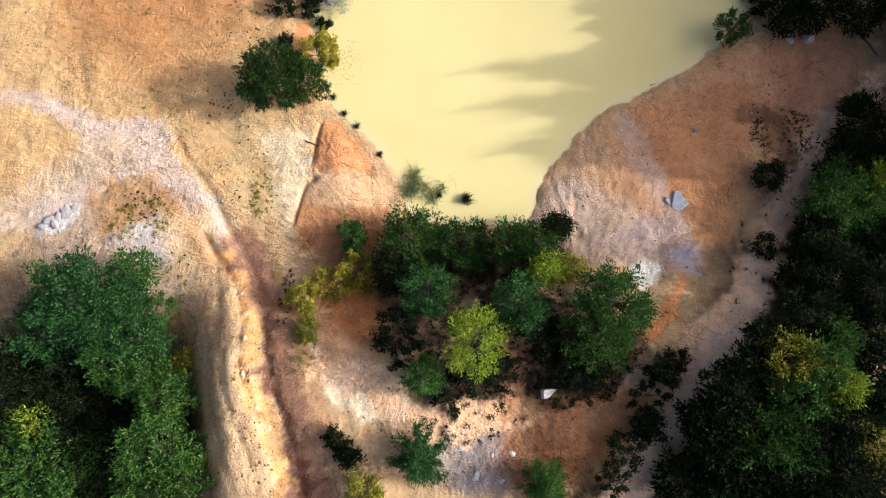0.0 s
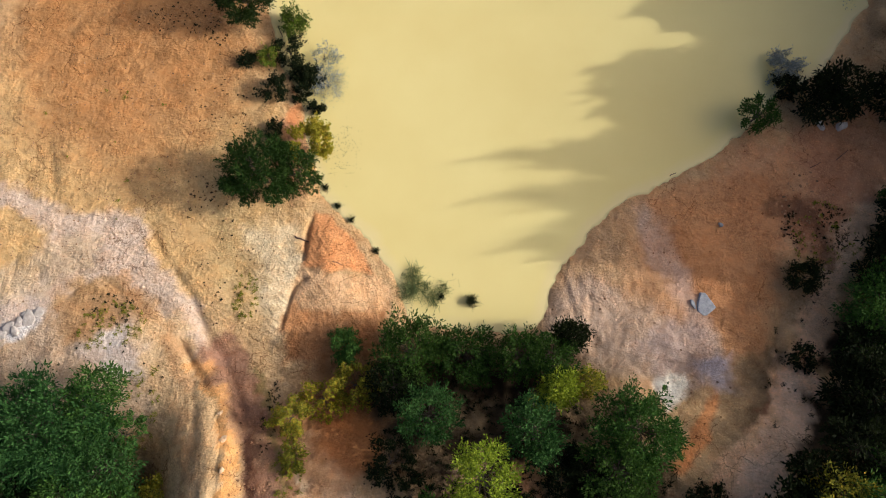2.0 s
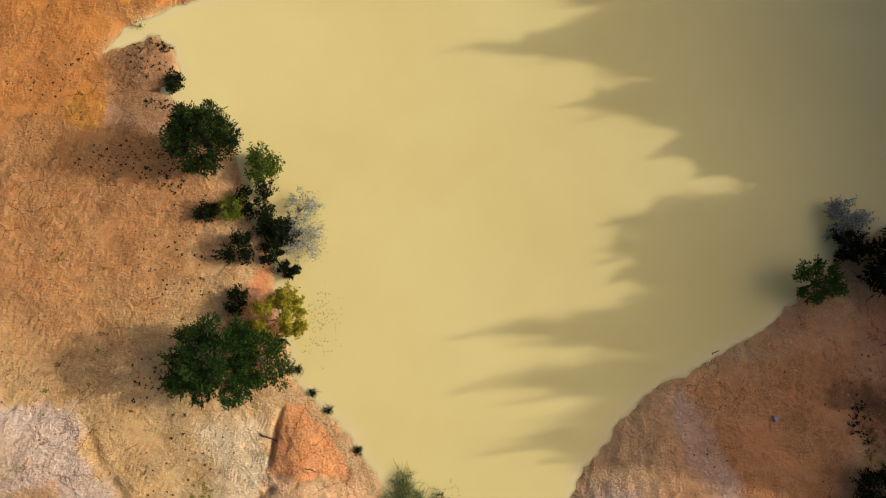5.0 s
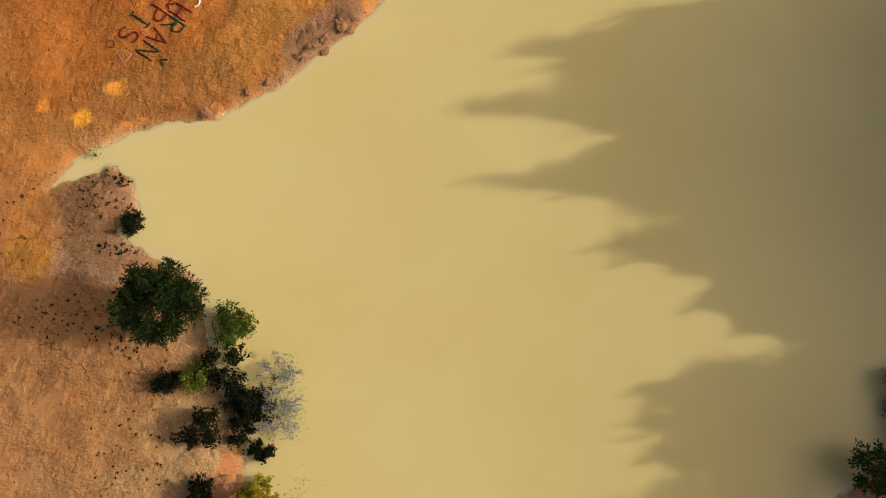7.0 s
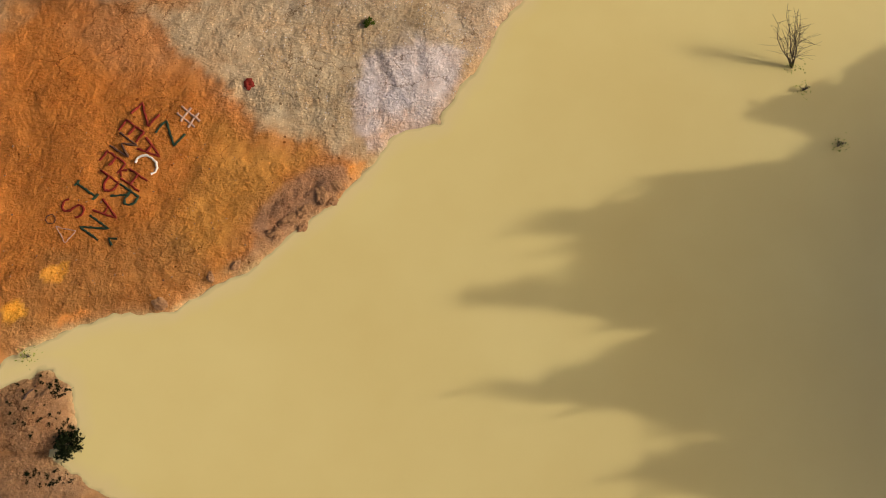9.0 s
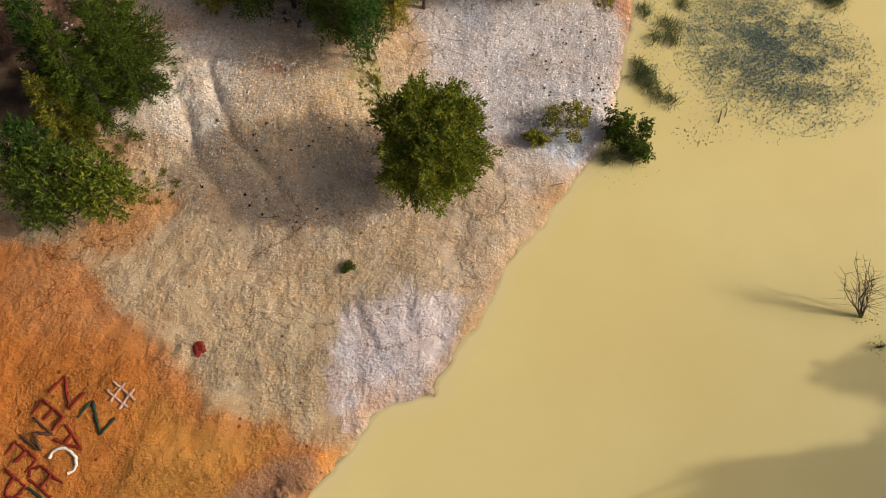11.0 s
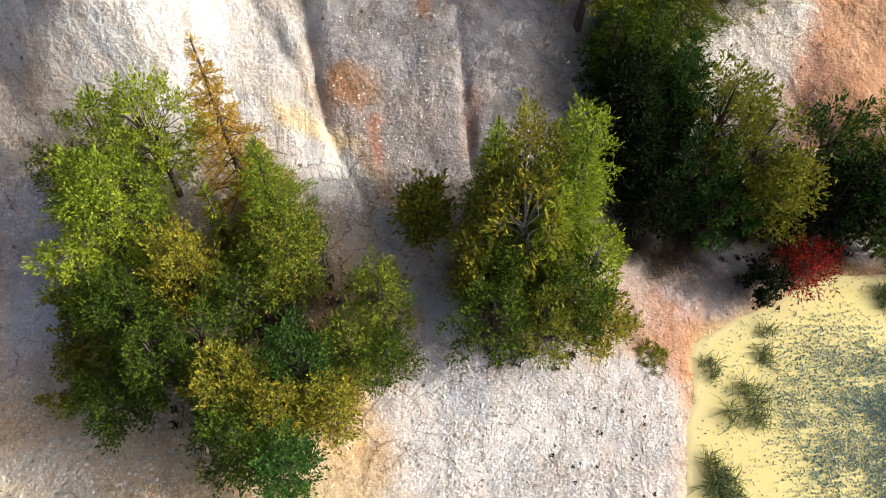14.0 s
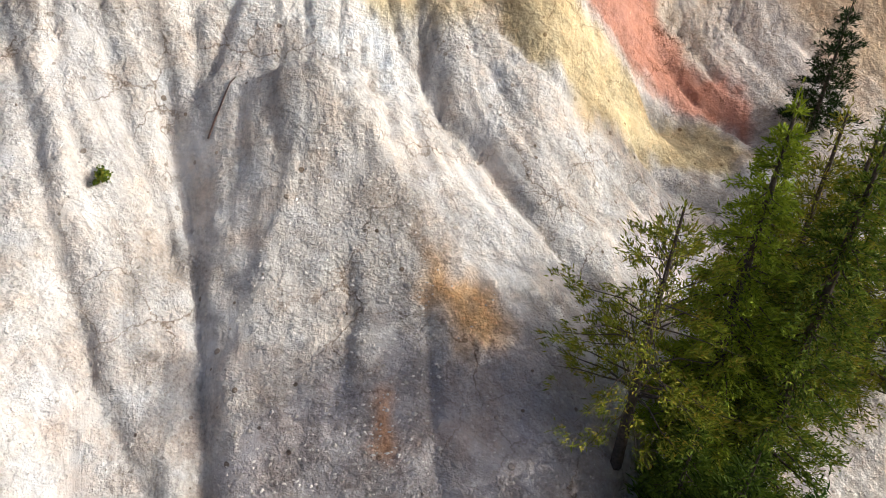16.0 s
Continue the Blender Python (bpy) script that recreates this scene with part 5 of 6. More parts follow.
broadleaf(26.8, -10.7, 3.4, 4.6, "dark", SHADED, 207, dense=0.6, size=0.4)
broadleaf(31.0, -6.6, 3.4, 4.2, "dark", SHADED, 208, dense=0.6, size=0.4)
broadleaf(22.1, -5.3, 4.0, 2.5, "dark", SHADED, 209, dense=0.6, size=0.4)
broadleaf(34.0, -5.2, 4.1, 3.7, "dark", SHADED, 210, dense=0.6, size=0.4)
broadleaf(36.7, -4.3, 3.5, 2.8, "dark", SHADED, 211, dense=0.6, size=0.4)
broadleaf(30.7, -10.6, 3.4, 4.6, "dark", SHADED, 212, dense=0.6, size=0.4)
broadleaf(38.9, 13.6, 4.8, 7.7, "fresh", EASTERN, 213, dense=0.8, size=0.3)
broadleaf(41.9, 15.7, 4.3, 5.4, "lime", EASTERN, 214, dense=0.8, size=0.3)
broadleaf(31.9, -0.8, 4.3, 4.9, "fresh", EASTERN, 215, dense=0.8, size=0.3)
broadleaf(30.2, -3.6, 3.9, 4.5, "fresh", EASTERN, 216, dense=0.8, size=0.3)
broadleaf(26.9, -6.8, 3.9, 7.0, "deep", EASTERN, 217, dense=0.8, size=0.3)
broadleaf(29.0, -7.9, 3.9, 5.1, "fresh", EASTERN, 218, dense=0.8, size=0.3)
broadleaf(35.5, -7.4, 4.1, 3.3, "olive", EASTERN, 219, dense=0.8, size=0.3)
broadleaf(23.4, -11.3, 2.9, 2.1, "blue", EASTERN, 220, dense=0.8, size=0.3)
broadleaf(33.4, -2.9, 4.1, 2.8, "lime", EASTERN, 221, dense=0.8, size=0.3)
broadleaf(33.8, 1.3, 3.4, 2.9, "fresh", EASTERN, 222, dense=0.8, size=0.3)
broadleaf(29.2, -0.6, 4.1, 4.7, "olive", "olive-brown autumn tree at the edge of the wood", 223)

# north shore
broadleaf(-0.0, 87.3, 8.6, 6.5, "green", "lone green broadleaf tree on pale gravel", 224, dense=2.5, size=0.2, low=0.04, lobes=95)
shrub(13.3, 91.0, 2.6, 2.8, "moss", "dense green bush at the waterline", 225, name='bush')
shrub(9.2, 91.8, 1.8, 2.3, "olive", "dry olive bush on white gravel", 226, dense=0.6)
shrub(7.0, 90.5, 1.0, 1.2, "olive", SCRUB, 227)
conifer(-19.1, 94.0, 10, 5.3, "moss", NORTHWEST, 228, dense=1.5, low=0.05, shape=0.6)
conifer(-18.3, 91.8, 9, 3.7, "moss", NORTHWEST, 229, dense=1.5, low=0.05, shape=0.6)
conifer(-20.5, 90.4, 9, 4.6, "moss", NORTHWEST, 230, dense=1.5, low=0.05, shape=0.6)
conifer(-22.2, 91.9, 10, 4.2, "deep", NORTHWEST, 231, dense=1.5, low=0.05, shape=0.6)
conifer(-22.2, 89.1, 6, 3.8, "olive", NORTHWEST, 232, dense=1.5, low=0.05, shape=0.6)
broadleaf(-21.6, 84.4, 6, 5.3, "moss", WESTERN, 233)
broadleaf(-19.2, 84.4, 5, 3.9, "green", WESTERN, 234)
broadleaf(-23.3, 86.4, 6, 3.1, "deep", WESTERN, 235)

# thicket in front of the northern slope
broadleaf(-11.7, 104.9, 9.5, 3.0, "lime", THICKET, 236, size=0.16, dense=1.15)
broadleaf(-11.7, 106.3, 10, 3.4, "green", THICKET, 237, size=0.16, dense=1.15)
broadleaf(-14.4, 106.6, 6, 2.0, "green", THICKET, 238, size=0.16, dense=1.15)
broadleaf(-12.2, 104.3, 8.5, 3.4, "lime", THICKET, 239, size=0.16, dense=1.15)
broadleaf(-13.0, 102.4, 8, 3.1, "lime", THICKET, 240, size=0.16, dense=1.15)
shrub(-14.1, 101.2, 1.8, 2.8, "olive", "low dry olive scrub beside the thicket", 241, 0.7)
shrub(-14.6, 99.4, 1.3, 2.2, "olive", "low dry olive scrub beside the thicket", 242, 0.6)
broadleaf(-10.9, 101.3, 7, 3.0, "moss", THICKET, 243, size=0.16, dense=1.15)
broadleaf(-9.1, 103.1, 6.5, 3.0, "olive", THICKET, 244, size=0.16, dense=1.15)
broadleaf(-9.5, 99.2, 7, 3.3, "moss", THICKET, 245, size=0.16, dense=1.15)
broadleaf(-6.8, 98.4, 6.5, 2.9, "olive", THICKET, 246, size=0.16, dense=1.15)
broadleaf(-5.1, 104.2, 6, 3.0, "green", THICKET, 247, size=0.16, dense=1.15)
broadleaf(-6.8, 102.5, 6, 3.1, "moss", THICKET, 248, size=0.16, dense=1.15)
broadleaf(-4.2, 99.7, 6.5, 2.7, "deep", THICKET, 249, size=0.16, dense=1.15)
broadleaf(-4.3, 95.6, 6, 2.5, "fresh", THICKET, 250, size=0.16, dense=1.15)
broadleaf(-4.8, 97.6, 6, 2.5, "olive", THICKET, 251, size=0.16, dense=1.15)
broadleaf(-6.2, 96.5, 6, 2.8, "moss", THICKET, 252, size=0.16, dense=1.15)
broadleaf(-2.8, 98.2, 5.5, 2.4, "olive", THICKET, 253, size=0.16, dense=1.15)
broadleaf(-1.0, 102.7, 6.5, 2.4, "green", THICKET, 254, size=0.16, dense=1.15)
broadleaf(-0.7, 100.4, 5.5, 2.1, "moss", THICKET, 255, size=0.16, dense=1.15)
broadleaf(-2.3, 100.6, 5.5, 2.3, "green", THICKET, 256, size=0.16, dense=1.15)
broadleaf(-8.3, 100.5, 6.5, 3.1, "moss", THICKET, 257, size=0.16, dense=1.15)
shrub(-14.9, 103.6, 1.6, 2.4, "olive", "low dry olive scrub beside the thicket", 258, 0.6)
broadleaf(-11.6, 98.3, 4.5, 2.6, "moss", THICKET, 259, size=0.16, dense=1.15)
conifer(-7.3, 107.6, 10.5, 4.6, "amber", "amber autumn larch in the thicket", 260, name='larch_tree', dense=1.2, size=0.19, gaps=0.1, low=0.02)
conifer(-5.8, 106.3, 7.5, 4.5, "lime", "yellow-green larch in the thicket", 261, name='larch_tree', dense=1.2, size=0.2)
conifer(-8.0, 105.3, 6, 1.1, "pine", "thin young pine in the thicket", 262, name='pine_tree', gaps=0.3)
broadleaf(-10.8, 108.0, 7.5, 4.2, "lime", THICKET, 431, size=0.17, dense=1.6)
broadleaf(0.9, 107.1, 4.5, 2.4, "olive", "small rounded olive bush-like tree on scree", 263)

# clump beside the gravel beach
conifer(3.8, 107.5, 8.5, 2.7, "lime", LARCH, 264, name='larch_tree', dense=1.2, size=0.2, droop=0.25, shape=0.55)
broadleaf(5.2, 105.3, 10, 3.3, "olive", "airy olive birch with a pale trunk", 265, dense=0.45, bark=PALE_BARK, name='birch_tree')
conifer(7.2, 106.2, 11, 3.2, "lime", LARCH, 266, name='larch_tree', dense=1.7, size=0.2, droop=0.3, shape=0.5)
conifer(6.3, 105.2, 9.5, 3.0, "lime", LARCH, 267, name='larch_tree', dense=1.7, size=0.2, droop=0.3, shape=0.5)
broadleaf(4.0, 102.4, 6.5, 3.9, "moss", "dense pine with brownish lower shoots", 268, name='pine_tree', size=0.19)
broadleaf(6.5, 102.4, 6, 3.1, "pine", "dense pine with brownish lower shoots", 269, name='pine_tree', size=0.19)
broadleaf(7.8, 103.6, 6.5, 3.5, "moss", "dense pine with brownish lower shoots", 270, name='pine_tree', size=0.19)
broadleaf(9.4, 103.2, 4.5, 2.5, "olive", "dense pine with brownish lower shoots", 271, name='pine_tree', size=0.19)
broadleaf(4.4, 104.4, 6.5, 2.8, "moss", "dense pine with brownish lower shoots", 272, name='pine_tree', size=0.19)
broadleaf(5.3, 107.9, 8, 2.8, "olive", "yellow-green birch with a pale trunk", 273, name='birch_tree', bark=PALE_BARK, size=0.19)
broadleaf(4.0, 106.1, 8, 2.7, "olive", "yellow-green birch with a pale trunk", 274, name='birch_tree', bark=PALE_BARK, size=0.19)
broadleaf(7.7, 108.3, 9, 2.7, "lime", "yellow-green birch with a pale trunk", 275, name='birch_tree', bark=PALE_BARK, size=0.19)
broadleaf(3.3, 104.6, 6.5, 2.5, "olive", "yellow-green birch with a pale trunk", 276, name='birch_tree', bark=PALE_BARK, size=0.19)
broadleaf(6.2, 106.3, 8.5, 2.7, "green", "yellow-green birch with a pale trunk", 277, name='birch_tree', bark=PALE_BARK, size=0.19)
broadleaf(8.8, 105.3, 7, 2.4, "lime", "yellow-green birch with a pale trunk", 278, name='birch_tree', bark=PALE_BARK, size=0.19)
conifer(7.7, 107.0, 9, 2.6, "lime", LARCH, 279, name='larch_tree', dense=1.7, size=0.2, droop=0.3, shape=0.5)
conifer(7.1, 104.2, 6, 2.9, "green", LARCH, 280, name='larch_tree', dense=1.6, size=0.2, droop=0.2, shape=0.5)

# shaded clump and pines; on the "dark" ones the shade is leaf colour
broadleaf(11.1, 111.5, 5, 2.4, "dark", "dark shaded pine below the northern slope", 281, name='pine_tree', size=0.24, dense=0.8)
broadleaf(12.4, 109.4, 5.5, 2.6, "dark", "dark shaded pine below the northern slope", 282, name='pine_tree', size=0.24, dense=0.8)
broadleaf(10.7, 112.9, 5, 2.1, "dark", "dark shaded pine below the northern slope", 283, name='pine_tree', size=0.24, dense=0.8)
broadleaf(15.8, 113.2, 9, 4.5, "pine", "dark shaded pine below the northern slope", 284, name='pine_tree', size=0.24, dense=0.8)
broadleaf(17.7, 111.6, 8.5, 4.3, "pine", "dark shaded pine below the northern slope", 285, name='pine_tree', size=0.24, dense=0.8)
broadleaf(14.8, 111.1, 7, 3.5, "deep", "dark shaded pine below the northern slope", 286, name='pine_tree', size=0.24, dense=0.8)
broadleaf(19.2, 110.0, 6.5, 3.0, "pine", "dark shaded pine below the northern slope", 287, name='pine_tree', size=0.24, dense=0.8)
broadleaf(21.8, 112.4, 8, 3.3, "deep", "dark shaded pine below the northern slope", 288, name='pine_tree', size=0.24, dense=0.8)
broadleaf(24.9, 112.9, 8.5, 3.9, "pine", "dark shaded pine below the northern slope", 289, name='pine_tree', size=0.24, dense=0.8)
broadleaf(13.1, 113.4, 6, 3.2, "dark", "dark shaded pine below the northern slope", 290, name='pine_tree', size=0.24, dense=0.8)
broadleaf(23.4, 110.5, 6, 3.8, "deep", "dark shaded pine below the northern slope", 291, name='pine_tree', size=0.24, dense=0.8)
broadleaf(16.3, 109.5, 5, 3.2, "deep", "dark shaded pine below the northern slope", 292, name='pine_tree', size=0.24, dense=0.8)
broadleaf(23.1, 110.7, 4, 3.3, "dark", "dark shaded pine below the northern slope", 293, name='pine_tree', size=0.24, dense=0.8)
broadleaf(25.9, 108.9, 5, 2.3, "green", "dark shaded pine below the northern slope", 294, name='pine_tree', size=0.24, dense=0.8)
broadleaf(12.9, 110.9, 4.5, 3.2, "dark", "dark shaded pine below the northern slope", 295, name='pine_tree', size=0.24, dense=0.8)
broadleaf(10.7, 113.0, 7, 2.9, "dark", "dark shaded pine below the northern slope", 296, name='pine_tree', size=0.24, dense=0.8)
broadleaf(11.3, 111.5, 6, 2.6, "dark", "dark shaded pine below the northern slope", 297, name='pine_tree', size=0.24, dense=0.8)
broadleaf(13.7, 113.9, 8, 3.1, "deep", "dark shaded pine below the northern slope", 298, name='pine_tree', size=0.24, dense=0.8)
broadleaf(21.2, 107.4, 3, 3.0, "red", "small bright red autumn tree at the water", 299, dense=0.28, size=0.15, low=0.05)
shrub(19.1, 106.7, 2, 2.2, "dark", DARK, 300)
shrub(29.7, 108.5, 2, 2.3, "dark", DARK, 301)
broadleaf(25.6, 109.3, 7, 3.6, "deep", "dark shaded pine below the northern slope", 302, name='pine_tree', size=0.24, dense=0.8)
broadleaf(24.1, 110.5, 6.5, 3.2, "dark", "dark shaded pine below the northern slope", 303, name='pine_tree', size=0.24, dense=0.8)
broadleaf(22.4, 110.2, 6, 3.2, "dark", "dark shaded pine below the northern slope", 304, name='pine_tree', size=0.24, dense=0.8)


# pines on the northern slope
PINE = "tall open pine with a bare dark trunk on the slope"
conifer(8.5, 117.4, 10.6, 6.0, "pine", PINE, 401, 0.28, 1.1, 0.22, -0.05, "pine_tree", tufted=True, shape=0.5, gaps=0.35, lean=(0.3, 0.2))
conifer(11.5, 118.6, 15.5, 4.6, "lime", "fresh green larch growing on the slope", 402, 0.12, 2.0, 0.24, 0.25, "larch_tree", shape=0.5)
conifer(13.8, 118.0, 17.5, 5.0, "green", "dark green larch growing on the slope", 403, 0.08, 2.2, 0.24, 0.3, "larch_tree", shape=0.5)
conifer(11.0, 117.0, 7.0, 3.6, "green", "dense green larch growing on the slope", 404, 0.1, 1.8, 0.24, 0.2, "larch_tree")
conifer(15.6, 121.6, 11.5, 5.2, "pine", PINE, 405, 0.3, 1.1, 0.22, -0.05, "pine_tree", tufted=True, shape=0.5, gaps=0.2)
conifer(16.6, 122.4, 13.5, 5.2, "pine", PINE, 406, 0.1, 1.1, 0.22, 0.0, "pine_tree", tufted=True, gaps=0.25, lean=(0.5, 0.4))
conifer(18.2, 122.8, 13.5, 5.2, "pine", PINE, 407, 0.1, 1.1, 0.22, 0.0, "pine_tree", tufted=True, gaps=0.25, lean=(0.5, 0.4))
conifer(12.9, 120.6, 14.0, 4.8, "olive", PINE, 408, 0.1, 1.8, 0.24, 0.1, "pine_tree", tufted=True, gaps=0.1)
conifer(20.0, 123.2, 13.0, 5.2, "pine", PINE, 409, 0.06, 1.1, 0.22, 0.0, "pine_tree", tufted=True, gaps=0.2)
conifer(21.8, 123.6, 13.0, 5.2, "pine", PINE, 421, 0.06, 1.1, 0.22, 0.0, "pine_tree", tufted=True, gaps=0.15)
conifer(23.6, 124.0, 13.0, 5.2, "pine", PINE, 422, 0.06, 1.1, 0.22, 0.0, "pine_tree", tufted=True, gaps=0.15)
conifer(14.6, 121.4, 14.5, 4.8, "olive", PINE, 432, 0.15, 1.6, 0.24, 0.05, "pine_tree", tufted=True, gaps=0.1)
conifer(21.4, 135.0, 7.0, 4.0, "shade", "dark spruce high on the slope", 433, 0.1, 1.4, 0.26, 0.1)
conifer(25.0, 131.0, 14.0, 5.0, "deep", "dark spruce high on the slope", 410, 0.1, 1.6, 0.26, 0.1)
conifer(17.9, 117.0, 2.6, 1.8, "pine", "small young pine on pale scree", 411, 0.2, 1.5, 0.2, 0.0, "pine_tree", tufted=True, gaps=0.2)
UNDER = "dense dark spruce below the pines"
for bx, by, bh, bw, bs in ((11.4, 114.6, 8.5, 4.0, 413), (13.2, 114.0, 9.0, 4.2, 414), (10.0, 115.6, 6.5, 3.4, 415), (11.6, 112.6, 6.5, 3.6, 416)):
    conifer(bx, by, bh, bw, "deep" if by < 114.5 else "moss", UNDER, bs, 0.03, 1.3, 0.3, 0.15, shape=0.55)
shrub(-9.7, 123.1, 0.5, 0.5, "green", "tiny green seedling on the white slope", 417, 0.6, 0.12)

# the tall wood on the eastern shore, whose shade lies on the lake
SHADE = "tall dark spruce of the wood on the eastern shore"
SHADE_EDGE = [(17.0, 26), (18.0, 21), (19.3, 13), (20.7, 8.2), (22.2, 10.5), (24.3, 13), (24.8, 9.8), (25.5, 6.6), (26.8, 13.5), (28.1, 18.7), (28.5, 10.5), (29.6, 7), (31, 14.7), (33.1, 20.5),
              (34, 15), (35.4, 17.5), (36.6, 15.2), (37.6, 18.5), (38.6, 15.5), (40.2, 19.5), (41.2, 28), (42.1, 30), (43, 24), (44.7, 20.8), (47, 21.5), (48.1, 16.3), (49.3, 14), (50.5, 15), (51.4, 19.4),
              (52.2, 16.3), (53.5, 14.5), (54.0, 7.8), (54.6, 4.5), (55.4, 10), (56.5, 12.4), (58.1, 15), (59.6, 13), (60.2, 6), (60.8, 3.4), (61.6, 8), (62.9, 10.8), (64.2, 10.5)]
SHADE_EDGE += [(65.3, 9), (66.1, 7.4), (67.5, 13.4), (68.4, 17.1), (69, 14.5), (69.9, 17.7), (70.5, 24.7), (71.9, 27), (73.5, 29.3), (74.4, 27.3), (75, 24), (76, 26.6), (78.4, 31.3), (79.7, 34.4), (84, 40)]
rise = math.tan(radians(SUN_UP))
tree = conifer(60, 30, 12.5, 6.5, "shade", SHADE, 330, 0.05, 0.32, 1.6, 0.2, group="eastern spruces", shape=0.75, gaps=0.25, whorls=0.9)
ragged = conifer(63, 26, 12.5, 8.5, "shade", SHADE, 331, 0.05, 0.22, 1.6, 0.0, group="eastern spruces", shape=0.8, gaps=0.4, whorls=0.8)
rng = np.random.default_rng(5)
edge_y, edge_x = np.array(SHADE_EDGE).T
rows_y = sorted(list(np.arange(17, 80, 0.75)) + [y for (_, a), (y, x), (_, c) in zip(SHADE_EDGE, SHADE_EDGE[1:], SHADE_EDGE[2:]) if x < a and x < c])
for i, ty in enumerate(rows_y):
    bx = 57.0 + (i * 5.3) % 13
    tip = float(np.interp(ty, edge_y, edge_x)) + rng.uniform(0.0, 1.6)
    ground_z = float(height(bx, ty))
    copy_thing(ragged if i % 2 else tree, pose(bx, ty, ground_z - 0.05, 0, 0, rng.uniform(-25, 25)) @ Matrix.Diagonal((0.75, rng.uniform(0.45, 0.8), ((bx - tip) * rise - ground_z) / 12.5, 1)))
# the wood goes on to the south-east
for i in range(22):
    bx, by = 50 + 14 * rng.random(), -22 + 40 * rng.random()
    copy_thing(tree, pose(bx, by, float(height(bx, by)) - 0.05, 0, 0, rng.uniform(0, 360)) @ Matrix.Diagonal((1.0, 1.0, rng.uniform(0.5, 0.65), 1)))


# ---------------------------------------------------------------- plants on the water
def blades(rng, n, reach, tall, width=0.02):
    """Long thin blades that lean outwards from one root."""
    a = rng.uniform(0, 6.283, n)
    out = reach * rng.uniform(0.35, 1.0, n)
    up = tall * rng.uniform(0.5, 1.0, n)
    foot = rng.normal(size=(n, 2)) * reach * 0.3
    side = np.stack([-np.sin(a), np.cos(a), np.zeros(n)], 1) * width
    p0 = np.stack([foot[:, 0], foot[:, 1], np.zeros(n)], 1)
    p1 = p0 + np.stack([np.cos(a) * out * 0.45, np.sin(a) * out * 0.45, up * 0.8], 1)
    p2 = p0 + np.stack([np.cos(a) * out, np.sin(a) * out, up * 0.55], 1)
    v = np.stack([p0 - side, p0 + side, p1 + side * 0.8, p1 - side * 0.8, p1 - side * 0.8, p1 + side * 0.8, p2 + side * 0.2, p2 - side * 0.2], 1)
    return v.reshape(-1, 3), np.arange(8 * n).reshape(-1, 4)


def reed(x, y, reach, tall, leaf, label, seed, n=160, tufts=1, spread=0.0):
    rng = np.random.default_rng(seed)
    top = new("reed_clump")
    top.location = (x, y, max(float(height(x, y)), -0.05))
    tagged(top, label, "reeds")
    for i in range(tufts):
        v, f = blades(rng, n // tufts, reach, tall)
        v[:, :2] += rng.normal(size=2) * spread
        part("tuft", raw_mesh("tuft", v, f, False), LEAF[leaf], top)
    return top


def weed_patch(x, y, rx, ry, turn, n, leaf, label, seed, size=0.13, lift=0.05):
    """Leaves that float on the water, thicker in the middle."""
    rng = np.random.default_rng(seed)
    u, w = 0.52 * rx * rng.normal(size=n), 0.52 * ry * rng.normal(size=n)
    c, s = math.cos(radians(turn)), math.sin(radians(turn))
    px, py = x + u * c - w * s, y + u * s + w * c
    keep = (shore_distance(px, py) < -0.1) & ((fbm(px * 0.8, py * 0.8, seed, 4) + 0.36 * rng.normal(size=n) > -0.10) & (np.hypot(u / rx, w / ry) < 1.25))
    px, py = px[keep], py[keep]
    m = len(px)
    v, f = leaves(rng, np.stack([px, py, np.full(m, lift) + 0.03 * rng.random(m)], 1), np.tile(np.array([0, 0, 1.0]), (m, 1)), size, size * 0.55, 0.35)
    ob = new("water_weed", raw_mesh("water_weed", v, f, False))
    ob.data.materials.append(LEAF[leaf])
    return tagged(ob, label, "water plants", kind="stuff")


FLOAT = "dark green weed leaves floating on the yellow water"
weed_patch(25.0, 98.6, 6.4, 5.4, -30, 27000, "weed", FLOAT, 2, 0.13)
weed_patch(22.4, 99.6, 6.6, 7.0, 0, 9000, "weed", FLOAT, 3, 0.13)
weed_patch(18.3, 91.7, 1.6, 1.2, 0, 170, "dark", FLOAT, 4)
SILVER = "airy silvery shrub standing in the shallows"
shrub(-11.3, 39.4, 2.0, 3.3, "silver", SILVER, 434, 0.26, 0.13, "shrub")
shrub(-10.9, 36.7, 1.8, 2.7, "silver", SILVER, 435, 0.26, 0.13, "shrub")
weed_patch(-10.4, 38.2, 1.3, 3.0, 8, 700, "weed", FLOAT, 5, 0.14)
weed_patch(-9.2, 30.0, 1.8, 3.0, 0, 200, "dark", FLOAT, 6, 0.12)
shrub(34.0, 38.9, 2.2, 2.9, "silver", "silvery feathery bush standing in the shallows", 422, 0.75, 0.15)
weed_patch(0.6, 17.2, 1.6, 1.0, 0, 60, "dark", FLOAT, 8, 0.12)
weed_patch(13.6, 88.4, 2.2, 1.2, 0, 50, "dark", FLOAT, 9, 0.10)
weed_patch(41.5, 47.5, 1.2, 1.8, 0, 160, "weed", FLOAT, 10, 0.13)
REED = "grassy green reed clump standing in shallow water"
reed(15.3, 96.3, 0.85, 0.6, "reed", REED, 31, 700, 9, 0.8)
reed(17.6, 100.6, 1.0, 0.7, "reed", REED, 32, 260, 4, 0.8)
reed(13.4, 90.3, 0.9, 0.7, "reed", REED, 33, 560, 6, 0.6)
reed(29.6, 105.2, 1.3, 0.8, "reed", REED, 34, 500, 5, 1.0)
reed(26.0, 105.9, 0.9, 0.6, "reed", REED, 35, 220, 3, 0.7)
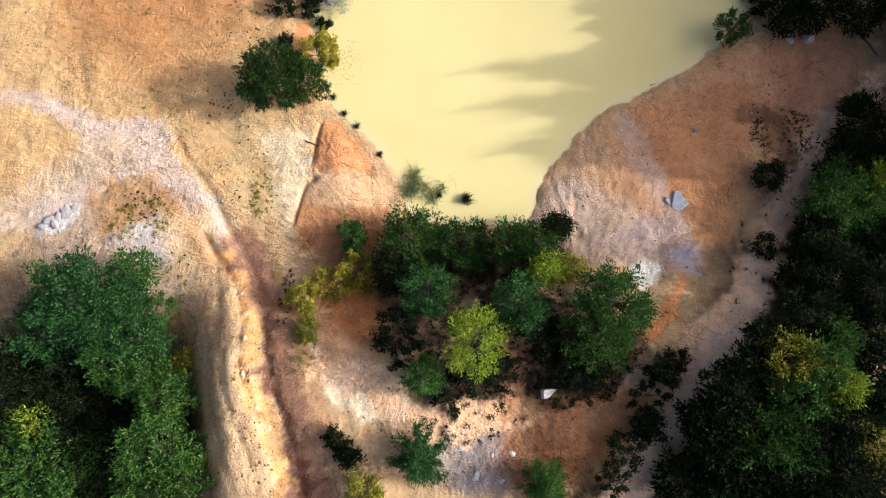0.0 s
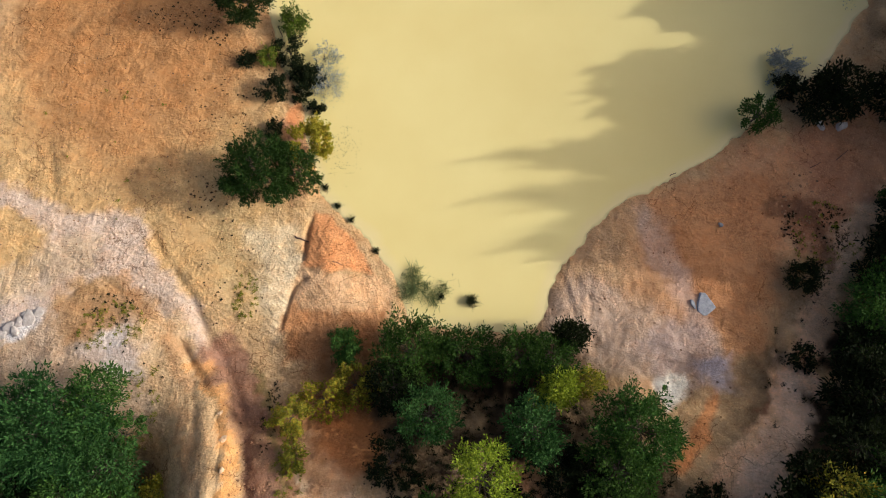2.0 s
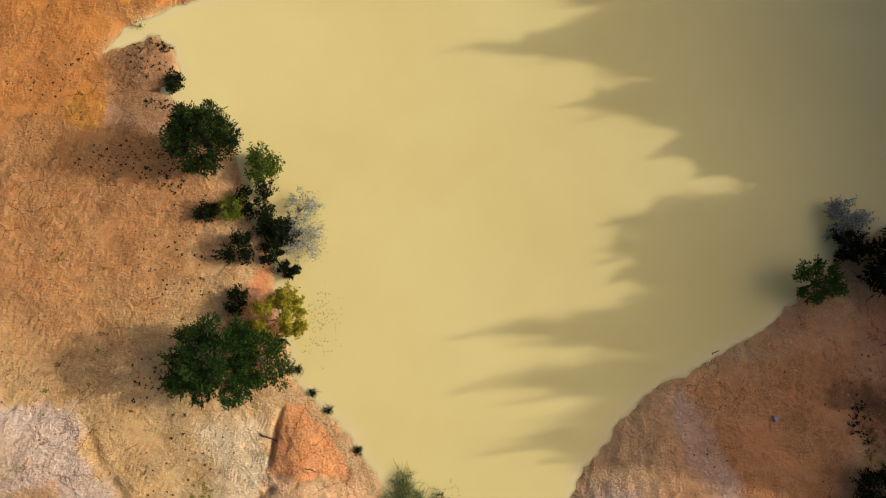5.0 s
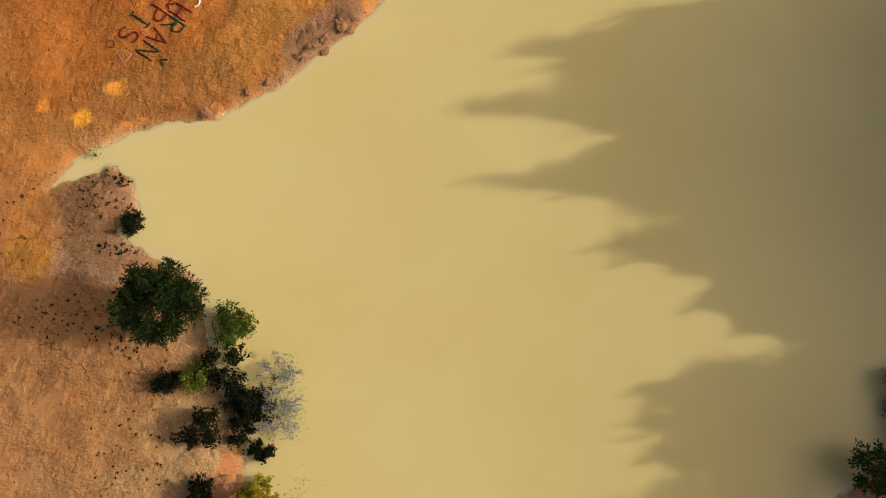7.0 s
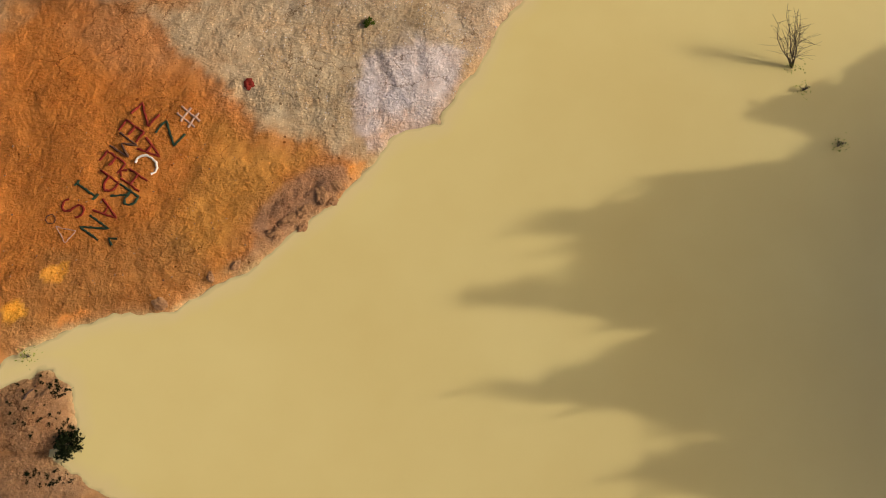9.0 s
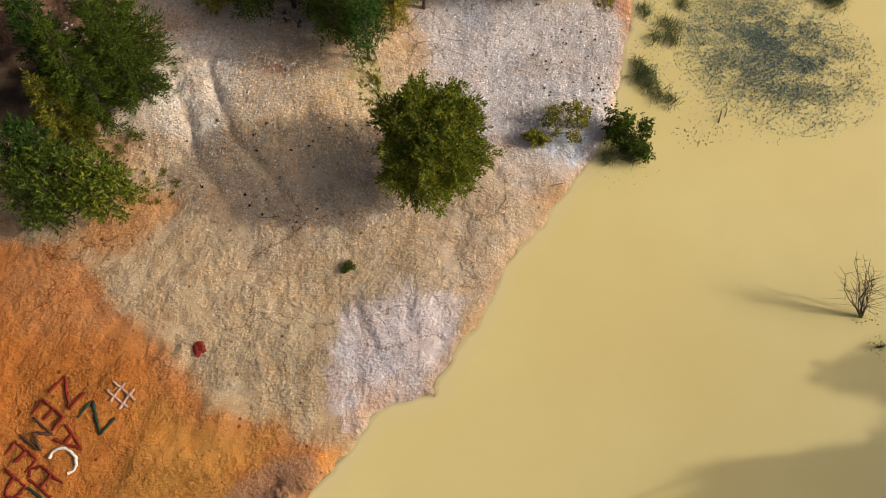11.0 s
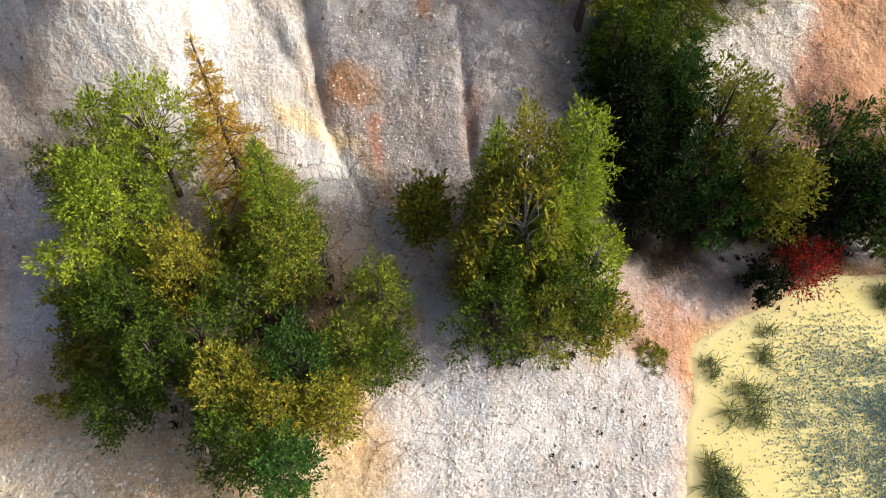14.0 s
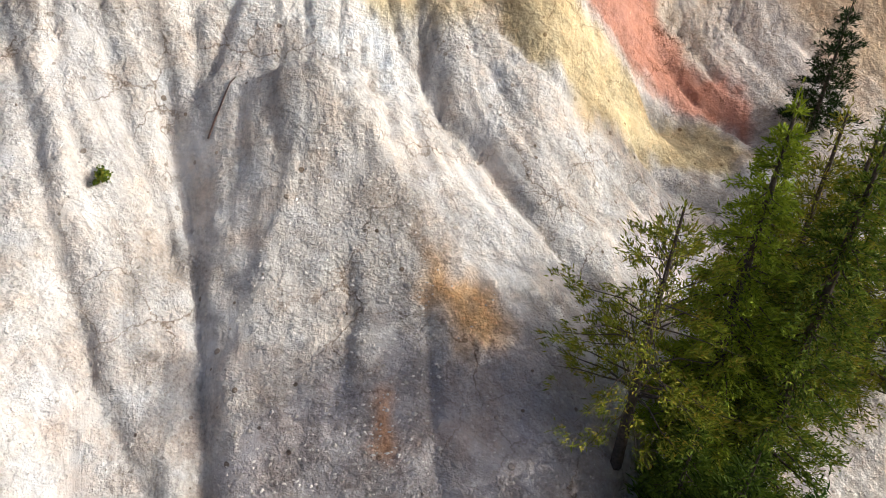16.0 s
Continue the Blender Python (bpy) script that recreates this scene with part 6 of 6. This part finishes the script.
reed(19.0, 104.2, 0.8, 0.5, "reed", REED, 36, 150, 3, 0.8)
reed(15.9, 102.7, 0.7, 0.5, "reed", REED, 37, 120, 3, 0.6)
reed(-2.4, 17.2, 1.2, 0.7, "reed", REED, 38, 420, 5, 0.6)
reed(-0.9, 16.4, 0.9, 0.5, "reed", REED, 39, 260, 4, 0.5)
reed(2.6, 15.4, 0.7, 0.9, "dark", REED, 40, 160, 2, 0.2)
for i, (rx_, ry_) in enumerate(((-9.6, 24.6), (-8.3, 23.3), (-5.9, 20.2), (-10.8, 26.4), (0.2, 16.0))):
    reed(rx_, ry_, 0.45, 0.5, "dark", "small dark grass tuft at the waterline", 41 + i, 70)


def bare_shrub(x, y, tall, seed, label, lean=(0.0, 0.0), stems=7):
    """Leafless branching stems out of the water."""
    rng = np.random.default_rng(seed)
    top = tagged(new("bare_shrub"), label, "shrub")
    top.location = (x, y, -0.15)
    for i in range(stems):
        a = rng.uniform(0, 6.283)
        end = np.array([lean[0] + 0.30 * tall * math.cos(a) * rng.random() ** 0.5, lean[1] + 0.22 * tall * math.sin(a) * rng.random() ** 0.5, tall * rng.uniform(0.6, 1.0)])
        p = curve_path(rng, np.zeros(3), end, 0.05, 6)
        tubes = [tube(p, np.linspace(0.035, 0.008, 6), 5)]
        for k in range(12):
            t = rng.uniform(0.25, 0.95)
            b = np.array([np.interp(t, np.linspace(0, 1, 6), p[:, j]) for j in range(3)])
            tw = b + 0.24 * tall * (1.1 - t) * np.array([rng.normal(), rng.normal(), 0.9])
            tubes.append(tube(curve_path(rng, b, tw, 0.02, 3), [0.014, 0.01, 0.005], 4))
        v, f = join_tubes(tubes)
        part("stem", raw_mesh("stem", v, f), BARK, top)
    n = 40
    pos = np.stack([rng.normal(size=n) * 0.35, rng.normal(size=n) * 0.35, 0.25 + 0.4 * rng.random(n)], 1)
    v, f = leaves(rng, pos, np.tile(np.array([0, 0, 1.0]), (n, 1)), 0.16, 0.07, 0.8)
    part("leaves", raw_mesh("leaves", v, f, False), LEAF["lime"], top)
    return top


bare_shrub(27.1, 78.7, 5.0, 51, "bare dark shrub standing in the lake", (-1.8, 2.0), 11)
bare_shrub(27.6, 76.9, 1.0, 52, "small half-bare shrub standing in the lake", (0, 0), 5)
bare_shrub(29.6, 72.4, 0.9, 53, "small drowned twiggy shrub in the lake", (0, 0), 5)
bare_shrub(-26.2, 56.3, 0.7, 54, "few green twigs in the shallow inlet", (0, 0), 4)


# ---------------------------------------------------------------- letters laid out of branches and rags
RAG = {
    "red": plain_material("dark_red_cloth", lin(100, 26, 18), lin(142, 48, 32), 9),
    "green": plain_material("dark_green_boughs", lin(22, 40, 28), lin(52, 70, 50), 9),
    "white": plain_material("white_stones", lin(200, 190, 176), lin(240, 234, 222), 9),
    "brown": plain_material("brown_branches", lin(62, 40, 30), lin(112, 78, 58), 9),
    "pale": plain_material("pale_branches", lin(150, 116, 96), lin(200, 168, 146), 9),
}
AHEAD = Vector((-0.560, -0.828, 0)).normalized()       # reading direction
RISE = Vector((0.828, -0.560, 0)).normalized()         # up, as the letters stand


def arc(cx, cy, rx, ry, a0, a1, n=9):
    return [(cx + rx * math.cos(radians(a0 + (a1 - a0) * i / (n - 1))), cy + ry * math.sin(radians(a0 + (a1 - a0) * i / (n - 1)))) for i in range(n)]


STROKES = {
    "#": [[(-0.25, -0.5), (-0.15, 0.5)], [(0.2, -0.5), (0.28, 0.5)], [(-0.5, -0.2), (0.5, -0.14)], [(-0.5, 0.2), (0.5, 0.26)]],
    "Z": [[(-0.45, 0.5), (0.45, 0.5), (-0.45, -0.5), (0.45, -0.5)]],
    "A": [[(-0.4, -0.5), (0, 0.5), (0.4, -0.5)], [(-0.24, -0.1), (0.24, -0.1)]],
    "C": [arc(0.1, 0, 0.5, 0.5, 60, 300)],
    "H": [[(-0.35, -0.5), (-0.35, 0.5)], [(0.35, -0.5), (0.35, 0.5)], [(-0.35, 0), (0.35, 0)]],
    "R": [[(-0.35, -0.5), (-0.35, 0.5)], [(-0.35, 0.5)] + arc(0, 0.28, 0.38, 0.22, 90, -90, 7) + [(-0.35, 0.06)], [(-0.1, 0.06), (0.5, -0.5)]],
    "N": [[(-0.4, -0.5), (-0.4, 0.5), (0.4, -0.5), (0.4, 0.5)]],
    "E": [[(0.35, 0.5), (-0.35, 0.5), (-0.35, -0.5), (0.35, -0.5)], [(-0.35, 0), (0.25, 0)]],
    "M": [[(-0.45, -0.5), (-0.4, 0.5), (0, -0.1), (0.4, 0.5), (0.45, -0.5)]],
    "P": [[(-0.35, -0.5), (-0.35, 0.5)], [(-0.35, 0.5)] + arc(0, 0.25, 0.38, 0.25, 90, -90, 7) + [(-0.35, 0)]],
    "I": [[(0, -0.5), (0, 0.5)], [(-0.2, 0.5), (0.2, 0.5)], [(-0.2, -0.5), (0.2, -0.5)]],
    "S": [arc(0, 0.25, 0.36, 0.25, 30, 270, 8) + arc(0, -0.25, 0.36, 0.25, 90, -150, 8)[1:]],
    "caron": [[(-0.25, 0.2), (0, -0.2), (0.25, 0.2)]],
    "ring": [arc(0, 0, 0.16, 0.16, 0, 360, 10)],
    "wedge": [[(0, -0.42), (-0.34, 0.4), (0.34, 0.4), (0, -0.42)]],
}


def letter(sign, x, y, colour, seed, wide=1.25, tall=1.6, thick=0.085):
    rng = np.random.default_rng(seed)
    names = {"#": "hash sign", "caron": "caron accent", "ring": "exclamation ring", "wedge": "exclamation wedge"}
    what = {"red": "dark red rags", "green": "dark green boughs", "white": "white stones", "brown": "brown branches", "pale": "pale thin branches"}[colour]
    top = tagged(new("ground_letter"), f"{names.get(sign, 'letter ' + sign)} laid out of {what} on orange clay", "ground sign", "letters on the clay")
    top.location = (x, y, float(height(x, y)))
    for line in STROKES[sign]:
        pts = []
        for (ax, ay), (bx, by) in zip(line, line[1:]):
            n = max(2, int(math.hypot((bx - ax) * wide, (by - ay) * tall) / 0.16))
            pts += [(ax + (bx - ax) * i / n, ay + (by - ay) * i / n) for i in range(n)]
        pts.append(line[-1])
        flat = np.array([AHEAD * (u * wide + rng.normal() * 0.018) + RISE * (w * tall + rng.normal() * 0.018) for u, w in pts])
        path = flat + np.stack([0 * flat[:, 0], 0 * flat[:, 0], height(x + flat[:, 0], y + flat[:, 1]) - top.location.z + 0.03], 1)
        radii = thick * rng.uniform(0.7, 1.25, len(pts))
        v, f = tube(path, radii, 5)
        part("stroke", raw_mesh("stroke", v, f), RAG[colour], top)


for i, (sign, lx, ly, colour) in enumerate((("#", -17.25, 73.1, "pale"), ("Z", -18.4, 71.8, "green"), ("A", -19.6, 70.55, "red"), ("C", -19.75, 69.55, "white"), ("H", -20.55, 68.4, "red"),
                                            ("R", -21.0, 67.25, "green"), ("A", -22.1, 66.1, "red"), ("N", -22.85, 64.95, "green"),
                                            ("Z", -20.25, 73.15, "red"), ("E", -21.1, 71.9, "red"), ("M", -21.5, 70.85, "brown"), ("E", -22.2, 69.65, "red"), ("P", -22.45, 68.2, "red"), ("I", -23.65, 67.55, "green"), ("S", -24.4, 66.25, "red"))):
    letter(sign, lx, ly, colour, 500 + i)
letter("caron", -21.6, 64.1, "green", 520, 1.3, 1.3)
letter("caron", -21.45, 68.95, "red", 521, 1.2, 1.0)
letter("ring", -25.8, 65.45, "brown", 522, 2.0, 2.0, 0.035)
letter("wedge", -24.85, 64.6, "pale", 523, 1.5, 1.5, 0.035)


# ---------------------------------------------------------------- stones, logs, tufts
STONE = plain_material("grey_slab_stone", lin(126, 128, 134), lin(172, 172, 176), 3.0, 0.8, 0.5)
PALE_STONE = plain_material("pale_stone", lin(172, 164, 152), lin(214, 206, 196), 4.0, 0.85, 0.5)
CHALK = plain_material("chalk", lin(160, 148, 138), lin(194, 184, 174), 3.0, 0.9, 0.5)
LOG = plain_material("weathered_log", lin(52, 38, 34), lin(104, 82, 72), 6.0)


def rock(x, y, sx, sy, sz, turn, mat, label, seed, tilt=0.0, name="boulder"):
    """A broken slab or boulder with uneven edges, half sunk in the clay."""
    rng = np.random.default_rng(seed)
    bm = bmesh.new()
    k = 7
    ang = np.sort(rng.uniform(0, 6.283, k) * 0.35 + np.arange(k) * 6.283 / k * 0.65 + np.arange(k) * 0.1)
    rad = rng.uniform(0.72, 1.05, k)
    low = [bm.verts.new((sx * r * math.cos(a) * 1.05, sy * r * math.sin(a) * 1.05, -sz)) for a, r in zip(ang, rad)]
    high = [bm.verts.new((sx * r * math.cos(a) * 0.9, sy * r * math.sin(a) * 0.9, sz * rng.uniform(0.7, 1.0))) for a, r in zip(ang, rad)]
    bm.faces.new(high)
    bm.faces.new(low[::-1])
    for i in range(k):
        bm.faces.new((low[i], low[(i + 1) % k], high[(i + 1) % k], high[i]))
    bmesh.ops.bevel(bm, geom=bm.edges[:], offset=min(sx, sy, sz) * 0.16, segments=2, affect="EDGES")
    me = bpy.data.meshes.new(name)
    bm.to_mesh(me)
    bm.free()
    me.materials.append(mat)
    ob = tagged(new(name, me), label, "rock")
    ob.matrix_world = pose(x, y, float(height(x, y)) + sz * 0.35, tilt, tilt * 0.6, turn)
    return ob


def lump(x, y, sx, sy, sz, turn, mat, label, seed, name, category="rock"):
    """A low rounded heap with an uneven skin, sunk in the ground."""
    bm = bmesh.new()
    bmesh.ops.create_icosphere(bm, subdivisions=3, radius=1.0)
    for v in bm.verts:
        p = v.co
        q = Vector((p.x, p.y, p.z + 3.7 * seed))
        k = 0.9 + 0.45 * noise.noise(q * 1.3) + 0.28 * noise.noise(q * 3.1) + 0.16 * noise.noise(q * 6.5)
        v.co = (p.x * sx * k, p.y * sy * k, p.z * sz * k)
    me = bpy.data.meshes.new(name)
    bm.to_mesh(me)
    bm.free()
    for face in me.polygons:
        face.use_smooth = mat is CHALK
    me.materials.append(mat)
    ob = tagged(new(name, me), label, category)
    ob.matrix_world = pose(x, y, float(height(x, y)) + sz * 0.15, 0, 0, turn)
    return ob


rock(24.3, 15.1, 1.0, 1.35, 0.09, 15, STONE, "large flat grey stone slab on orange mud", 1, 1, "stone_slab")
rock(23.2, 15.2, 0.25, 0.6, 0.15, 20, STONE, "narrow grey stone splinter beside the slab", 2)
rock(26.4, 22.7, 0.25, 0.32, 0.2, 60, STONE, "small pale boulder on orange mud", 3)
rock(9.9, -3.3, 0.9, 0.55, 0.3, 35, PALE_STONE, "pale flat stone lying beside the path", 4, 8, "stone_slab")
rock(37.0, 32.7, 0.55, 0.6, 0.35, 10, PALE_STONE, "pale blue-grey block on dark soil", 5, 0, "stone_block")
rock(38.9, 32.5, 0.75, 0.55, 0.35, 70, PALE_STONE, "pale blue-grey block on dark soil", 6, 5, "stone_block")
for i, (cx, cy, cs) in enumerate(((-38.0, 12.8, 0.75), (-37.2, 13.3, 0.6), (-36.5, 13.7, 0.8), (-37.4, 12.5, 0.5), (-38.6, 12.3, 0.55), (-35.7, 14.2, 0.6), (-36.9, 14.0, 0.45))):
    lump(cx, cy, cs * 1.0, cs * 0.8, 0.11, 40 * i, CHALK, "rounded white chalk lump beside the track", 60 + i, "chalk_lump")
for i, (rx_, ry_, s) in enumerate(((-9.9, 66.0, 0.8), (-8.9, 66.6, 0.6), (-7.7, 67.7, 0.7), (-6.7, 68.5, 0.55), (-10.8, 64.9, 0.6), (-13.3, 62.6, 0.45), (-14.9, 61.8, 0.4), (-18.0, 59.9, 0.6), (-7.0, 67.4, 0.5), (-9.0, 65.5, 0.5))):
    lump(rx_, ry_, s * 1.0, s * 0.7, 0.2, 47 * i, GROUND_CLOD, "broken clod of brown clay at the waterline", 80 + i, "clay_clod")


PALE_CLAY = plain_material("pale_broken_clay", lin(196, 150, 104), lin(232, 206, 172), 4.0)
for i, (lx, ly, size) in enumerate(((-18.3, 5.6, 0.30), (-17.4, 3.6, 0.42), (-16.9, 1.4, 0.26), (-16.7, -1.7, 0.38), (-15.5, -4.6, 0.46), (-14.6, -6.3, 0.28), (-13.7, -8.8, 0.40))):
    lump(lx, ly, size, size * (0.5 + 0.1 * (i % 3)), 0.16, 30 + 17 * i, PALE_CLAY, "broken block of pale clay on the edge of the rut", 130 + i, "clay_block")
for i, (lx, ly, size) in enumerate(((2.1, -8.1, 0.3), (3.4, -10.4, 0.4), (4.8, -8.7, 0.24), (6.6, -8.6, 0.34), (5.6, -10.8, 0.28))):
    lump(lx, ly, size, size * 0.7, 0.12, 51 * i, PALE_STONE, "weathered grey stone on the rubble beside the path", 150 + i, "boulder")


def log(x, y, length, thick, turn, label, seed, up=0.0, lift=0.0, name="log", mat=LOG):
    rng = np.random.default_rng(seed)
    a = radians(turn)
    n = 7
    path = []
    for i in range(n):
        s = (i / (n - 1) - 0.5) * length
        px, py = s * math.cos(a) + rng.normal() * thick * 0.4, s * math.sin(a) + rng.normal() * thick * 0.4
        path.append((px, py, max(float(height(x + px, y + py)), 0.0) - max(float(height(x, y)), 0.0) + thick * 0.6 + up * (i / (n - 1)) + lift))
    v, f = tube(path, thick * np.linspace(1, 0.6, n), 7)
    me = raw_mesh(name, v, f)
    me.materials.append(mat)
    ob = tagged(new(name, me), label, "log" if name == "log" else "branch")
    ob.location = (x, y, max(float(height(x, y)), 0.0))
    return ob


log(-12.7, 21.2, 1.5, 0.09, -20, "dark weathered log on cream clay", 1)
log(-9.3, 18.9, 0.9, 0.05, -20, "short dark stick on orange clay", 2, name="stick")
log(44.6, 32.6, 4.6, 0.12, -60, "long weathered log on dark soil", 3)
log(8.2, 87.4, 1.3, 0.03, 15, "dry branch lying at the waterline", 4, name="stick")
log(20.0, 92.9, 0.9, 0.05, 80, "dark stake sticking out of the water", 5, 0.7, -0.2, "stake")
log(20.5, 93.3, 0.8, 0.035, 80, "grey stake sticking out of the water", 6, 0.6, -0.2, "stake")
log(-6.2, 126.6, 1.9, 0.04, 62, "thin dark stick lying on the scree", 7, name="stick")
log(-25.6, 54.0, 0.9, 0.07, 65, "dark branch on the clay spit", 8, name="stick")
log(36.0, 28.6, 1.2, 0.04, 25, "crooked dark branch on brown soil", 9, name="stick")
log(38.6, 29.6, 1.6, 0.04, 40, "crooked dark branch on brown soil", 10, name="stick")
log(-15.0, 29.6, 1.9, 0.06, 45, "dark branch lying beside the bushes", 11, name="stick")
log(-15.9, 42.6, 1.3, 0.05, -65, "pale branch lying at the waterline", 12, name="stick")
log(22.5, 27.9, 0.7, 0.05, 20, "short stick at the muddy waterline", 13, name="stick")


def tufts(name, label, leaf, seed, places, reach=0.14, tall=0.13, blades_each=12):
    """Many small grass tufts; places: x, y, radius x, radius y, how many."""
    rng = np.random.default_rng(seed)
    vs, fs, k = [], [], 0
    for cx, cy, rx, ry, n in places:
        r, a = np.sqrt(rng.random(n)), rng.uniform(0, 6.283, n)
        xs, ys = cx + rx * r * np.cos(a), cy + ry * r * np.sin(a)
        for x, y, z in zip(xs, ys, height(xs, ys)):
            if z < 0.05:
                continue
            s = rng.uniform(0.35, 1.0) ** 1.6 + 0.25
            v, f = blades(rng, blades_each, reach * s, tall * s, 0.028)
            vs.append(v + np.array([x, y, z - 0.02]))
            fs.append(f + k)
            k += len(v)
    me = raw_mesh(name, np.concatenate(vs), np.concatenate(fs), False)
    me.materials.append(LEAF[leaf])
    return tagged(new(name, me), label, "grass", kind="stuff")


tufts("grass_tufts", "small dark grass tufts scattered over the bare clay", "dark", 1, (
    (-20.5, 19, 1.8, 6, 30), (-17, 18, 1.8, 4, 14), (-26, 43.5, 4.5, 1.8, 60), (-22, 36, 1.6, 5, 22), (-19, 32, 1.4, 4, 20), (-33, 50, 4, 5, 26),
    (-25.2, 53, 1.8, 2.2, 30), (-30, 9, 6, 4, 30), (10, 96, 3.5, 4, 26), (12, 93.5, 1.2, 2, 12), (-8, 88, 8, 4, 30), (-22.5, 25, 1.5, 2.5, 30), (-22, 42, 1.2, 1.4, 30)))
tufts("grass_tufts", "dark dry scrub along the clay spit and the track", "dark", 4, (
    (-23.7, 54.4, 0.8, 0.7, 30), (-23.0, 51.6, 0.5, 0.8, 26), (-23.6, 48.9, 1.6, 0.6, 30), (-29.5, 14.6, 2.6, 1.6, 40), (-14.2, 5.4, 0.7, 3.0, 50), (36.8, 22.4, 1.6, 2.4, 70), (33.0, 22.6, 1.0, 2.0, 30)), 0.22, 0.16)
tufts("grass_tufts", "olive grass growing on the clay slope", "olive", 2, (
    (-17.5, 16, 1.2, 2.4, 40), (-12, 1, 1.2, 3, 40), (-18, 86, 2.5, 1.2, 40), (-4.2, 93.5, 0.7, 2.2, 40), (-33, 30, 8, 8, 14), (12.6, 102.6, 0.8, 0.9, 30), (-20, 88.5, 2, 1, 30), (36, 21, 3, 4, 60), (-26, 6, 2, 4, 40), (-29, 13, 3, 2.2, 70)), 0.3, 0.25)
# undergrowth that darkens the woods, its blades coloured as if in shade
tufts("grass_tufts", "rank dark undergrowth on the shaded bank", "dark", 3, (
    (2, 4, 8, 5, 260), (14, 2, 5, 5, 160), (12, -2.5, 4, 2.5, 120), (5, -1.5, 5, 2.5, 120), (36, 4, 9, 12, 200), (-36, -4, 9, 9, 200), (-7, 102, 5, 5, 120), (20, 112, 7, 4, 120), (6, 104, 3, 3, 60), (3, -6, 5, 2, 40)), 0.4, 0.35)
lump(-13.3, 75.9, 0.42, 0.5, 0.16, 20, RAG["red"], "heap of dark red rags on grey sand", 98, "rag_heap", "rags")
shrub(-4.9, 81.1, 0.4, 0.6, "moss", "small round dark bush on grey gravel", 420, 1.2, 0.10)


def gravel(name, label, mat, seed, places):
    """Loose stones of all sizes as one mesh; places: x, y, radius x, radius y, how many, size."""
    rng = np.random.default_rng(seed)
    base = np.array([(1, 0, 0), (0.3, 0.95, 0), (-0.8, 0.55, 0), (-0.75, -0.6, 0), (0.35, -0.9, 0), (0.1, 0.05, 0.75), (0, 0, -0.6)])
    tri = np.array([(i, (i + 1) % 5, 5) for i in range(5)] + [((i + 1) % 5, i, 6) for i in range(5)])
    vs, fs, k = [], [], 0
    for cx, cy, rx, ry, n, size in places:
        r, a = np.sqrt(rng.random(n)), rng.uniform(0, 6.283, n)
        x, y = cx + rx * r * np.cos(a), cy + ry * r * np.sin(a)
        z = height(x, y)
        ok = z > 0.08
        x, y, z = x[ok], y[ok], z[ok]
        m = len(x)
        s = size * (0.4 + rng.random(m) ** 3 * 1.8)
        t = rng.uniform(0, 6.283, m)
        b = base[None] * (1 + 0.25 * rng.normal(size=(m, 7, 3))) * s[:, None, None] * np.stack([rng.uniform(0.8, 1.3, m), rng.uniform(0.6, 1, m), rng.uniform(0.5, 0.9, m)], 1)[:, None]
        px = b[..., 0] * np.cos(t)[:, None] - b[..., 1] * np.sin(t)[:, None]
        py = b[..., 0] * np.sin(t)[:, None] + b[..., 1] * np.cos(t)[:, None]
        vs.append((np.stack([px, py, b[..., 2]], -1) + np.stack([x, y, z], 1)[:, None]).reshape(-1, 3))
        fs.append((tri[None] + (np.arange(m) * 7)[:, None, None]).reshape(-1, 3) + k)
        k += m * 7
    me = raw_mesh(name, np.concatenate(vs), np.concatenate(fs), False)
    me.materials.append(mat)
    return tagged(new(name, me), label, "gravel", kind="stuff")


GRAVEL = stone_material("pale_gravel", lin(166, 156, 144), lin(224, 216, 206))
BROWN_GRAVEL = stone_material("brown_gravel", lin(112, 84, 62), lin(176, 136, 100))
gravel("gravel", "loose pale gravel and stones on the northern flat", GRAVEL, 1, (
    (-8, 89.5, 11, 6, 5200, 0.050), (7, 96, 7, 7, 3800, 0.052), (-14, 93, 5, 5, 1900, 0.056), (3, 84, 5, 5, 1000, 0.040), (-5, 79, 8, 6, 1500, 0.034), (-13, 100, 7, 5, 1500, 0.056), (1.5, 104, 2.5, 5, 700, 0.050), (-21, 98, 4, 7, 700, 0.06)))
gravel("gravel", "loose scree stones on the pale slope", GRAVEL, 2, (
    (-1.2, 118, 3.6, 8, 3000, 0.044), (-2, 108, 4, 4, 800, 0.05), (-9.5, 118, 3, 6, 700, 0.04), (5, 120, 4, 5, 400, 0.030), (20, 120, 5, 5, 700, 0.040)))
gravel("gravel", "loose brown stones and clods on the clay", BROWN_GRAVEL, 3, (
    (-32, 27, 14, 10, 1200, 0.05), (-27, 42, 9, 9, 700, 0.05), (-15, -4, 2.5, 9, 500, 0.08), (0, -5, 8, 3, 300, 0.06), (35, 23, 3, 5, 260, 0.08), (-22, 66, 12, 6, 500, 0.04)))
